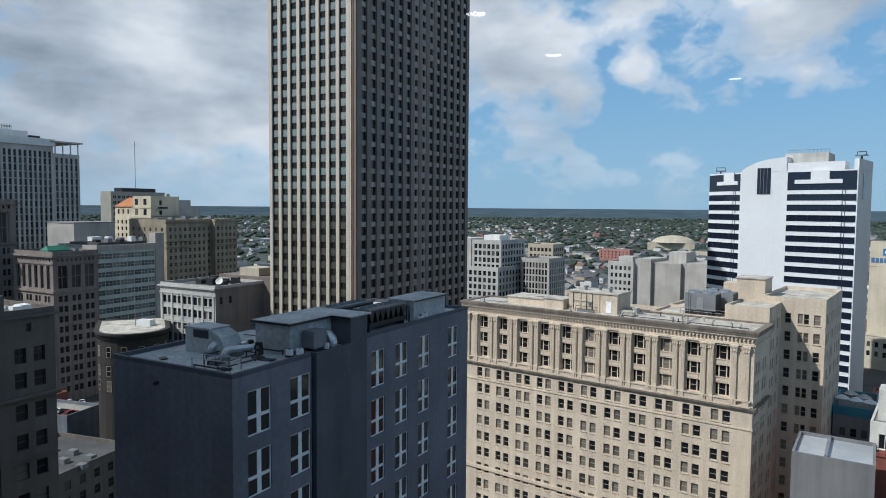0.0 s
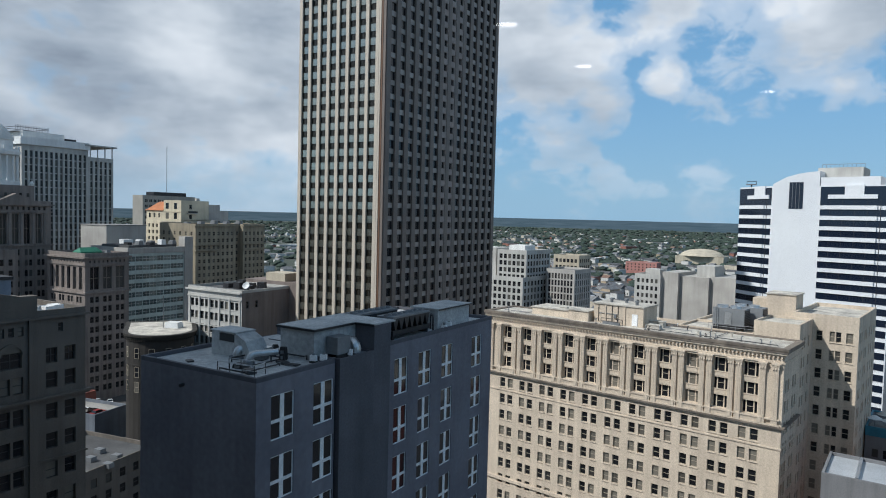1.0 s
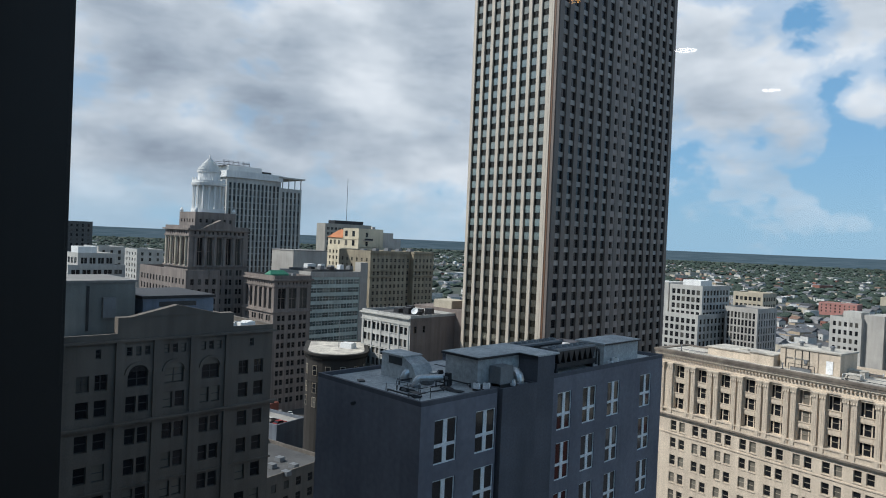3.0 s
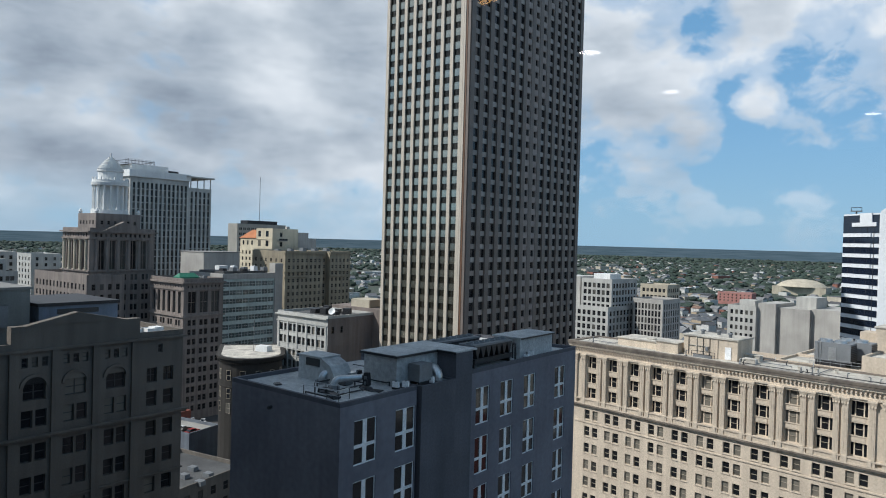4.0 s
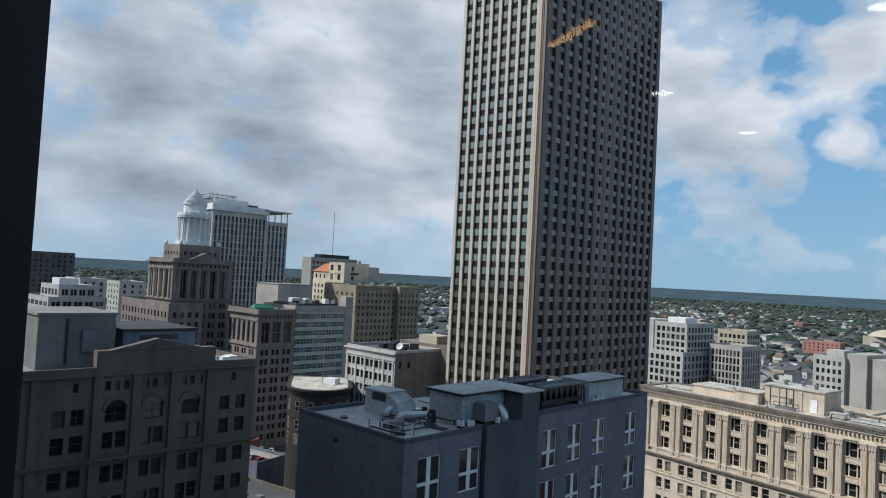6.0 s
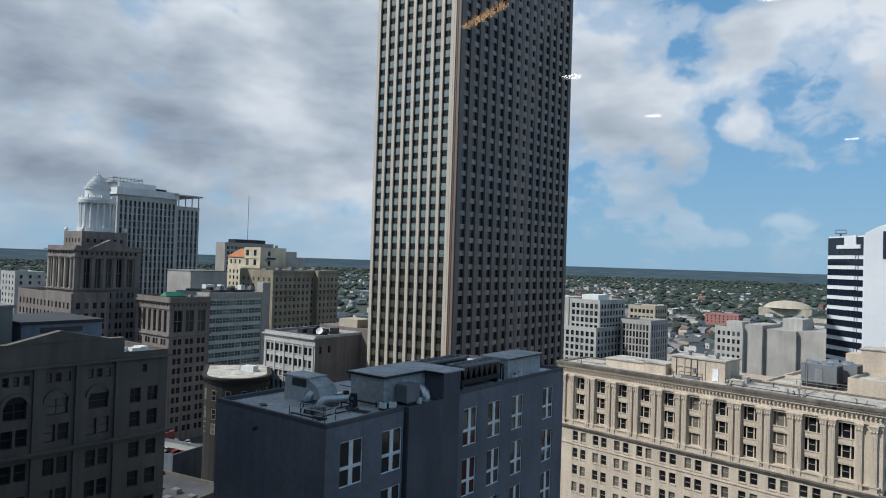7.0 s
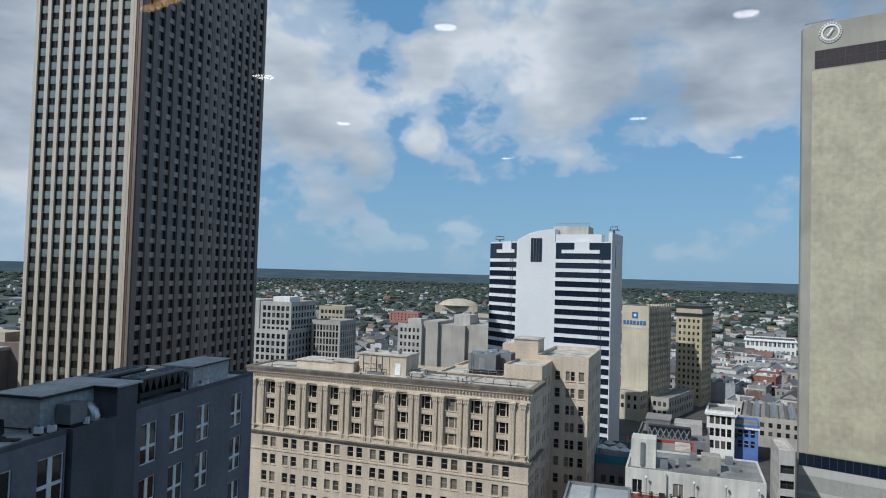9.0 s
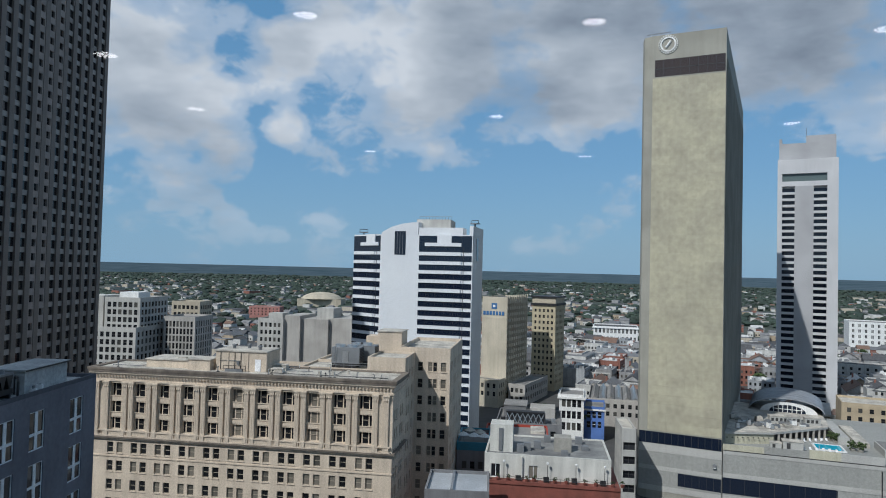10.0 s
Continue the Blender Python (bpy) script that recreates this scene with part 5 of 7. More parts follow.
    part("end_pier", Soup().prism([(8.9, 240.3), (10.1, 239.9), (14.8, 260.0), (9.5, 260)], h - 0.01, h + 3.2, WHITE_PANEL), th)
    part("end_window", Soup().prism([(11.7, 246.7), (12.6, 250.4), (12.4, 250.5), (11.5, 246.8)], h - 9, h - 1, GLASS_BLUE), th)


build_striped()

# ---- the town to the west ----
SASH = (FRAME_DARK, GLASS_JOIN, dict(bar=0.12))
SASH_PALE = (FRAME_CREAM, GLASS_JOIN, dict(bar=0.12))


def pairs(a, b, count, size, gap):
    """Window openings in pairs."""
    out = []
    for p, q in spread(a, b, count, 2 * size + gap):
        out += [(p, p + size), (q - size, q)]
    return out


def build_dark():
    """Dark limestone office building with arches under the cornice."""
    x, y, w, d, h = -113.0, 1.0, 29.2, 49.4, 54.6
    fr = (FRAME_DARK, GLASS, dict(bar=0.1))
    mid = (31.1, 35.6, 40.4)
    lp, rp = [(24.2, 25.6), (26.2, 27.6)], [(44.4, 45.8), (46.7, 48.1)]
    far = [(3.0, 4.4), (5.2, 6.6), (10.0, 11.4), (12.0, 13.4), (17.0, 18.4), (19.2, 20.6)]
    two = [q for c in mid for q in ((c - 1.35, c - 0.15), (c + 0.15, c + 1.35))]
    tri = [q for c in mid for q in ((c - 1.4, c - 0.75), (c - 0.32, c + 0.32), (c + 0.75, c + 1.4))]
    th = block("dark_limestone_building", "dark limestone office building with arched upper windows", x, y, 0, w, d, h, DARK_STONE,
               {"R": [dict(cols=far + lp + two + rp, rows=rows_of(2, 44.4, 3.7, 2.0, 0.7), pane=fr, recess=0.4, top=44.4),
                      dict(cols=far + lp + two + rp, rows=[(45.6, 47.6)], pane=fr, recess=0.4, top=48.2),
                      dict(cols=far + lp + [(c - 1.2, c + 1.2) for c in mid] + rp, rows=[(48.7, 50.6)], pane=(FRAME_DARK, GLASS, dict(bar=0.1, posts=(0.0,))), recess=0.45, top=51.0),
                      dict(cols=[(26.2, 26.8)] + tri + [(45.9, 46.5)], rows=[(52.5, 53.6)], pane=fr, recess=0.3)]}, ROOF_GREY, 0.7)
    m = FACE["R"](w, d)

    def on(name, s, label=""):
        return part(name, Soup().add([(m @ Vector(p))[:] for p in s.v], s.f, DARK_STONE), th, label)

    for c in mid:
        arch = Soup()
        k = 10
        vs = []
        for yy in (-0.25, 0.1):
            for r in (1.2, 1.6):
                vs += [(c + r * math.cos(math.pi * i / k), yy, 50.3 + r * 0.9 * math.sin(math.pi * i / k)) for i in range(k + 1)]
        a, b, e, f = 0, k + 1, 2 * (k + 1), 3 * (k + 1)
        fs = []
        for i in range(k):
            fs += [(a + i, b + i, b + i + 1, a + i + 1), (b + i, f + i, f + i + 1, b + i + 1), (e + i, a + i, a + i + 1, e + i + 1)]
        arch.add(vs, fs, DARK_STONE)
        on("arch", arch)
        fan = [(c + 1.2 * math.cos(math.pi * i / k), -0.02, 50.6 + 0.8 * math.sin(math.pi * i / k)) for i in range(k + 1)]
        part("fanlight", Soup().add([(m @ Vector(p))[:] for p in fan], [tuple(range(k + 1))], GLASS), th)
    for z0, z1, out in ((44.2, 44.5, 0.4), (44.5, 44.75, 0.7), (54.3, 54.6, 0.45), (36.6, 36.8, 0.2)):
        on("moulding", Soup().box(0, -out, z0, d + out, 0, z1, DARK_STONE))
    for c in (22.4, 28.9, 33.35, 38.0, 42.8):
        on("pilaster", Soup().box(c - 0.5, -0.3, 4, c + 0.5, 0, 54.3, DARK_STONE))
    # raised middle with a low pediment
    on("attic", Soup().box(28.6, 0.0, 55.3, 43.4, 1.2, 57.2, DARK_STONE))
    on("pediment", Soup().add([(30, -0.1, 57.2), (41.5, -0.1, 57.2), (35.7, -0.1, 58.5), (30, 1.0, 57.2), (41.5, 1.0, 57.2), (35.7, 1.0, 58.5)], [(0, 1, 2), (5, 4, 3), (0, 2, 5, 3), (1, 4, 5, 2)], DARK_STONE))
    grey = material("roof_room_render", (0.20, 0.21, 0.20), 0.8, scale=0.3, streak=0.2)
    blue = material("blue_grey_metal_sheet", (0.16, 0.20, 0.26), 0.6, scale=0.3, streak=0.2)
    part("roof_room", Soup().box(13, 23.6, h, 24, 32.4, h + 6.4, grey).box(12.8, 23.4, h + 6.4, 24.2, 32.6, h + 6.7, ROOF_GREY).box(24.0, 28.4, h + 2.0, 24.5, 29.9, h + 4.6, GREY_METAL).box(24, 26.6, h + 0.5, 24.12, 26.9, h + 6, DARK_METAL), th, "grey rendered lift house")
    part("roof_room", Soup().box(12, 33.4, h, 24, 43, h + 4.2, blue).box(11.8, 33.2, h + 4.2, 24.2, 43.2, h + 4.6, DARK_METAL).box(24, 35.5, h + 3.2, 24.1, 40.5, h + 3.8, FRAME_DARK), th, "blue-grey metal plant room")
    for k, (dx, dy) in enumerate(((26.5, 44.0), (27.0, 45.8), (26.2, 47.2), (27.0, 39.0), (26.0, 11.0))):
        thing_mesh("roof_unit", Soup().box(-0.9, -0.7, 0, 0.9, 0.7, 0.9, WHITE, 0.08), x + dx, y + dy, h + 0.02, 0, "white ventilation box on a limestone building's roof", "roof unit", "roof units")


build_dark()


def build_domed():
    x, y = -282.6, 117.3
    w, d, h = 22.9, 25.5, 68.6
    tall = dict(cols=spread(2.5, d - 2.5, 5, 2.2), rows=[(54.0, 65.0)], pane=SASH_PALE, joined=True, recess=0.9)
    th = block("domed_bank_tower", "brown stone bank tower with pediments under a white cupola", x, y, 0, w, d, h, BROWN_STONE,
               {"R": [dict(cols=pairs(1.5, d - 1.5, 5, 1.1, 0.5), rows=rows_of(30, 53, 3.9, 2.2, 1.0), pane=SASH, joined=True, top=53.2), dict(tall, top=65.6), dict(cols=spread(1.5, d - 1.5, 12, 0.8), rows=[(66.4, 67.6)], pane=SASH, joined=True)],
                "F": [dict(cols=pairs(1.5, w - 1.5, 4, 1.1, 0.5), rows=rows_of(30, 53, 3.9, 2.2, 1.0), pane=SASH, joined=True, top=53.2), dict(cols=spread(2.5, w - 2.5, 4, 2.2), rows=[(54.0, 65.0)], pane=SASH_PALE, joined=True, recess=0.9, top=65.6), dict(cols=spread(1.5, w - 1.5, 9, 0.8), rows=[(66.4, 67.6)], pane=SASH, joined=True)]}, ROOF_GREY, 1.2)
    for z0, z1, o in ((53.2, 53.7, 0.6), (65.5, 66.0, 0.4), (68.0, 68.6, 0.9)):
        part("moulding", ring(-o, -o, w + o, d + o, o + 0.3, z0, z1, BROWN_STONE), th)
    for i in range(6):
        part("column", Soup().round(w + 0.2, 2.4 + (d - 4.8) * i / 5, [(0.75, 53.7), (0.6, 54.4), (0.52, 64.4), (0.8, 65.4)], BROWN_STONE, 10), th)
    # sunny-face columns take paler stone, their sunlight put into the colour
    for i in range(5):
        part("column", Soup().round(2.2 + (w - 4.4) * i / 4, -0.2, [(0.75, 53.7), (0.6, 54.4), (0.52, 64.4), (0.8, 65.4)], BEIGE, 10), th)
    part("pediment", Soup().add([(w + 0.9, 4.5, 68.6), (w + 0.9, d - 4.5, 68.6), (w + 0.9, d / 2, 72.4), (w - 2, 4.5, 68.6), (w - 2, d - 4.5, 68.6), (w - 2, d / 2, 72.4)], [(0, 1, 2), (5, 4, 3), (0, 2, 5, 3), (1, 4, 5, 2)], BROWN_STONE), th)
    block("", "", 4.0, 4.0, 0, w - 8, d - 8, 74.0, BROWN_STONE, {"R": dict(cols=spread(1, d - 9, 6, 1.0), rows=[(71.2, 72.6)], pane=SASH, joined=True), "F": dict(cols=spread(1, w - 9, 5, 1.0), rows=[(71.2, 72.6)], pane=SASH, joined=True)}, ROOF_GREY, 1.4, parent=th, z0=68.5)
    cx, cy = w / 2, d / 2
    part("drum", Soup().round(cx, cy, [(6.8, 74.0), (6.8, 77.0), (4.7, 77.0), (4.7, 86.6)], WHITE, 32), th, "white painted drum")
    col = Soup().round(0, 0, [(0.55, 77.0), (0.43, 77.9), (0.40, 85.6), (0.6, 86.4)], WHITE, 8).mesh("column")
    for i in range(16):
        a = 6.2832 * i / 16
        part("column", col, th, m=pose(cx + 6.0 * math.cos(a), cy + 6.0 * math.sin(a), 0))
    part("drum_cornice", Soup().round(cx, cy, [(5.4, 86.4), (6.8, 86.6), (7.0, 87.8), (6.6, 87.9), (6.6, 88.7), (6.2, 88.7), (4.5, 88.0)], WHITE, 32), th)
    knob = Soup().box(-0.22, -0.22, 88.7, 0.22, 0.22, 89.8, WHITE, 0.05).mesh("finial")
    for i in range(16):
        a = 6.2832 * (i + 0.5) / 16
        part("finial", knob, th, m=pose(cx + 6.4 * math.cos(a), cy + 6.4 * math.sin(a), 0))
    part("lantern", Soup().round(cx, cy, [(4.5, 87.4), (4.5, 92.0), (4.9, 92.2), (4.9, 92.6)], WHITE, 24), th)
    steps = [(4.7, 92.6)]
    for i in range(8):
        r0, z = 4.7 * (1 - (i / 8.6) ** 1.2), 92.6 + 0.66 * (i + 1)
        steps += [(r0, z - 0.1), (r0 + 0.12, z - 0.08), (r0 + 0.12, z), (4.7 * (1 - ((i + 1) / 8.6) ** 1.2), z + 0.02)]
    part("stepped_dome", Soup().round(cx, cy, steps + [(0.25, 98.2), (0.25, 99.6), (0.02, 99.7)], WHITE, 24), th)
    for dx, dy in ((4.6, 4.6), (w - 4.6, 4.6), (w - 4.6, d - 4.6), (4.6, d - 4.6)):
        part("urn", Soup().round(dx, dy, [(0.5, 75.4), (0.8, 76.2), (0.3, 77.2), (0.02, 77.4)], WHITE, 10), th)
    # lower shoulders of the bank
    block("", "", -18.0, -3.0, 0, 46.0, 14.0, 51.0, BROWN_STONE, {"R": dict(cols=spread(1, 13, 4, 1.4), rows=rows_of(10, 50, 3.9, 2.2, 1.2), pane=SASH, joined=True), "F": dict(cols=spread(1, 45, 14, 1.4), rows=rows_of(10, 50, 3.9, 2.2, 1.2), pane=SASH, joined=True)}, ROOF_GREY, 1.3, parent=th)
    # the nearer corner block of the same stone
    x2, y2 = 34.6, 17.7
    w2, d2, h2 = 23.4, 16.4, 50.8
    lower = dict(rows=rows_of(2, 37.8, 3.5, 2.1, 0.9), pane=SASH, recess=0.35, top=38.2)
    upper = dict(rows=[(39.4, 47.2)], pane=SASH_PALE, joined=True, recess=0.7, top=48.0)
    tiny = dict(rows=[(48.7, 49.5)], pane=SASH, joined=True)
    bk = block("brown_bank_block", "brown limestone office block with tall upper windows and a cornice", x + x2, y + y2, 0, w2, d2, h2, BROWN_STONE,
               {"R": [dict(lower, cols=pairs(1.0, d2 - 1.0, 3, 1.35, 0.55)), dict(upper, cols=spread(1.0, d2 - 1.0, 3, 3.3)), dict(tiny, cols=spread(1, d2 - 1, 9, 0.6))],
                "F": [dict(lower, cols=pairs(1.0, w2 - 1.0, 4, 1.35, 0.55), joined=True), dict(upper, cols=spread(1.0, w2 - 1.0, 6, 2.0)), dict(tiny, cols=spread(1, w2 - 1, 12, 0.6))]}, ROOF_GREY, 1.3)
    for z0, z1, o in ((38.0, 38.6, 0.5), (47.7, 48.1, 0.3), (50.2, 50.8, 0.8)):
        part("moulding", ring(-o, -o, w2 + o, d2 + o, o + 0.3, z0, z1, BROWN_STONE), bk)
    thing_mesh("green_roof_tent", Soup().box(-4, -2.4, 0, 4, 2.4, 1.4, GREEN_PAINT).add([(-4, -2.4, 1.4), (4, -2.4, 1.4), (4, 2.4, 1.4), (-4, 2.4, 1.4), (-3, 0, 2.9), (3, 0, 2.9)], [(0, 1, 5, 4), (2, 3, 4, 5), (1, 2, 5), (3, 0, 4)], GREEN_PAINT), x + x2 + 15, y + y2 + 6, h2 + 0.02, 90, "green canvas shelter on a brown bank roof", "shelter")
    for i in range(6):
        thing_mesh("roof_unit", Soup().box(-0.8, -0.8, 0, 0.8, 0.8, 1.6 + 0.3 * (i % 2), GREY_METAL, 0.1), x + x2 + 8 + 2.2 * i, y + y2 + 11, h2 + 0.02, 0, "grey ventilation box behind the cornice", "roof unit", "roof units")


build_domed()


def build_ribbed():
    x, y, w, d, h = -345.0, 163.0, 25.0, 44.0, 97.0
    th = block("ribbed_apartment_tower", "grey-beige tower with pale piers and dark vertical window strips", x, y, 0, w, 31.0, h, GREY_WHITE,
               {"R": dict(cols=spread(0.8, 30.4, 13, 1.25), rows=rows_of(2, h - 3.5, 3.3, 2.9, 0.5), pane=SASH, joined=True, recess=0.5),
                "F": dict(cols=spread(0.8, w - 0.8, 10, 1.25), rows=rows_of(40, h - 3.5, 3.3, 2.9, 0.5), pane=SASH, joined=True, recess=0.5)}, ROOF_GREY, 1.5)
    block("", "", 0, 31.0, 0, w, 13.0, h - 5.0, GREY_WHITE, {"R": dict(cols=spread(0.4, 12.6, 5, 1.25), rows=rows_of(2, h - 6, 3.3, 2.9, 0.5), pane=SASH, joined=True, recess=0.5)}, ROOF_GREY, 0.4, parent=th)
    part("canopy", Soup().box(-1, 29, h + 0.6, w + 1.5, 45.0, h + 1.3, GREY_WHITE), th)
    for i in range(4):
        part("post", Soup().box(w - 0.6, 32 + i * 3.8, h - 4.6, w - 0.2, 32.4 + i * 3.8, h + 0.6, GREY_WHITE).mesh("post"), th)
    part("fascia", ring(-0.8, -0.8, w + 0.8, 31.4, 1.2, h - 1.4, h + 1.9, WHITE), th, "white overhanging fascia")
    part("roof_room", Soup().box(4, 2, h, 22, 21, h + 4.9, WHITE).box(6, 22, h, 18, 29, h + 3.6, DARK_METAL), th)
    fence = ring(6, 0, 20, 15, 0.2, h + 6.6, h + 6.8, DARK_METAL)
    part("screen_rail", fence, th)
    for i in range(22):
        part("screen_post", Soup().box(20.0, 0 + i * 0.7, h + 4.6, 20.1, 0.12 + i * 0.7, h + 7.6, DARK_METAL).mesh("screen_post"), th)
    part("screen_floor", Soup().box(6, 0, h + 4.6, 20, 15, h + 4.8, GREY_METAL), th)


build_ribbed()

th = block("green_glass_office", "office block with bands of pale green glass", -255, 155.6, 0, 23.4, 25.0, 52.6, BEIGE_GREY,
           {"R": dict(cols=spread(0.2, 24.8, 8, 2.9), rows=rows_of(2, 50.6, 3.4, 1.9, 0.8), pane=(WHITE, GLASS_TEAL, dict(bar=0.07)), joined=True, recess=0.14, mat=material("pale_green_panel", (0.50, 0.58, 0.55), 0.5, scale=0.2, streak=0.1)),
            "F": dict(cols=spread(0.2, 23, 7, 2.9), rows=rows_of(2, 50.6, 3.4, 1.9, 0.8), pane=(None, GLASS_TEAL, dict(bar=0.1)), joined=True, recess=0.12)}, ROOF_GREY, 0.5)
part("roof_room", Soup().box(4, 2, 52.6, 21, 23, 53.9, ROOF_DARK).box(6, 8, 53.9, 9, 12, 55.6, WHITE), th)
part("top_band", Soup().box(23.4, -0.2, 50.9, 23.7, 25.0, 53.0, BEIGE_GREY), th)
for i in range(8):
    thing_mesh("roof_unit", Soup().box(-1.3, -1.0, 0, 1.3, 1.0, 1.0 + 0.5 * (i % 3), (DARK_METAL, GREY_METAL, WHITE)[i % 3], 0.1), -238 + (i % 2) * 3.2, 160 + 2.5 * i, 53.92, 0, "ventilation box on a dark office roof", "roof unit", "roof units")
part("end_wall", Soup().box(20, 25.0, 0, 23.8, 29.0, 57.0, BEIGE_GREY), th)
part("rear_wing", Soup().box(-22, 9, 50, -4, 27, 60.6, BEIGE_GREY).box(-22, 8, 0, -2, 30, 50, BEIGE_GREY).box(-22.2, 8.8, 60.6, -3.8, 27.2, 61.0, ROOF_GREY), th)


def build_ochre():
    x, y, w, h = -300.0, 219.3, 27.2, 60.2
    d = 25.0
    rows = rows_of(2, h - 2, 3.4, 1.7, 1.0)
    th = block("ochre_brick_hotel", "ochre brick hotel with rows of small windows and balcony ledges", x, y, 0, w, d, h, YELLOW_STONE,
               {"R": dict(cols=spread(1, d - 1, 8, 1.3), rows=rows, pane=SASH_PALE, joined=True), "F": dict(cols=spread(1, w - 1, 6, 1.3), rows=rows, pane=SASH_PALE, joined=True)}, ROOF_GREY, 1.0)
    block("", "", 0, d, 0, w - 3.0, 5.0, h, YELLOW_STONE, {"R": dict(cols=spread(0.5, 4.5, 2, 1.3), rows=rows, pane=SASH_PALE, joined=True)}, ROOF_GREY, 1.0, parent=th)
    block("", "", 0, d + 5, 0, w, 15.0, h, YELLOW_STONE, {"R": dict(cols=spread(0.5, 14.5, 5, 1.3), rows=rows, pane=SASH_PALE, joined=True)}, ROOF_GREY, 1.0, parent=th)
    for z in (h - 0.2, h - 9.6, h - 12.4):
        for a, b in ((-0.6, 14.0 if z < h - 1 else d + 0.3), (d + 4.8, d + 20.6)):
            part("ledge", Soup().box(w - 1, a, z, w + 0.8, b, z + 0.5, YELLOW_STONE), th)
    for i in range(7):
        thing_mesh("roof_unit", Soup().box(-1.5, -1.2, 0, 1.5, 1.2, 1.6 + 0.5 * (i % 3), GREY_METAL, 0.1), x + 16 + (i % 3) * 3.5, y + 4 + i * 5.4, h + 0.02, 0, "grey ventilation box on a hotel roof", "roof unit", "roof units")


build_ochre()

th = block("cream_penthouse_hotel", "cream rendered hotel top with an orange tiled hip roof", -334.0, 235.5, 0, 29.4, 24.0, 62.0, PALE_CREAM,
           {"R": dict(cols=spread(1, 23, 7, 1.4), rows=rows_of(40, 61, 3.5, 1.9, 1.0), pane=SASH, joined=True), "F": dict(cols=spread(1, 28, 8, 1.4), rows=rows_of(40, 61, 3.5, 1.9, 1.0), pane=SASH, joined=True)}, ROOF_GREY, 0.3)
part("upper_storey", Soup().box(15, 0.05, 62.0, 29.4, 18, 72.8, PALE_CREAM).box(14.8, -0.2, 66.6, 29.6, 0.05, 67.0, PALE_CREAM), th)
part("upper_storey", Soup().box(20, 18, 62.0, 29.0, 26, 71.0, BEIGE_GREY).box(22, 26, 60, 29, 32, 67.5, BEIGE_GREY), th)
for zz in (62.9, 68.2):
    for xx in (16.8, 23.6):
        part("window", pane_mesh("window", 2.4, 3.2, FRAME_DARK, GLASS), th, m=pose(xx + 1.2, -0.02, zz))
    part("window", pane_mesh("window", 1.6, 2.4, FRAME_DARK, GLASS), th, m=pose(29.45, 6.0, zz, 0, 0, 90))
part("balcony", Soup().box(29.4, 3.5, 65.8, 30.8, 9.5, 66.2, BEIGE_GREY).box(30.7, 3.5, 66.2, 30.8, 9.5, 67.2, DARK_METAL), th)
part("chimney", Soup().box(27.8, 10, 72.8, 29.2, 12, 74.2, BEIGE_GREY), th)
part("hip_wall", Soup().box(0.3, 0.05, 62, 15, 9, 67.2, PALE_CREAM), th)
for xx in (2.5, 6.5, 10.5):
    part("window", pane_mesh("window", 1.4, 2.4, FRAME_DARK, GLASS), th, m=pose(xx + 0.7, -0.02, 63.4))
part("hip_roof", Soup().add([(-0.3, -0.5, 67.2), (15, -0.5, 67.2), (15, 9.5, 67.2), (-0.3, 9.5, 67.2), (5.5, 4.5, 72.0), (15, 4.5, 72.0)], [(0, 1, 5, 4), (3, 4, 5, 2), (0, 4, 3), (1, 2, 5)], ORANGE_TILE), th, "orange tiled hip roof")
th = block("slab_office", "grey concrete office slab with a dark roof screen", -385.0, 262.0, 0, 10.0, 39.0, 75.5, CONCRETE,
           {"R": dict(cols=spread(1, 38, 12, 2.0), rows=rows_of(30, 75, 3.4, 1.7, 1.2), pane=SASH, joined=True)}, ROOF_GREY, 0.8)
part("roof_screen", Soup().box(2, 8, 75.5, 9.6, 32, 78.6, DARK_METAL), th)
part("antenna", Soup().tube([(6, 20, 78), (6, 20, 108)], 0.16, GREY_METAL, 6), th, "thin tall antenna mast")


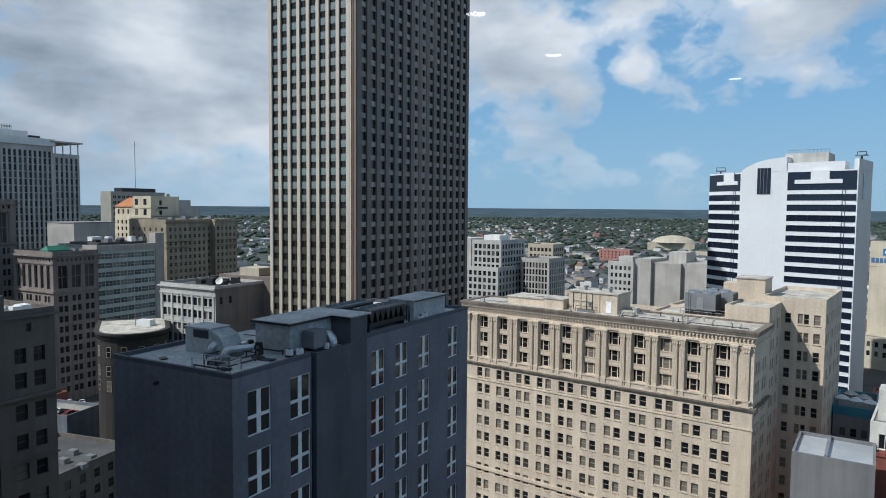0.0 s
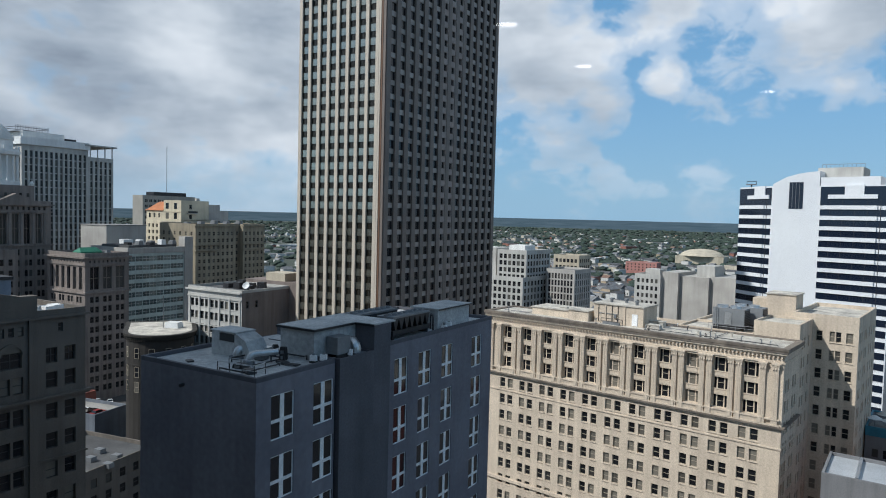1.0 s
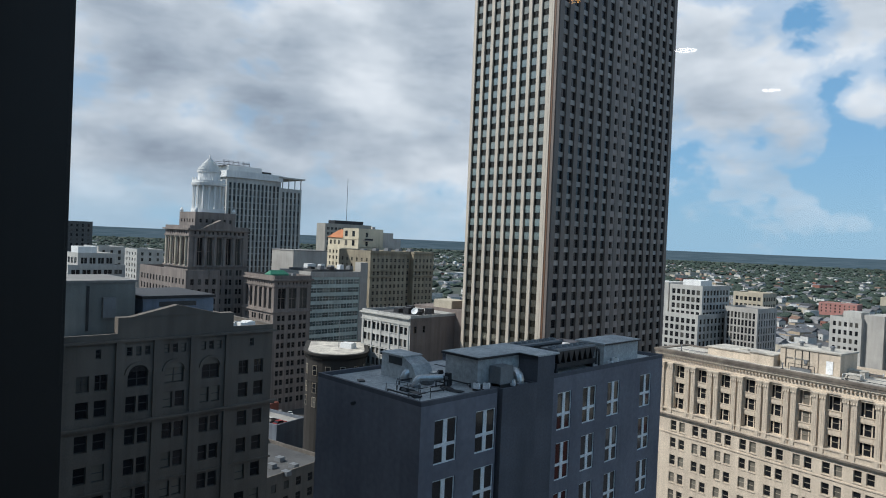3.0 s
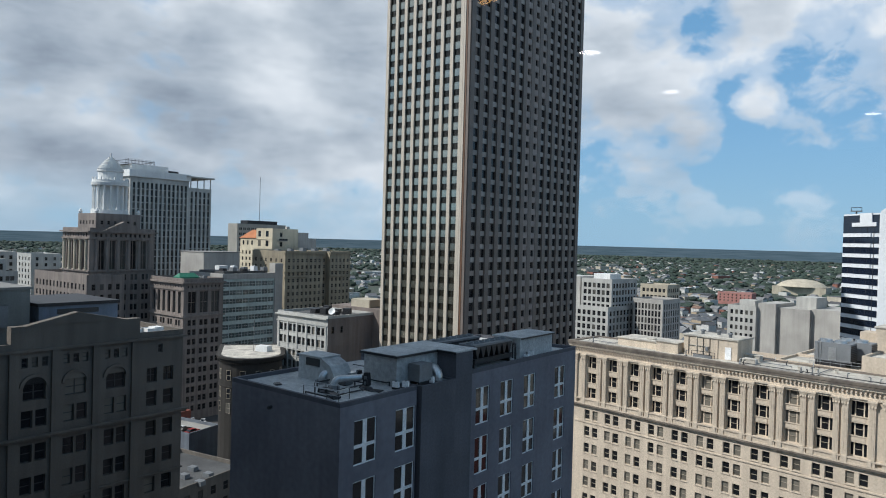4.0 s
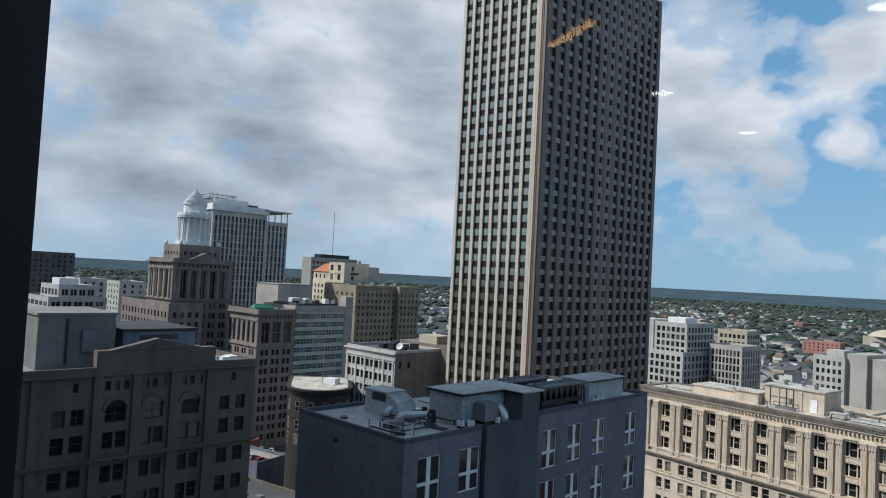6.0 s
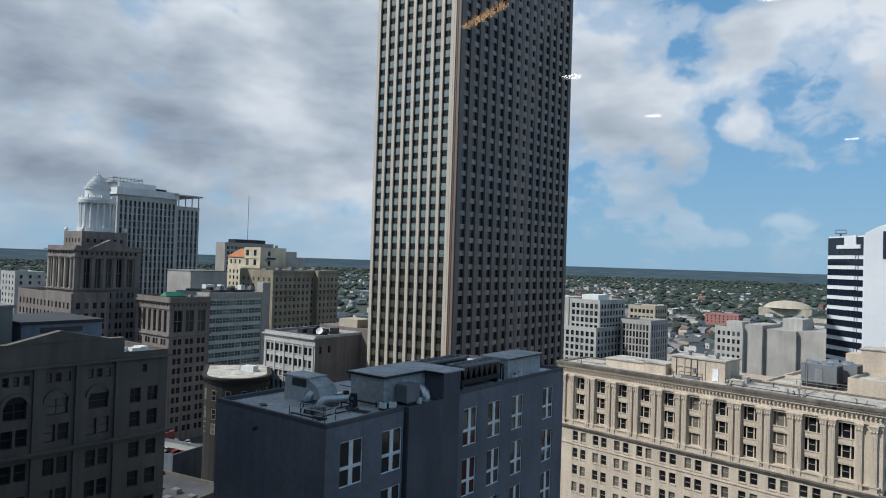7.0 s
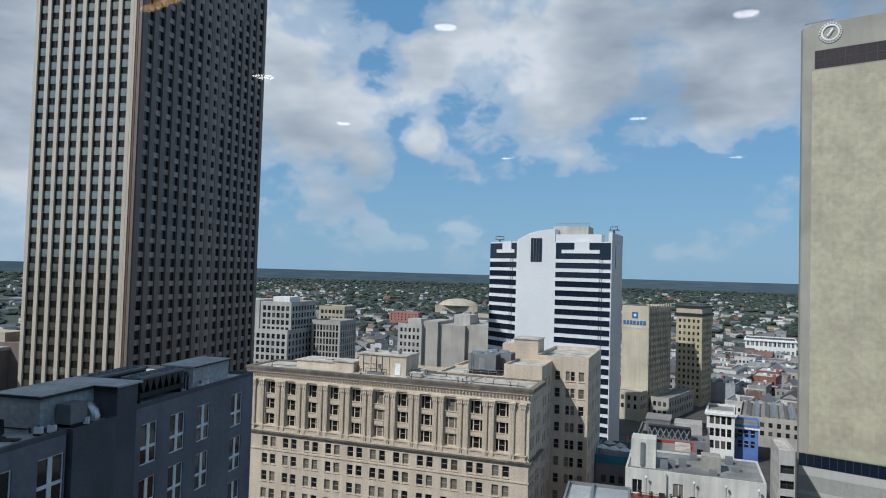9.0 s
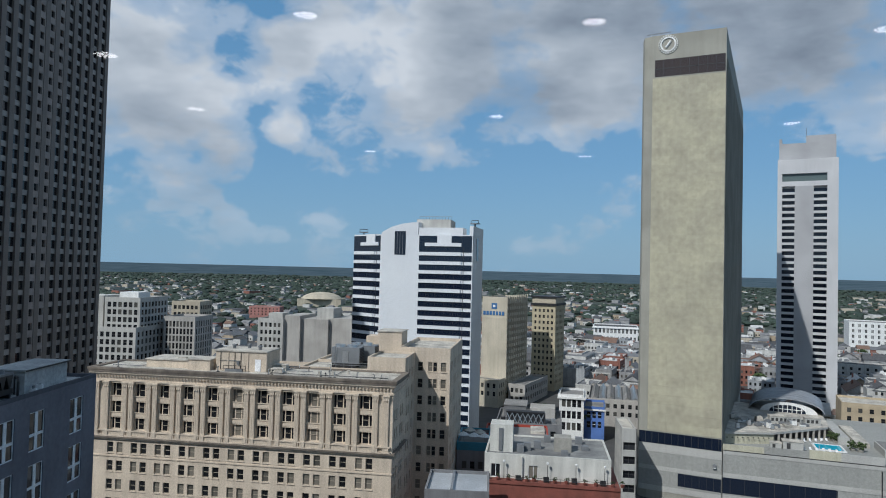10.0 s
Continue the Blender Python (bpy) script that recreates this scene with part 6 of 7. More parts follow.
def build_loft():
    x, y, w, d, h = -167.4, 132.1, 22.6, 18.4, 45.0
    brown = material("brown_side_render", (0.205, 0.168, 0.150), 0.85, scale=0.15, streak=0.25)
    th = block("white_loft_building", "small white building with paired windows and a brown side wall", x, y, 0, w, d, h, GREY_WHITE,
               {"F": dict(cols=pairs(0.8, w - 0.8, 5, 1.6, 0.5), rows=rows_of(2, h - 2.0, 3.6, 2.2, 0.8), pane=(FRAME_DARK, GLASS, dict(bar=0.1)), recess=0.4, sill=GREY_WHITE),
                "R": dict(cols=[(1.5, 2.6), (5.0, 6.0)], rows=[(h - 4.4, h - 2.4)], pane=(FRAME_DARK, GLASS, dict(bar=0.1)), mat=brown)}, ROOF_DARK, 0.8)
    for z0, z1, o in ((h - 0.3, h + 0.1, 0.6), (h - 2.2, h - 1.9, 0.25), (h - 10.4, h - 10.1, 0.25)):
        part("moulding", Soup().box(-o, -o, z0, w + 0.02, 0.0, z1, GREY_WHITE), th)
    for i in range(6):
        c = 0.8 + (w - 1.6) * i / 5
        part("pilaster", Soup().box(c - 0.35, -0.22, 4, c + 0.35, 0, h - 2.2, GREY_WHITE).mesh("pilaster"), th)
    part("rear_wall", Soup().box(4, d, 0, w + 8.0, d + 10, h + 1.8, brown), th, "brown rear wing")
    part("rear_room", Soup().box(12, d + 1, h + 1.8, 20, d + 8, h + 4.2, BEIGE), th)
    sx, sy = x + 18.0, y + 6.0
    dish = thing("satellite_dish", sx, sy, h + 0.02, 0, "white satellite dish on a dark roof", "dish")
    part("mast", Soup().tube([(0, 0, 0), (0, 0, 1.2)], 0.08, GREY_METAL, 6), dish)
    part("bowl", Soup().round(0, 0, [(0.05, 0.0), (0.6, 0.12), (1.1, 0.45), (1.05, 0.5), (0.5, 0.2), (0.03, 0.08)], WHITE, 16), dish, m=pose(0, -0.1, 1.3, 60, 0, 20))
    for i in range(6):
        thing_mesh("roof_unit", Soup().box(-1.2, -1.0, 0, 1.2, 1.0, 1.3 + 0.6 * (i % 2), DARK_METAL, 0.08), x + 8 + (i % 3) * 4.4, y + 8 + (i // 3) * 5, h + 0.02, 5 * i, "dark ventilation box on a tar roof", "roof unit", "roof units")


build_loft()


# dark stone, lowered further in colour to stand for the shade on it
SHADED_DARK_STONE = material("shaded_dark_stone", (0.036, 0.032, 0.028), 0.85, scale=0.2, streak=0.25)


def build_round_corner():
    x, y, h = -161.5, 118.5, 34.6
    th = thing("round_corner_building", x, y, 0, 53, "old dark stone building with a rounded cornice and pale roof", "building")
    k = 14
    plan = [(8.6 * math.cos(a), 8.6 * math.sin(a)) for a in [-math.pi + math.pi * i / k for i in range(k + 1)]] + [(8.6, 16), (-8.6, 16)]
    part("wall", Soup().prism(plan, 0, h, SHADED_DARK_STONE), th)
    part("roof", Soup().prism([(px * 0.95, py * 0.95) for px, py in plan], h, h + 0.12, SHADED_DARK_STONE, CREAM_ROOF), th, "pale roof membrane")
    for i in range(40):
        a = -math.pi + math.pi * i / 39
        part("modillion", Soup().box(8.6, -0.14, h - 1.5, 9.1, 0.14, h - 1.0, SHADED_DARK_STONE).mesh("modillion"), th, m=pose(0, 0, 0, 0, 0, math.degrees(a)))
    for s, z0, z1 in ((1.05, h - 1.0, h - 0.4), (1.1, h - 0.4, h + 0.1), (1.02, h - 8.2, h - 7.8)):
        part("cornice", Soup().prism([(px * s, py * s) for px, py in plan], z0, z1, SHADED_DARK_STONE, SHADED_DARK_STONE), th)
    for i in range(6):
        a = -math.pi + 0.35 + 0.49 * i
        for z in (h - 6.2, h - 11.2, h - 15.2):
            part("window", pane_mesh("window", 1.5, 2.8, FRAME_CREAM, GLASS), th, m=pose(8.68 * math.cos(a), 8.68 * math.sin(a), z, 0, 0, math.degrees(a) + 90))
    thing_mesh("roof_unit", Soup().box(-2, -1.4, 0, 2, 1.4, 1.6, WHITE, 0.15), x - 1, y + 5, h + 0.12, 20, "white ventilation box on a pale roof", "roof unit", "roof units")
    thing_mesh("antenna_mast", Soup().tube([(0, 0, 0), (0, 0, 9)], 0.1, GREY_METAL, 6).tube([(-0.8, 0, 7), (0.8, 0, 7)], 0.05, GREY_METAL, 6), x - 3, y + 3, h + 0.12, 0, "thin grey antenna mast on a pale roof", "antenna")


build_round_corner()


# ---- white blocks beyond the cream hotel ----
def plain(name, label, x, y, rz, w, d, h, wall, nf, nr, step=3.5, win=1.5, tall=1.9, glass=SASH, roof=ROOF_GREY, low=2, gap=1.2, parapet=0.9, cat="building", parent=None):
    faces = {}
    if nf:
        faces["F"] = dict(cols=spread(0.8, w - 0.8, nf, win), rows=rows_of(low, h, step, tall, gap), pane=glass, joined=True)
    if nr:
        faces["R"] = dict(cols=spread(0.8, d - 0.8, nr, win), rows=rows_of(low, h, step, tall, gap), pane=glass, joined=True)
    return block(name, label, x, y, rz, w, d, h, wall, faces, roof, parapet, category=cat, parent=parent)


th = plain("white_office_block", "white stone office block with dense square windows", -150.0, 301.0, -6, 16.5, 24.0, 51.5, GREY_WHITE, 6, 8, 3.3, 1.7, 2.2)
plain("", "", -12, -7, 0, 31.0, 40.0, 39.0, GREY_WHITE, 11, 12, 3.3, 1.7, 2.2, parent=th)
part("roof_room", Soup().box(3, 6, 51.5, 12, 16, 54.5, WHITE).box(-9, 2, 39, -2, 20, 52.8, GREY_WHITE), th)
plain("grey_ribbed_block", "grey office block with dark vertical strips", -127.0, 309.0, -6, 15.0, 18.0, 43.0, BEIGE_GREY, 8, 7, 3.3, 1.1, 2.6)
plain("pale_yellow_block", "pale yellow block behind a grey office", -138.0, 345.0, -6, 15.0, 14.0, 48.0, BEIGE, 6, 5)
th = plain("beige_apartment_block", "beige block with small windows beside blank grey walls", -86.5, 318.0, -10, 12.5, 16.0, 42.6, GREY_WHITE, 5, 0, 3.4, 1.2, 1.9)
part("end_tower", Soup().box(12.5, 2.0, 0, 20, 22, 45.0, BEIGE_GREY), th, "blank grey wall")
part("end_tower", Soup().box(20, 4.0, 0, 33, 26, 43.5, BEIGE_GREY), th, "blank grey wall")
part("end_tower", Soup().box(26, 8.0, 43.5, 34, 20, 48.5, GREY_WHITE), th)
part("end_tower", Soup().box(33, 6.0, 0, 50, 30, 44.0, BEIGE_GREY), th, "blank grey wall")
part("water_box", Soup().box(3, 5, 42.6, 10, 12, 45.6, GREY_WHITE), th)


def build_signed_hotel():
    x, y, rz = 20.4, 353.0, -26
    rows = rows_of(2, 53.0, 3.2, 1.7, 1.6)
    cream = material("pale_yellow_render", (0.56, 0.505, 0.40), 0.8, scale=0.1, streak=0.1)
    th = block("signed_hotel", "pale yellow hotel with a blank sign wall and ribbed side", x, y, rz, 13.4, 32.0, 54.0, cream,
               {"R": dict(cols=spread(0.6, 31.4, 9, 2.0), rows=rows, pane=SASH, joined=True, recess=0.6)}, ROOF_GREY, 0.8)
    for i in range(10):
        part("rib", Soup().box(13.4, 0.1 + 3.45 * i, 8, 13.8, 0.7 + 3.45 * i, 55.8, cream).mesh("rib"), th)
    sign_blue = material("sign_blue", (0.05, 0.16, 0.36), 0.5, scale=1.0)
    part("sign_square", Soup().box(5.2, -0.2, 48.6, 8.2, 0, 51.6, sign_blue).box(6.1, -0.24, 49.5, 7.3, -0.2, 50.7, WHITE), th, "blue square emblem")
    for i in range(7):
        part("sign_bar", Soup().box(0.7 + i * 1.72, -0.2, 45.4, 1.95 + i * 1.72, 0, 47.4, sign_blue).mesh("sign_bar"), th)
    part("band", Soup().box(-0.1, -0.15, 43.6, 13.5, 0, 44.1, cream), th)
    plain("", "", -4, -9, 0, 17.4, 9.0, 13.0, cream, 5, 3, 4.0, 1.4, 2.2, parent=th)
    plain("", "", 14.5, 2, 0, 9.0, 38.0, 10.0, BEIGE_GREY, 3, 10, 4.2, 1.5, 2.2, parent=th)


build_signed_hotel()
th = plain("tan_brick_hotel", "tan brick hotel with a dark eaves storey", 52.0, 396.0, -26, 14.0, 18.0, 48.0, material("pale_tan_brick", (0.48, 0.42, 0.29), 0.85, scale=0.15, streak=0.15), 5, 6, 3.4, 1.2, 1.7)
part("eaves", Soup().box(-0.8, -0.8, 48.9, 14.8, 18.8, 50.2, DARK_METAL), th)
part("top_storey", Soup().box(0, 0, 50.2, 14.0, 18, 53.4, BEIGE).box(-0.8, -0.8, 53.4, 14.8, 18.8, 54.2, DARK_METAL), th)


# ---- low buildings by the street, towards +x ----
def build_terrace_house():
    x, y, rz, w, d = 8.3, 125.0, -8.0, 22.6, 15.0
    white = material("white_stucco", (0.62, 0.61, 0.56), 0.8, scale=0.2, streak=0.2)
    fl, top = 30.5, 34.6
    th = block("roof_terrace_house", "white stuccoed penthouse on a red brick building", x, y, rz, w, d, top, white,
               {"F": dict(cols=[(1.2, 2.9), (8.0, 9.7)], rows=[(fl + 0.1, fl + 2.5)], pane=(FRAME_WHITE, GLASS, dict(bar=0.08, rails=(), posts=(0.0,))), recess=0.25)}, material("worn_grey_roof", (0.25, 0.25, 0.24), 0.9, color2=(0.13, 0.13, 0.13), scale=0.25, fine=1.5), 0.25, z0=fl)
    part("brick_base", Soup().box(-0.1, -2.4, 0, w + 1.4, d, fl, BRICK_RED), th, "red brick storeys")
    part("terrace_parapet", Soup().box(-0.1, -2.6, fl - 0.3, w + 1.4, -2.3, fl + 0.25, BRICK_RED), th)
    part("terrace_rail", Soup().box(0, -2.48, fl + 1.0, w + 1.3, -2.42, fl + 1.06, DARK_METAL), th)
    for i in range(18):
        part("rail_post", Soup().box(0.05 + i * 1.36, -2.48, fl + 0.25, 0.1 + i * 1.36, -2.43, fl + 1.0, DARK_METAL).mesh("rail_post"), th)
    part("divider", Soup().box(6.6, -0.5, fl, 6.9, 0, top, white), th)
    part("roof_tower", Soup().box(0.8, 2.2, top, 5.0, 6.4, top + 5.0, white).box(2.4, 1.9, top + 0.4, 3.1, 2.2, top + 4.4, GREY_METAL), th, "weathered white stair tower")
    part("roof_tower", Soup().box(12.6, 4.6, top, 15.8, 7.6, top + 2.6, CONCRETE), th)

    def put(name, s, px, py, z, label, cat, group):
        gx, gy = local(x, y, rz, px, py)
        thing_mesh(name, s, gx, gy, z, rz, label, cat, group)

    rr = random.Random(2)
    for px, py in ((6.4, 3.0), (9.5, 6.0), (14.5, 2.6), (18.4, 7.0), (7.6, 4.6), (17.5, 11.5), (11.4, 11.5)):
        put("roof_unit", Soup().box(-0.7, -0.6, 0, 0.7, 0.6, rr.uniform(0.7, 1.5), GREY_METAL, 0.06), px, py, top + 0.02, "grey air unit on a worn flat roof", "roof unit", "roof units")
    for px in (3.6, 11.4, 16.4, 21.4):
        s = Soup().tube([(0, 0, 0), (0, 0, 3.0)], 0.05, DARK_METAL, 6).round(0, 0, [(0.05, 3.0), (0.22, 3.15), (0.22, 3.4), (0.03, 3.55)], WHITE, 10)
        put("terrace_lamp", s, px, -0.9, fl + 0.02, "thin terrace lamp post with a pale globe", "lamp", "terrace lamps")
    for i in range(15):
        px, py = 0.8 + i * 1.7 + rr.uniform(-0.4, 0.4), -1.6 + rr.uniform(-0.2, 0.4)
        if i % 3 == 0:
            s = Soup().box(-0.5, -0.5, 0.35, 0.5, 0.5, 0.45, DARK_METAL).box(-0.5, 0.4, 0.45, 0.5, 0.5, 0.95, DARK_METAL)
            for ax in (-0.45, 0.4):
                for ay in (-0.45, 0.4):
                    s.box(ax, ay, 0, ax + 0.05, ay + 0.05, 0.35, DARK_METAL)
            put("terrace_chair", s, px, py, fl + 0.02, "dark metal chair on a brick terrace", "chair", "terrace chairs")
        else:
            s = Soup().round(0, 0, [(0.28, 0), (0.4, 0.5), (0.36, 0.5), (0.34, 0.42), (0.02, 0.42)], BRICK_RED, 10)
            for q in range(14):
                a, b, r = rr.uniform(0, 6.28), rr.uniform(0.5, 1.0), rr.uniform(0.05, 0.4)
                s.add([(r * math.cos(a), r * math.sin(a), b), (r * math.cos(a) + 0.2, r * math.sin(a), b + 0.1), (r * math.cos(a), r * math.sin(a) + 0.2, b + 0.15), (r * math.cos(a) - 0.1, r * math.sin(a) - 0.1, b + 0.25)], [(0, 1, 2), (0, 2, 3), (0, 3, 1), (1, 3, 2)], LEAVES)
            put("potted_plant", s, px, py, fl + 0.02, "green plant in a terracotta pot on a terrace", "plant", "terrace plants")


build_terrace_house()
grey_side = material("grey_stucco", (0.20, 0.20, 0.205), 0.85, scale=0.15, streak=0.2)
th = block("grey_stucco_building", "plain grey stucco building with a pale sheet roof", -2.2, 108.0, -4, 10.2, 11.0, 32.9, grey_side, {}, material("pale_sheet_roof", (0.50, 0.52, 0.54), 0.5, 0.3, scale=0.2), 0.5)
part("ridge", Soup().box(4.0, 0.5, 32.9, 4.4, 10.5, 33.5, STEEL), th)
th = plain("roof_bar_building", "dark grey building with a teal-walled roof bar", 3.8, 151.0, -6, 7.0, 14.0, 29.0, grey_side, 3, 0, 3.5, 1.0, 1.6, gap=3)
part("teal_wall", ring(-0.05, -0.05, 7.05, 14.05, 0.3, 28.4, 30.2, TEAL_PAINT), th, "teal painted roof wall")
rr = random.Random(8)
for i in range(5):
    gx, gy = local(3.8, 151.0, -6, 1.2 + i * 1.2, 2 + rr.uniform(0, 6))
    u = thing("sun_umbrella", gx, gy, 29.02, 0, "pale sun umbrella on a roof bar", "umbrella", "roof umbrellas")
    part("pole", Soup().tube([(0, 0, 0), (0, 0, 2.3)], 0.04, GREY_METAL, 6), u)
    part("canopy", Soup().round(0, 0, [(1.4, 2.0), (0.7, 2.4), (0.02, 2.7)], CREAM_ROOF if i % 2 else WHITE, 8), u)
th = block("red_wall_building", "low building with a bright red side wall", 10.6, 163.0, -7, 15.2, 12.0, 28.6, RED_PAINT, {}, ROOF_GREY, 0.6)
part("shed", Soup().box(15.2, 2, 0, 20.6, 12, 26.4, grey_side).box(11.0, 5, 28.6, 14.4, 11, 29.2, CREAM_ROOF), th)
th = plain("dark_roof_house", "dark grey warehouse crowned with steel trusses", 16.8, 208.0, -9, 20.0, 22.0, 21.4, grey_side, 5, 4)
part("truss_back", Soup().box(3.4, 1.6, 21.4, 15.0, 1.8, 25.2, ROOF_DARK), th)
for i in range(7):
    part("truss", Soup().tube([(3.4 + i * 1.6, 1, 21.6), (5.0 + i * 1.6, 1, 25.0)], 0.16, STEEL, 5).tube([(5.0 + i * 1.6, 1, 21.6), (3.4 + i * 1.6, 1, 25.0)], 0.16, STEEL, 5).mesh("truss"), th)
part("truss_chord", Soup().box(3.2, 0.8, 25.0, 14.8, 3.2, 25.5, DARK_METAL).box(3.2, 0.8, 21.4, 14.8, 1.2, 21.7, DARK_METAL), th)
part("roof_room", Soup().box(2, 9, 21.4, 9, 18, 25.6, grey_side).box(10, 12, 21.4, 18, 20, 24.6, BEIGE_GREY).box(1.8, 8.8, 25.6, 9.2, 18.2, 25.9, ROOF_GREY), th)
rr = random.Random(14)
for i in range(12):
    gx, gy = local(16.8, 208.0, -9, 2 + i * 1.4, 4 + rr.uniform(0, 4))
    thing_mesh("roof_unit", Soup().box(-0.7, -0.6, 0, 0.7, 0.6, rr.uniform(0.7, 1.8), rr.choice((GREY_METAL, STEEL, DARK_METAL)), 0.06), gx, gy, 21.42, rr.uniform(-10, 10), "grey air unit on a dark warehouse roof", "roof unit", "roof units")
th = plain("white_shop_house", "white classical shop house with tall paired windows", 47.9, 276.0, -12, 9.8, 16.0, 18.2, WHITE, 4, 0, 4.6, 1.5, 3.0)
part("cornice", ring(-0.7, -0.7, 10.5, 16.7, 0.9, 17.3, 18.1, WHITE), th)
th = plain("blue_shop_house", "blue painted shop house with white trim", 58.6, 279.0, -13, 8.2, 16.0, 12.9, BLUE_PAINT, 3, 5, 3.9, 1.4, 2.5, glass=(FRAME_WHITE, GLASS, dict(bar=0.12)))
part("cornice", ring(-0.5, -0.5, 8.7, 16.5, 0.6, 12.2, 12.8, FRAME_WHITE), th)
th = plain("gabled_warehouse", "long grey warehouse with ridged skylight roof", 66.0, 306.0, -14, 30.0, 40.0, 11.5, BEIGE_GREY, 9, 9, roof=ROOF_DARK)
for i in range(8):
    part("skylight", Soup().add([(1 + i * 3.6, 1, 11.5), (4.0 + i * 3.6, 1, 11.5), (2.5 + i * 3.6, 1, 13.4), (1 + i * 3.6, 38, 11.5), (4.0 + i * 3.6, 38, 11.5), (2.5 + i * 3.6, 38, 13.4)], [(0, 1, 2), (5, 4, 3), (0, 2, 5, 3), (1, 4, 5, 2)], STEEL if i % 2 else ROOF_GREY).mesh("skylight"), th)
th = block("corner_shop_building", "white corner building with dark ribbon balconies and a pale roof", 52.0, 195.0, -7, 3.9, 15.5, 23.6, GREY_WHITE,
           {"L": dict(cols=spread(0.6, 14.9, 5, 1.1), rows=rows_of(2, 23.6, 4.4, 2.2, 1.6), pane=(FRAME_DARK, GLASS, dict(bar=0.1)), recess=0.3),
            "F": dict(cols=[(0.4, 3.7)], rows=rows_of(2, 21.0, 4.0, 2.3, 0.8), pane=(FRAME_DARK, GLASS_DARK, dict(bar=0.1, posts=(0.0,))), recess=0.8)}, CREAM_ROOF, 0.5)
th = plain("white_courthouse", "wide white classical courthouse", 145.0, 654.0, -14, 41.0, 35.0, 17.0, WHITE, 11, 8, 7.5, 1.9, 4.2, roof=ROOF_DARK)
part("cornice", ring(-1, -1, 42, 36, 1.4, 16.0, 16.9, WHITE), th)
th = plain("white_school", "wide white building with many windows", 412.0, 690.0, -24, 80.0, 40.0, 25.0, WHITE, 14, 8, 5.5, 2.0, 3.2)
plain("yellow_roof_house", "yellow rendered low building", 169.0, 288.0, -24, 26.0, 20.0, 15.6, material("yellow_render", (0.47, 0.385, 0.265), 0.85, scale=0.2), 6, 4, roof=CREAM_ROOF)
plain("long_low_house", "long low house with a dark roof", 262.0, 470.0, -24, 40.0, 16.0, 10.0, GREY_WHITE, 8, 3, roof=ROOF_DARK)
th = plain("flat_arena", "low beige arena with a domed roof", -250.0, 1160.0, 0, 75.0, 55.0, 12.0, BEIGE, 0, 0)
part("dome", Soup().round(37, 27, [(36, 12.9), (30, 18), (20, 22), (8, 24), (0.1, 24.3)], BEIGE, 28), th)
plain("pink_brick_house", "pink brick building among trees", -252.0, 880.0, 0, 40.0, 22.0, 14.0, material("pink_brick", (0.42, 0.20, 0.17), 0.85, scale=0.2), 8, 4)
# far blocks to the west
plain("dark_slab_building", "dark distant office slab", -560.0, 130.0, 0, 20.0, 40.0, 70.0, material("dark_slab_stone", (0.09, 0.09, 0.09), 0.7, scale=0.1), 4, 10)
th = plain("white_car_park", "white stepped office building with dark ribbon windows", -345.0, 88.0, 4, 30.0, 24.0, 50.0, GREY_WHITE, 6, 5, 3.6, 3.4, 1.9)
plain("", "", 4, 6, 0, 20.0, 16.0, 55.0, GREY_WHITE, 5, 4, 3.6, 2.6, 2.6, parent=th)
part("roof_room", Soup().box(8, 9, 55, 16, 17, 58.5, WHITE), th)
plain("grey_car_park", "grey concrete parking building", -330.0, 60.0, 0, 30.0, 24.0, 44.0, CONCRETE, 3, 3, 3.4, 6.0, 1.6)
plain("white_far_house", "plain pale block far away", -420.0, 128.0, 0, 24.0, 14.0, 56.0, GREY_WHITE, 5, 3)
plain("pale_far_house", "plain pale block far away", -450.0, 160.0, 0, 24.0, 16.0, 54.0, GREY_WHITE, 5, 3)
plain("pale_office", "pale office block with square windows", -262.0, 285.0, 0, 26.0, 18.0, 58.0, GREY_WHITE, 6, 5, 3.4, 1.7, 1.9)
plain("white_mid_block", "white block with square windows beyond the tower", -285.0, 330.0, 0, 30.0, 30.0, 60.0, WHITE, 7, 7, 3.4, 1.7, 1.9)

for k, (bx, by, bw, bd, bh, mat_) in enumerate(((-520, 96, 34, 26, 44, CONCRETE), (-600, 150, 40, 30, 40, BEIGE_GREY), (-640, 196, 40, 26, 46, CONCRETE), (-700, 130, 60, 30, 38, GREY_WHITE), (-470, 70, 30, 20, 40, BEIGE_GREY), (-560, 210, 30, 24, 44, BEIGE_GREY))):
    plain("far_office_block", "plain grey office block far across the town", bx, by, 4 * k - 8, bw, bd, bh, mat_, 7, 6, 3.6, 2.4, 1.8)

# unseen block, added so the tower's lower spandrels mirror something dark
plain("neighbour_block", "plain dark block behind the viewer, added for the tower's reflections", -340.0, -62.0, 0, 150.0, 36.0, 67.0, DARK_STONE, 0, 0)


# ---- streets, cars, houses and trees ----
tagged(new("road", Soup().quad((-420, -60, 0.03), (420, -60, 0.03), (420, 760, 0.03), (-420, 760, 0.03), ASPHALT).mesh("road")), "grey asphalt streets between the blocks", "road", kind="structure")
tagged(new("pavement", Soup().box(-206, 120, 0.03, -150, 160, 0.18, PAVING).mesh("pavement")), "concrete pavement with a kerb", "pavement", kind="structure")

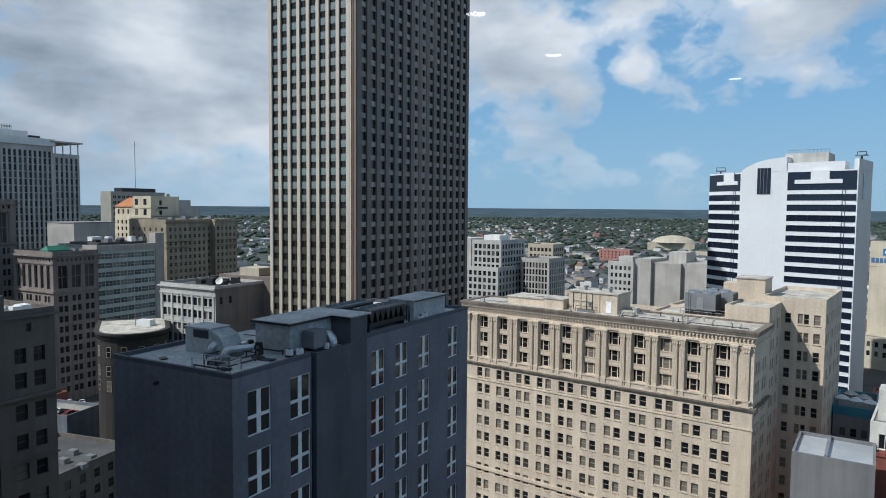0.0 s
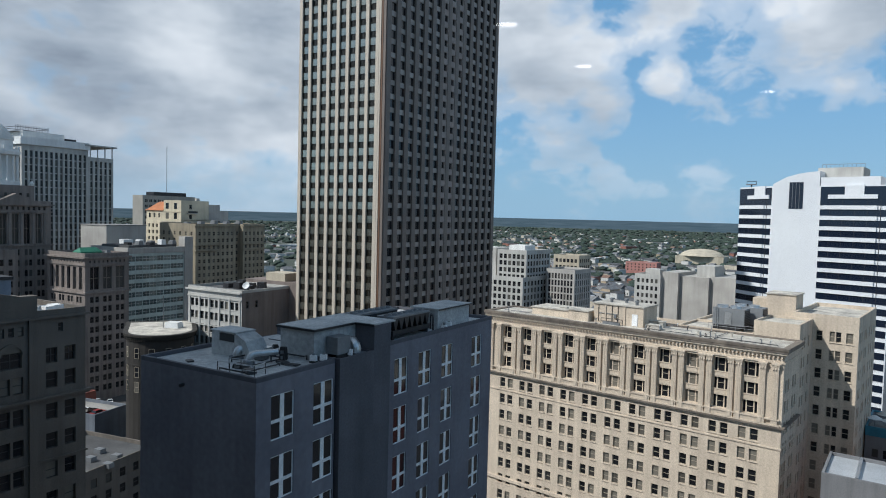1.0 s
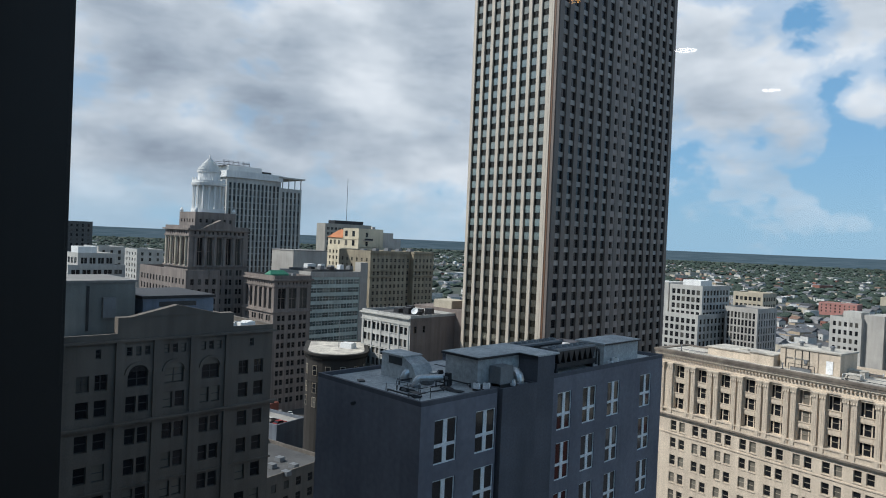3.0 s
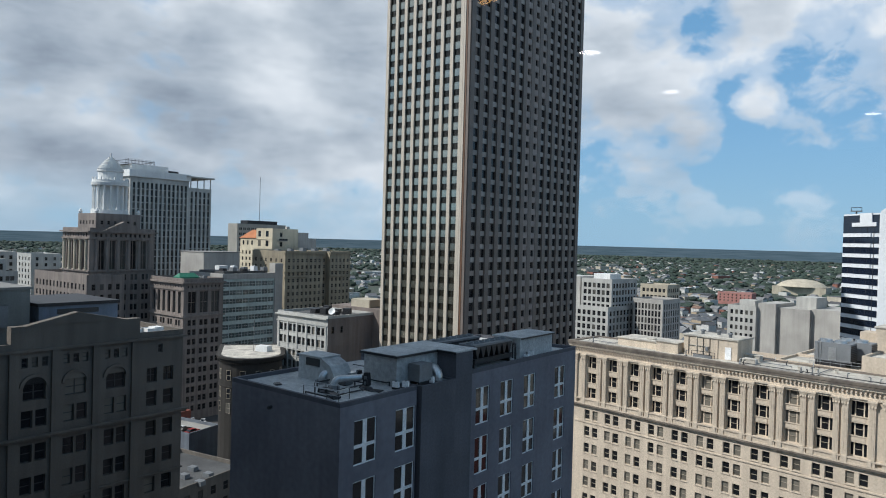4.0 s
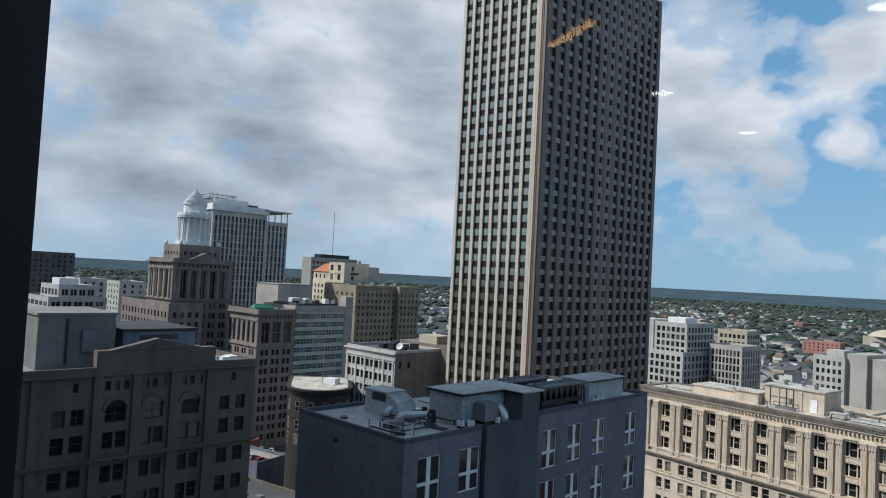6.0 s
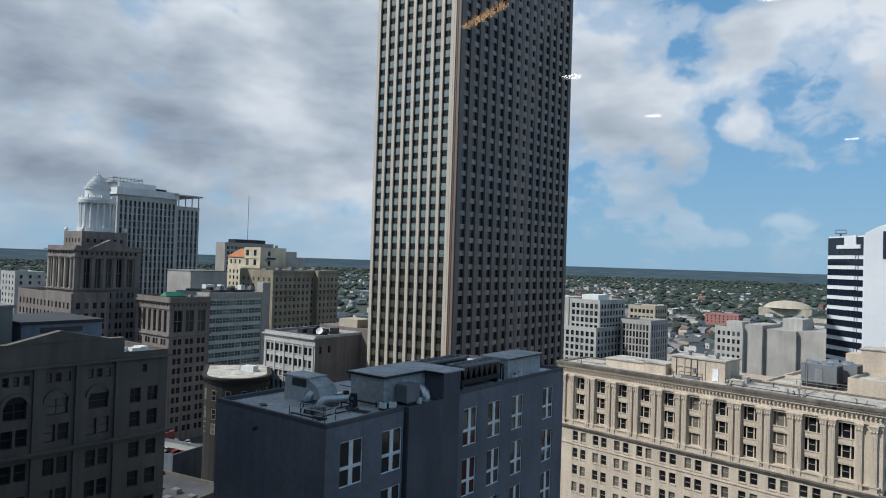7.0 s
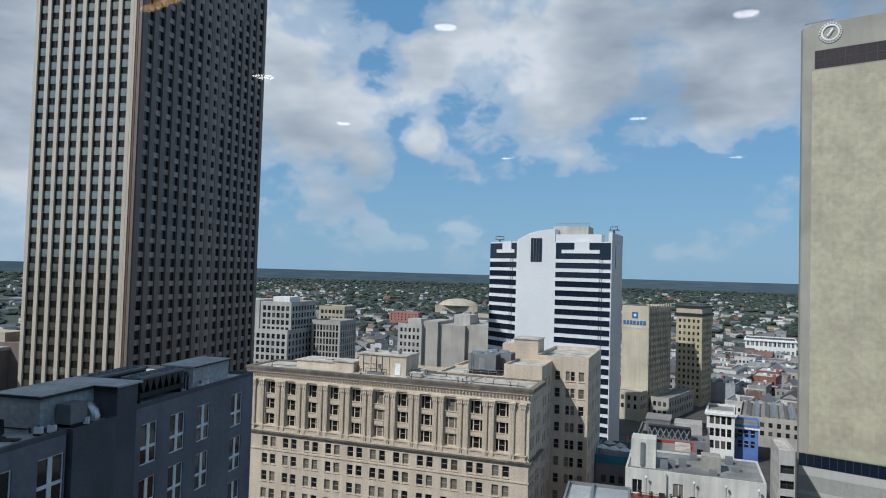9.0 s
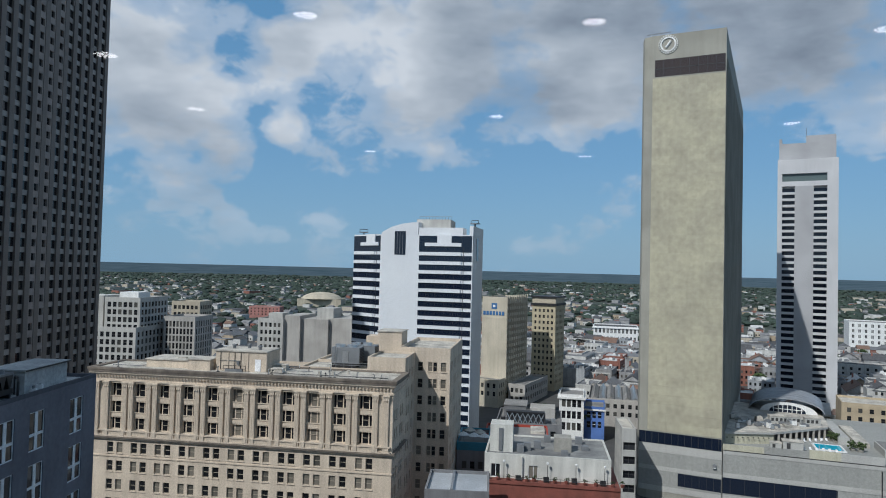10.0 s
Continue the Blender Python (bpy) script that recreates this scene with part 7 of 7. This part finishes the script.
th = plain("parking_deck", "low blue-grey parking deck with a pale top", -196.0, 107.0, 12, 17.0, 12.0, 9.0, material("blue_grey_block", (0.17, 0.19, 0.22), 0.8, scale=0.2, streak=0.2), 0, 0, roof=PAVING)
th = plain("low_dark_house", "low dark stone house with a tar roof", -152.0, 74.0, 10, 22.0, 20.0, 13.5, DARK_STONE, 5, 5, roof=ROOF_DARK)
plain("low_brick_house", "low brick building behind the street", -214.0, 120.0, 8, 8.0, 7.0, 8.0, BRICK_RED, 2, 2)
for i in range(5):
    thing_mesh("roof_unit", Soup().box(-1.0, -0.8, 0, 1.0, 0.8, 1.0, GREY_METAL, 0.08), -144 + 3.1 * i, 84 + (i % 2) * 4, 13.52, 12, "grey ventilation box on a tar roof", "roof unit", "roof units")

CAR_PAINT = [material("car_paint_white", (0.75, 0.75, 0.75), 0.3, scale=1), material("car_paint_silver", (0.40, 0.41, 0.42), 0.3, 0.4, scale=1), material("car_paint_black", (0.02, 0.02, 0.022), 0.25, scale=1), material("car_paint_red", (0.28, 0.03, 0.03), 0.3, scale=1), material("car_paint_blue", (0.04, 0.08, 0.20), 0.3, scale=1)]
RUBBER = material("tyre_rubber", (0.02, 0.02, 0.02), 0.85)


def make_car(paint, pickup=False):
    c = thing("pickup_truck" if pickup else "parked_car", 0, 0, 0, 0, "white pickup truck parked by the kerb" if pickup else "parked car on grey asphalt", "truck" if pickup else "car", "" if pickup else "parked cars")
    prof = [(-2.25, 0.35), (2.25, 0.35), (2.3, 0.75), (2.1, 0.95), (-2.2, 1.0), (-2.3, 0.7)]
    k = len(prof)
    body = Soup().add([(a, -0.88, b) for a, b in prof] + [(a, 0.88, b) for a, b in prof], [tuple(range(k)), tuple(range(2 * k - 1, k - 1, -1))] + [(i, i + k, (i + 1) % k + k, (i + 1) % k) for i in range(k)], paint)
    part("body", body, c)
    a0, a1, b0, b1 = ((-0.2, 1.2, 0.1, 0.95) if pickup else (-1.9, 1.1, -1.3, 0.5))
    cab = Soup().add([(a0, -0.82, 0.95), (a1, -0.82, 0.95), (b1, -0.7, 1.5), (b0, -0.7, 1.5), (a0, 0.82, 0.95), (a1, 0.82, 0.95), (b1, 0.7, 1.5), (b0, 0.7, 1.5)],
                     [(0, 1, 2, 3), (7, 6, 5, 4), (1, 5, 6, 2), (4, 0, 3, 7)], GLASS)
    part("cabin_glass", cab, c)
    part("cabin_roof", Soup().box(b0, -0.7, 1.5, b1, 0.7, 1.56, paint, 0.03), c)
    tyre = Soup().round(0, 0, [(0.01, -0.11), (0.32, -0.11), (0.34, 0), (0.32, 0.11), (0.01, 0.11)], RUBBER, 14).mesh("wheel")
    for wx in (-1.4, 1.4):
        for wy in (-0.8, 0.8):
            part("wheel", tyre, c, m=pose(wx, wy, 0.34, 90, 0, 0))
    return c


def park_cars():
    rr = random.Random(11)
    cars = [make_car(p) for p in CAR_PAINT]
    spots = []
    for i in range(7):
        spots.append((-231.0 + 0.4 * i, 127 + 5.6 * i, 0.04, 95))
    for i in range(5):
        spots.append((-193.5 + 3.0 * i, 110.5 + 0.6 * i, 9.02, 102))
    for i in range(9):
        for j in range(3):
            spots.append((-112 + 2.9 * i, 348 + 7 * j, 0.04, 84 + rr.uniform(-3, 3)))
    for i in range(9):
        spots.append((36 + 3.4 * i, 318 - 1.5 * i + rr.uniform(-1, 1), 0.04, -24))
    for i in range(14):
        spots.append((88 + 5.0 * i, 300 + 11.5 * i, 0.04, 66))
    first = set()
    for n, (x, y, z, a) in enumerate(spots):
        k = rr.choice([0, 0, 1, 1, 2, 2, 3, 4])
        if k in first:
            copy_thing(cars[k], pose(x, y, z, 0, 0, a))
        else:
            first.add(k)
            cars[k].matrix_basis = pose(x, y, z, 0, 0, a)
    for k in set(range(len(cars))) - first:
        cars[k].matrix_basis = pose(-228 + 3 * k, 170, 0.04, 0, 0, 95)
    p = make_car(CAR_PAINT[0], True)
    p.matrix_basis = pose(-217.5, 139.6, 0.04, 0, 0, 150)
    copy_thing(p, pose(-221.5, 137.6, 0.04, 0, 0, 150))


park_cars()

# footprints of what stands already, so that houses and trees keep clear of them
TAKEN = []
for ob in list(scene.objects):
    if ob.parent is None and ob.get("category") in ("building", "tower"):
        pts = [ob.matrix_basis @ c.matrix_basis @ Vector(b) for c in ob.children if c.data for b in c.bound_box]
        if pts:
            xs, ys = [q.x for q in pts], [q.y for q in pts]
            TAKEN.append((min(xs), min(ys), max(xs), max(ys)))


TAKEN.append((0, 185, 72, 326))


def clear(x, y, r):
    return all(not (a - r < x < c + r and b - r < y < d + r) for a, b, c, d in TAKEN)


WALLS = [material("house_" + n, c, 0.85, scale=0.3, streak=0.15) for n, c in (("white", (0.56, 0.555, 0.53)), ("cream", (0.47, 0.42, 0.34)), ("brick", (0.27, 0.12, 0.09)), ("grey", (0.33, 0.33, 0.33)), ("tan", (0.40, 0.32, 0.23)), ("blue", (0.36, 0.38, 0.40)))]
ROOFS = [material("houseroof_" + n, c, 0.85, scale=0.4, fine=3) for n, c in (("grey", (0.20, 0.20, 0.205)), ("dark", (0.09, 0.09, 0.095)), ("pale", (0.52, 0.52, 0.51)), ("brown", (0.19, 0.12, 0.09)), ("red", (0.30, 0.11, 0.07)), ("slate", (0.15, 0.155, 0.165)))]


def house_meshes(rr, wall, roof, flat):
    w, d, h = rr.uniform(8, 15), rr.uniform(12, 24), rr.choice([5.5, 7.0, 9.0, 10.5, 12.0])
    s = Soup().box(0, 0, 0, w, d, h, wall)
    for z in [1.2 + 3.4 * i for i in range(int(h / 3.4))]:
        for k in range(int(w / 2.6)):
            s.box(0.9 + k * 2.6, -0.05, z, 2.0 + k * 2.6, 0, z + 1.7, GLASS_JOIN)
        for k in range(int(d / 3.0)):
            s.box(w, 1.0 + k * 3.0, z, w + 0.05, 2.1 + k * 3.0, z + 1.7, GLASS_JOIN)
    r = Soup()
    if flat:
        r = ring(-0.1, -0.1, w + 0.1, d + 0.1, 0.4, h, h + 0.7, wall)
        r.quad((0.3, 0.3, h + 0.15), (w - 0.3, 0.3, h + 0.15), (w - 0.3, d - 0.3, h + 0.15), (0.3, d - 0.3, h + 0.15), roof)
        for i in range(rr.randint(3, 7)):
            a, b = rr.uniform(1, w - 2.5), rr.uniform(1, d - 3)
            r.box(a, b, h + 0.15, a + rr.uniform(0.8, 2), b + rr.uniform(0.8, 2), h + rr.uniform(0.9, 2.2), rr.choice((GREY_METAL, WHITE, wall)))
    else:
        p, e = w * rr.uniform(0.28, 0.42), 0.5
        r.add([(-e, -e, h - 0.1), (w + e, -e, h - 0.1), (w / 2, -e, h + p), (-e, d + e, h - 0.1), (w + e, d + e, h - 0.1), (w / 2, d + e, h + p)], [(0, 2, 5, 3), (1, 4, 5, 2), (0, 3, 4, 1)], roof)
        r.add([(0, 0, h - 0.1), (w, 0, h - 0.1), (w / 2, 0, h + p - 0.3), (0, d, h - 0.1), (w, d, h - 0.1), (w / 2, d, h + p - 0.3)], [(0, 1, 2), (4, 3, 5)], wall)
        r.box(w * 0.3, d * 0.6, h, w * 0.3 + 0.9, d * 0.6 + 0.9, h + p + 0.8, WALLS[2])
    return s.mesh("wall"), r.mesh("roof")


def build_houses():
    rr = random.Random(21)
    kinds = []
    words = ("white", "cream", "red brick", "grey", "tan", "pale blue")
    rwords = ("grey", "dark", "pale", "brown", "red", "slate")
    for i in range(30):
        a, b, flat = rr.choice([0, 0, 0, 0, 1, 1, 3, 3, 4, 5, 0, 2]), rr.choice([0, 0, 0, 1, 1, 2, 2, 3, 5, 5]), rr.random() < 0.66
        kinds.append((house_meshes(rr, WALLS[a], ROOFS[b], flat), "%s town house with a %s %s roof" % (words[a], rwords[b], "flat" if flat else "gabled")))
    made = 0
    # near streets of the old town, along its own slanted grid
    for row in range(0, 30):
        v = 236 + row * 21 + (6 if row % 3 == 2 else 0)
        u = -60.0
        while u < 330:
            step = rr.uniform(8.5, 14)
            u += step + (9 if rr.random() < 0.12 else 0)
            x, y = u * math.cos(radians(-24)) + v * 0.18, u * math.sin(radians(-24)) + v
            az = math.degrees(math.atan2(-x, y))
            if not -36 < az < 16 or y < 210 or made >= 290 or not clear(x + 5, y + 5, 9):
                continue
            (wm, rm), label = rr.choice(kinds)
            th = thing("town_house", x, y, 0.03, -24 + rr.choice((0, 0, 90)) , label, "house", "old town houses")
            part("wall", wm, th)
            part("roof", rm, th)
            made += 1
    # all the houses farther off, as one
    far = Soup()
    for i in range(4600):
        az, dist = radians(rr.uniform(-40, 84)), 480 + 2500 * rr.random() ** 1.8
        x, y = -math.sin(az) * dist, math.cos(az) * dist
        if -36 < math.degrees(az) < 16 and dist < 860 and made >= 290 and rr.random() < 0.3:
            continue
        if not clear(x, y, 12):
            continue
        big = rr.random() < 0.045
        w, d, h = (rr.uniform(20, 42), rr.uniform(14, 26), rr.uniform(6, 12)) if big else (rr.uniform(6, 11), rr.uniform(8, 15), rr.uniform(3.5, 6.5))
        a = radians(-24 + rr.choice((0, 90)))
        ca, sa = math.cos(a), math.sin(a)
        z = 0.0 if dist < 2500 else 66.0 * ((dist - 2500) / 2250) ** 1.4
        wm, rm = WALLS[rr.choice((0, 0, 0, 0, 1, 1, 3, 3, 4, 2))], ROOFS[rr.choice((0, 0, 0, 1, 1, 1, 2, 5, 5, 5, 3))]

        def at(p):
            return (x + p[0] * ca - p[1] * sa, y + p[0] * sa + p[1] * ca, z + p[2])

        far.add([at(p) for p in ((0, 0, -3), (w, 0, -3), (w, d, -3), (0, d, -3), (0, 0, h), (w, 0, h), (w, d, h), (0, d, h))], [(0, 1, 5, 4), (1, 2, 6, 5), (2, 3, 7, 6), (3, 0, 4, 7)], wm)
        if dist < 1300:
            for e in range(int(w / 3)):
                for zq in range(int(h / 3.2)):
                    far.add([at((0.8 + 3 * e + p, -0.06, 1.0 + 3.2 * zq + q)) for p, q in ((0, 0), (1.2, 0), (1.2, 1.6), (0, 1.6))], [(0, 1, 2, 3)], GLASS_JOIN)
        if big or rr.random() < 0.35:
            far.add([at(p) for p in ((0, 0, h), (w, 0, h), (w, d, h), (0, d, h))], [(0, 1, 2, 3)], rm)
        else:
            p = w * 0.3
            far.add([at(q) for q in ((-0.4, 0, h), (w + 0.4, 0, h), (w / 2, 0, h + p), (-0.4, d, h), (w + 0.4, d, h), (w / 2, d, h + p))], [(0, 1, 2), (0, 2, 5, 3), (1, 4, 5, 2)], rm)
    thing_mesh("far_houses", far, 0, 0, 0, 0, "far low houses and sheds of many colours", "houses", kind="stuff")


build_houses()


def clump(s, rr, x, y, z, r, mat, flat=0.75):
    """One ragged mass of leaves."""
    t = 1.618
    base = [(-1, t, 0), (1, t, 0), (-1, -t, 0), (1, -t, 0), (0, -1, t), (0, 1, t), (0, -1, -t), (0, 1, -t), (t, 0, -1), (t, 0, 1), (-t, 0, -1), (-t, 0, 1)]
    fs = [(0, 11, 5), (0, 5, 1), (0, 1, 7), (0, 7, 10), (0, 10, 11), (1, 5, 9), (5, 11, 4), (11, 10, 2), (10, 7, 6), (7, 1, 8), (3, 9, 4), (3, 4, 2), (3, 2, 6), (3, 6, 8), (3, 8, 9), (4, 9, 5), (2, 4, 11), (6, 2, 10), (8, 6, 7), (9, 8, 1)]
    vs = []
    for a, b, c in base:
        q = r / 1.9 * rr.uniform(0.65, 1.25)
        vs.append((x + a * q, y + b * q, z + c * q * flat))
    s.add(vs, fs, mat)


def build_woods():
    rr = random.Random(31)
    s = Soup()
    for i in range(21000):
        az, u = radians(rr.uniform(-42, 86)), rr.random()
        dist = 480 + 2900 * u ** 0.9
        if dist < 1000 and rr.random() < 0.6:
            continue
        x, y = -math.sin(az) * dist, math.cos(az) * dist
        if not clear(x, y, 6):
            continue
        # open patches of houses between belts of trees
        if noise.noise(Vector((x * 0.004, y * 0.0025, 3.0))) < -0.2 and dist < 2200:
            continue
        z = 0.0 if dist < 2500 else 66.0 * ((dist - 2500) / 2250) ** 1.4
        r = rr.uniform(3.6, 6.8) * (1 + dist / 4500)
        clump(s, rr, x, y, z + r * 0.4, r, LEAVES_FAR_HAZE, 0.55)
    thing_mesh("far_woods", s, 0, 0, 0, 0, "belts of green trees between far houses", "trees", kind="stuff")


build_woods()


build_podium()
build_hall()


def make_tree(rr, h, r):
    th = thing("street_tree", 0, 0, 0, 0, "leafy green street tree with a grey trunk", "tree", "street trees")
    tr = Soup().round(0, 0, [(0.32, 0), (0.22, h * 0.3), (0.16, h * 0.55), (0.03, h * 0.8)], BARK, 8)
    for i in range(6):
        a = i * 1.05 + rr.uniform(-0.3, 0.3)
        tr.tube([(0, 0, h * 0.35), (r * 0.4 * math.cos(a), r * 0.4 * math.sin(a), h * 0.6), (r * 0.7 * math.cos(a), r * 0.7 * math.sin(a), h * 0.8)], 0.08, BARK, 5)
    part("trunk", tr, th)
    cr = Soup()
    for i in range(110):
        a, q, zz = rr.uniform(0, 6.28), r * math.sqrt(rr.random()), rr.uniform(0.38, 1.0)
        q *= math.sqrt(max(0.05, 1 - ((zz - 0.65) / 0.38) ** 2))
        clump(cr, rr, q * math.cos(a), q * math.sin(a), h * zz, rr.uniform(0.5, 1.0), LEAVES, 0.8)
    part("crown", cr, th)
    return th


def make_palm(rr, h):
    th = thing("palm_tree", 0, 0, 0, 0, "tall green palm tree with drooping fronds", "tree", "palm trees")
    part("trunk", Soup().round(0, 0, [(0.35, 0), (0.24, 1.0), (0.2, h)], BARK, 8), th)
    for i in range(16):
        a, lift = i * 0.393 + rr.uniform(-0.1, 0.1), rr.uniform(0.1, 1.2)
        pts = [(q * math.cos(a), q * math.sin(a), h + lift * q * 0.5 - 0.16 * q * q) for q in (0.1, 0.9, 1.8, 2.6, 3.2)]
        nx, ny = -math.sin(a), math.cos(a)
        f = Soup()
        vs = []
        for (px, py, pz), wd in zip(pts, (0.1, 0.4, 0.45, 0.3, 0.05)):
            vs += [(px + nx * wd, py + ny * wd, pz - 0.12), (px, py, pz), (px - nx * wd, py - ny * wd, pz - 0.12)]
        f.add(vs, [(3 * j, 3 * j + 1, 3 * j + 4, 3 * j + 3) for j in range(4)] + [(3 * j + 1, 3 * j + 2, 3 * j + 5, 3 * j + 4) for j in range(4)], LEAVES)
        part("frond", f, th)
    return th


def plant_trees():
    rr = random.Random(41)
    trees = [make_tree(rr, 9, 4.0), make_tree(rr, 11, 5.0), make_tree(rr, 8, 3.4)]
    spots = [(170, 380), (196, 420), (215, 455), (240, 500), (262, 540), (118, 470), (104, 560), (112, 575), (126, 570), (140, 590), (58, 520), (76, 560), (300, 520), (320, 570), (345, 560), (330, 520), (286, 590), (20, 560), (-30, 620)]
    first = 0
    for k, (x, y) in enumerate(spots):
        if not clear(x, y, 4):
            continue
        m = pose(x, y, 0.03, 0, 0, rr.uniform(0, 360))
        if first < 3:
            trees[first].matrix_basis = m
            first += 1
        else:
            copy_thing(rr.choice(trees), m)
    p = make_palm(rr, 10)
    p.matrix_basis = pose(58.5, 279.5, 0.03)
    copy_thing(p, pose(44, 300, 0.03, 0, 0, 70))


plant_trees()

# ---- the viewer's own building, with the room and its window ----
def build_own():
    th = thing("viewer_building", 0, 0, 0, 0, "tall concrete office building around the viewer's window", "building")
    # the unseen part up to 142 m is added to shade the slate building
    for a in ((-90, -40, 0, 40, 0.75, 66.3), (-44, -40, 69.6, 40, 0.75, 74), (-90, -40, 69.6, -44, 0.75, 142), (-90, -40, 66.3, -8, 0.75, 69.6), (9, -40, 66.3, 40, 0.75, 69.6), (-8, -40, 66.3, 9, -11, 69.6)):
        part("wall", Soup().box(*a, CONCRETE), th)
    room = material("room_paint", (0.30, 0.29, 0.28), 0.8, scale=0.5)
    carpet = material("room_carpet", (0.06, 0.055, 0.05), 0.95, scale=2, fine=40)
    black = material("black_anodised_frame", (0.012, 0.012, 0.013), 0.5, scale=2)
    tagged(new("floor", Soup().quad((-8, -11, 66.304), (9, -11, 66.304), (9, 0.4, 66.304), (-8, 0.4, 66.304), carpet).mesh("floor")), "dark office carpet", "floor", kind="structure")
    tagged(new("ceiling", Soup().quad((-8, 0.4, 69.596), (9, 0.4, 69.596), (9, -11, 69.596), (-8, -11, 69.596), room).mesh("ceiling")), "plain painted office ceiling", "ceiling", kind="structure")
    for i, (a, b) in enumerate((((-8, -10.99), (9, -10.99)), ((-7.99, 0.4), (-7.99, -11)), ((8.99, -11), (8.99, 0.4)))):
        tagged(new("wall_%d" % (i + 1), Soup().quad((*a, 66.3), (*b, 66.3), (*b, 69.6), (*a, 69.6), room).mesh("wall")), "plain painted office wall", "wall", kind="structure")
    win = tagged(new("window_1"), "large fixed window in a black metal frame", "window", kind="structure")
    part("window_frame", Soup().box(-8, 0.35, 66.3, -2.13, 0.60, 69.6, black).mesh("window_frame"), win, "black window jamb")
    part("window_frame", Soup().box(4.6, 0.35, 66.3, 9, 0.60, 69.6, black).mesh("window_frame"), win, "black window jamb")
    part("window_sill", Soup().box(-2.13, 0.30, 66.3, 4.6, 0.60, 66.5, black).mesh("window_sill"), win)
    glass = bpy.data.materials.new("window_pane_glass")
    glass.use_nodes = True
    n, l = glass.node_tree.nodes, glass.node_tree.links
    n.clear()
    tr, gl, mx, out = n.new("ShaderNodeBsdfTransparent"), n.new("ShaderNodeBsdfGlossy"), n.new("ShaderNodeMixShader"), n.new("ShaderNodeOutputMaterial")
    tr.inputs[0].default_value = (0.97, 0.985, 0.98, 1)
    gl.inputs["Roughness"].default_value = 0.0
    mx.inputs[0].default_value = 0.055
    l.new(tr.outputs[0], mx.inputs[1])
    l.new(gl.outputs[0], mx.inputs[2])
    l.new(mx.outputs[0], out.inputs[0])
    p = part("pane", Soup().quad((-2.2, 0.47, 66.4), (4.7, 0.47, 66.4), (4.7, 0.47, 69.6), (-2.2, 0.47, 69.6), glass), win, "clear window pane")
    p.visible_shadow = False

    def glow(name, color, strength):
        m = bpy.data.materials.new(name)
        m.use_nodes = True
        b = m.node_tree.nodes["Principled BSDF"]
        b.inputs["Emission Color"].default_value, b.inputs["Emission Strength"].default_value = (*color, 1), strength
        return m

    cool, warm = glow("downlight_glow", (1.0, 0.90, 0.86), 11.0), glow("warm_lamp_glow", (1.0, 0.55, 0.2), 5.0)
    trim = material("white_lamp_trim", (0.7, 0.7, 0.7), 0.5)
    for x, y, r in ((0.95, -3.2, 0.075), (-0.82, -3.2, 0.075), (2.75, -3.2, 0.075), (-2.45, -5.8, 0.09), (0.55, -5.8, 0.09), (3.5, -5.8, 0.09), (-0.95, -8.0, 0.09), (1.9, -8.0, 0.09), (-2.5, -4.1, 0.09)):
        lamp = thing("ceiling_downlight", x, y, 69.59, 0, "round recessed white ceiling downlight", "lamp", "ceiling downlights")
        part("trim", Soup().round(0, 0, [(r + 0.03, 0.0), (r + 0.03, -0.02), (r, -0.02), (r, 0.0)], trim, 20), lamp)
        part("diffuser", Soup().round(0, 0, [(r, -0.01), (0.001, -0.012)], cool, 20), lamp)
    lamp = thing("warm_ceiling_lamp", -2.3, -2.5, 69.59, 24, "warm amber ceiling lamp with three bulbs", "lamp")
    part("tray", Soup().box(-0.26, -0.07, -0.05, 0.26, 0.07, 0, material("brass_tray", (0.45, 0.28, 0.10), 0.4, 0.6), 0.01), lamp)
    part("diffuser", Soup().box(-0.24, -0.025, -0.062, 0.24, 0.025, -0.05, glow("amber_diffuser_glow", (1.0, 0.5, 0.14), 5.0)), lamp)
    for i in (-0.09, -0.02, 0.07):
        part("bulb", Soup().round(i, 0, [(0.001, -0.085), (0.018, -0.078), (0.018, -0.06)], warm, 12), lamp)


build_own()
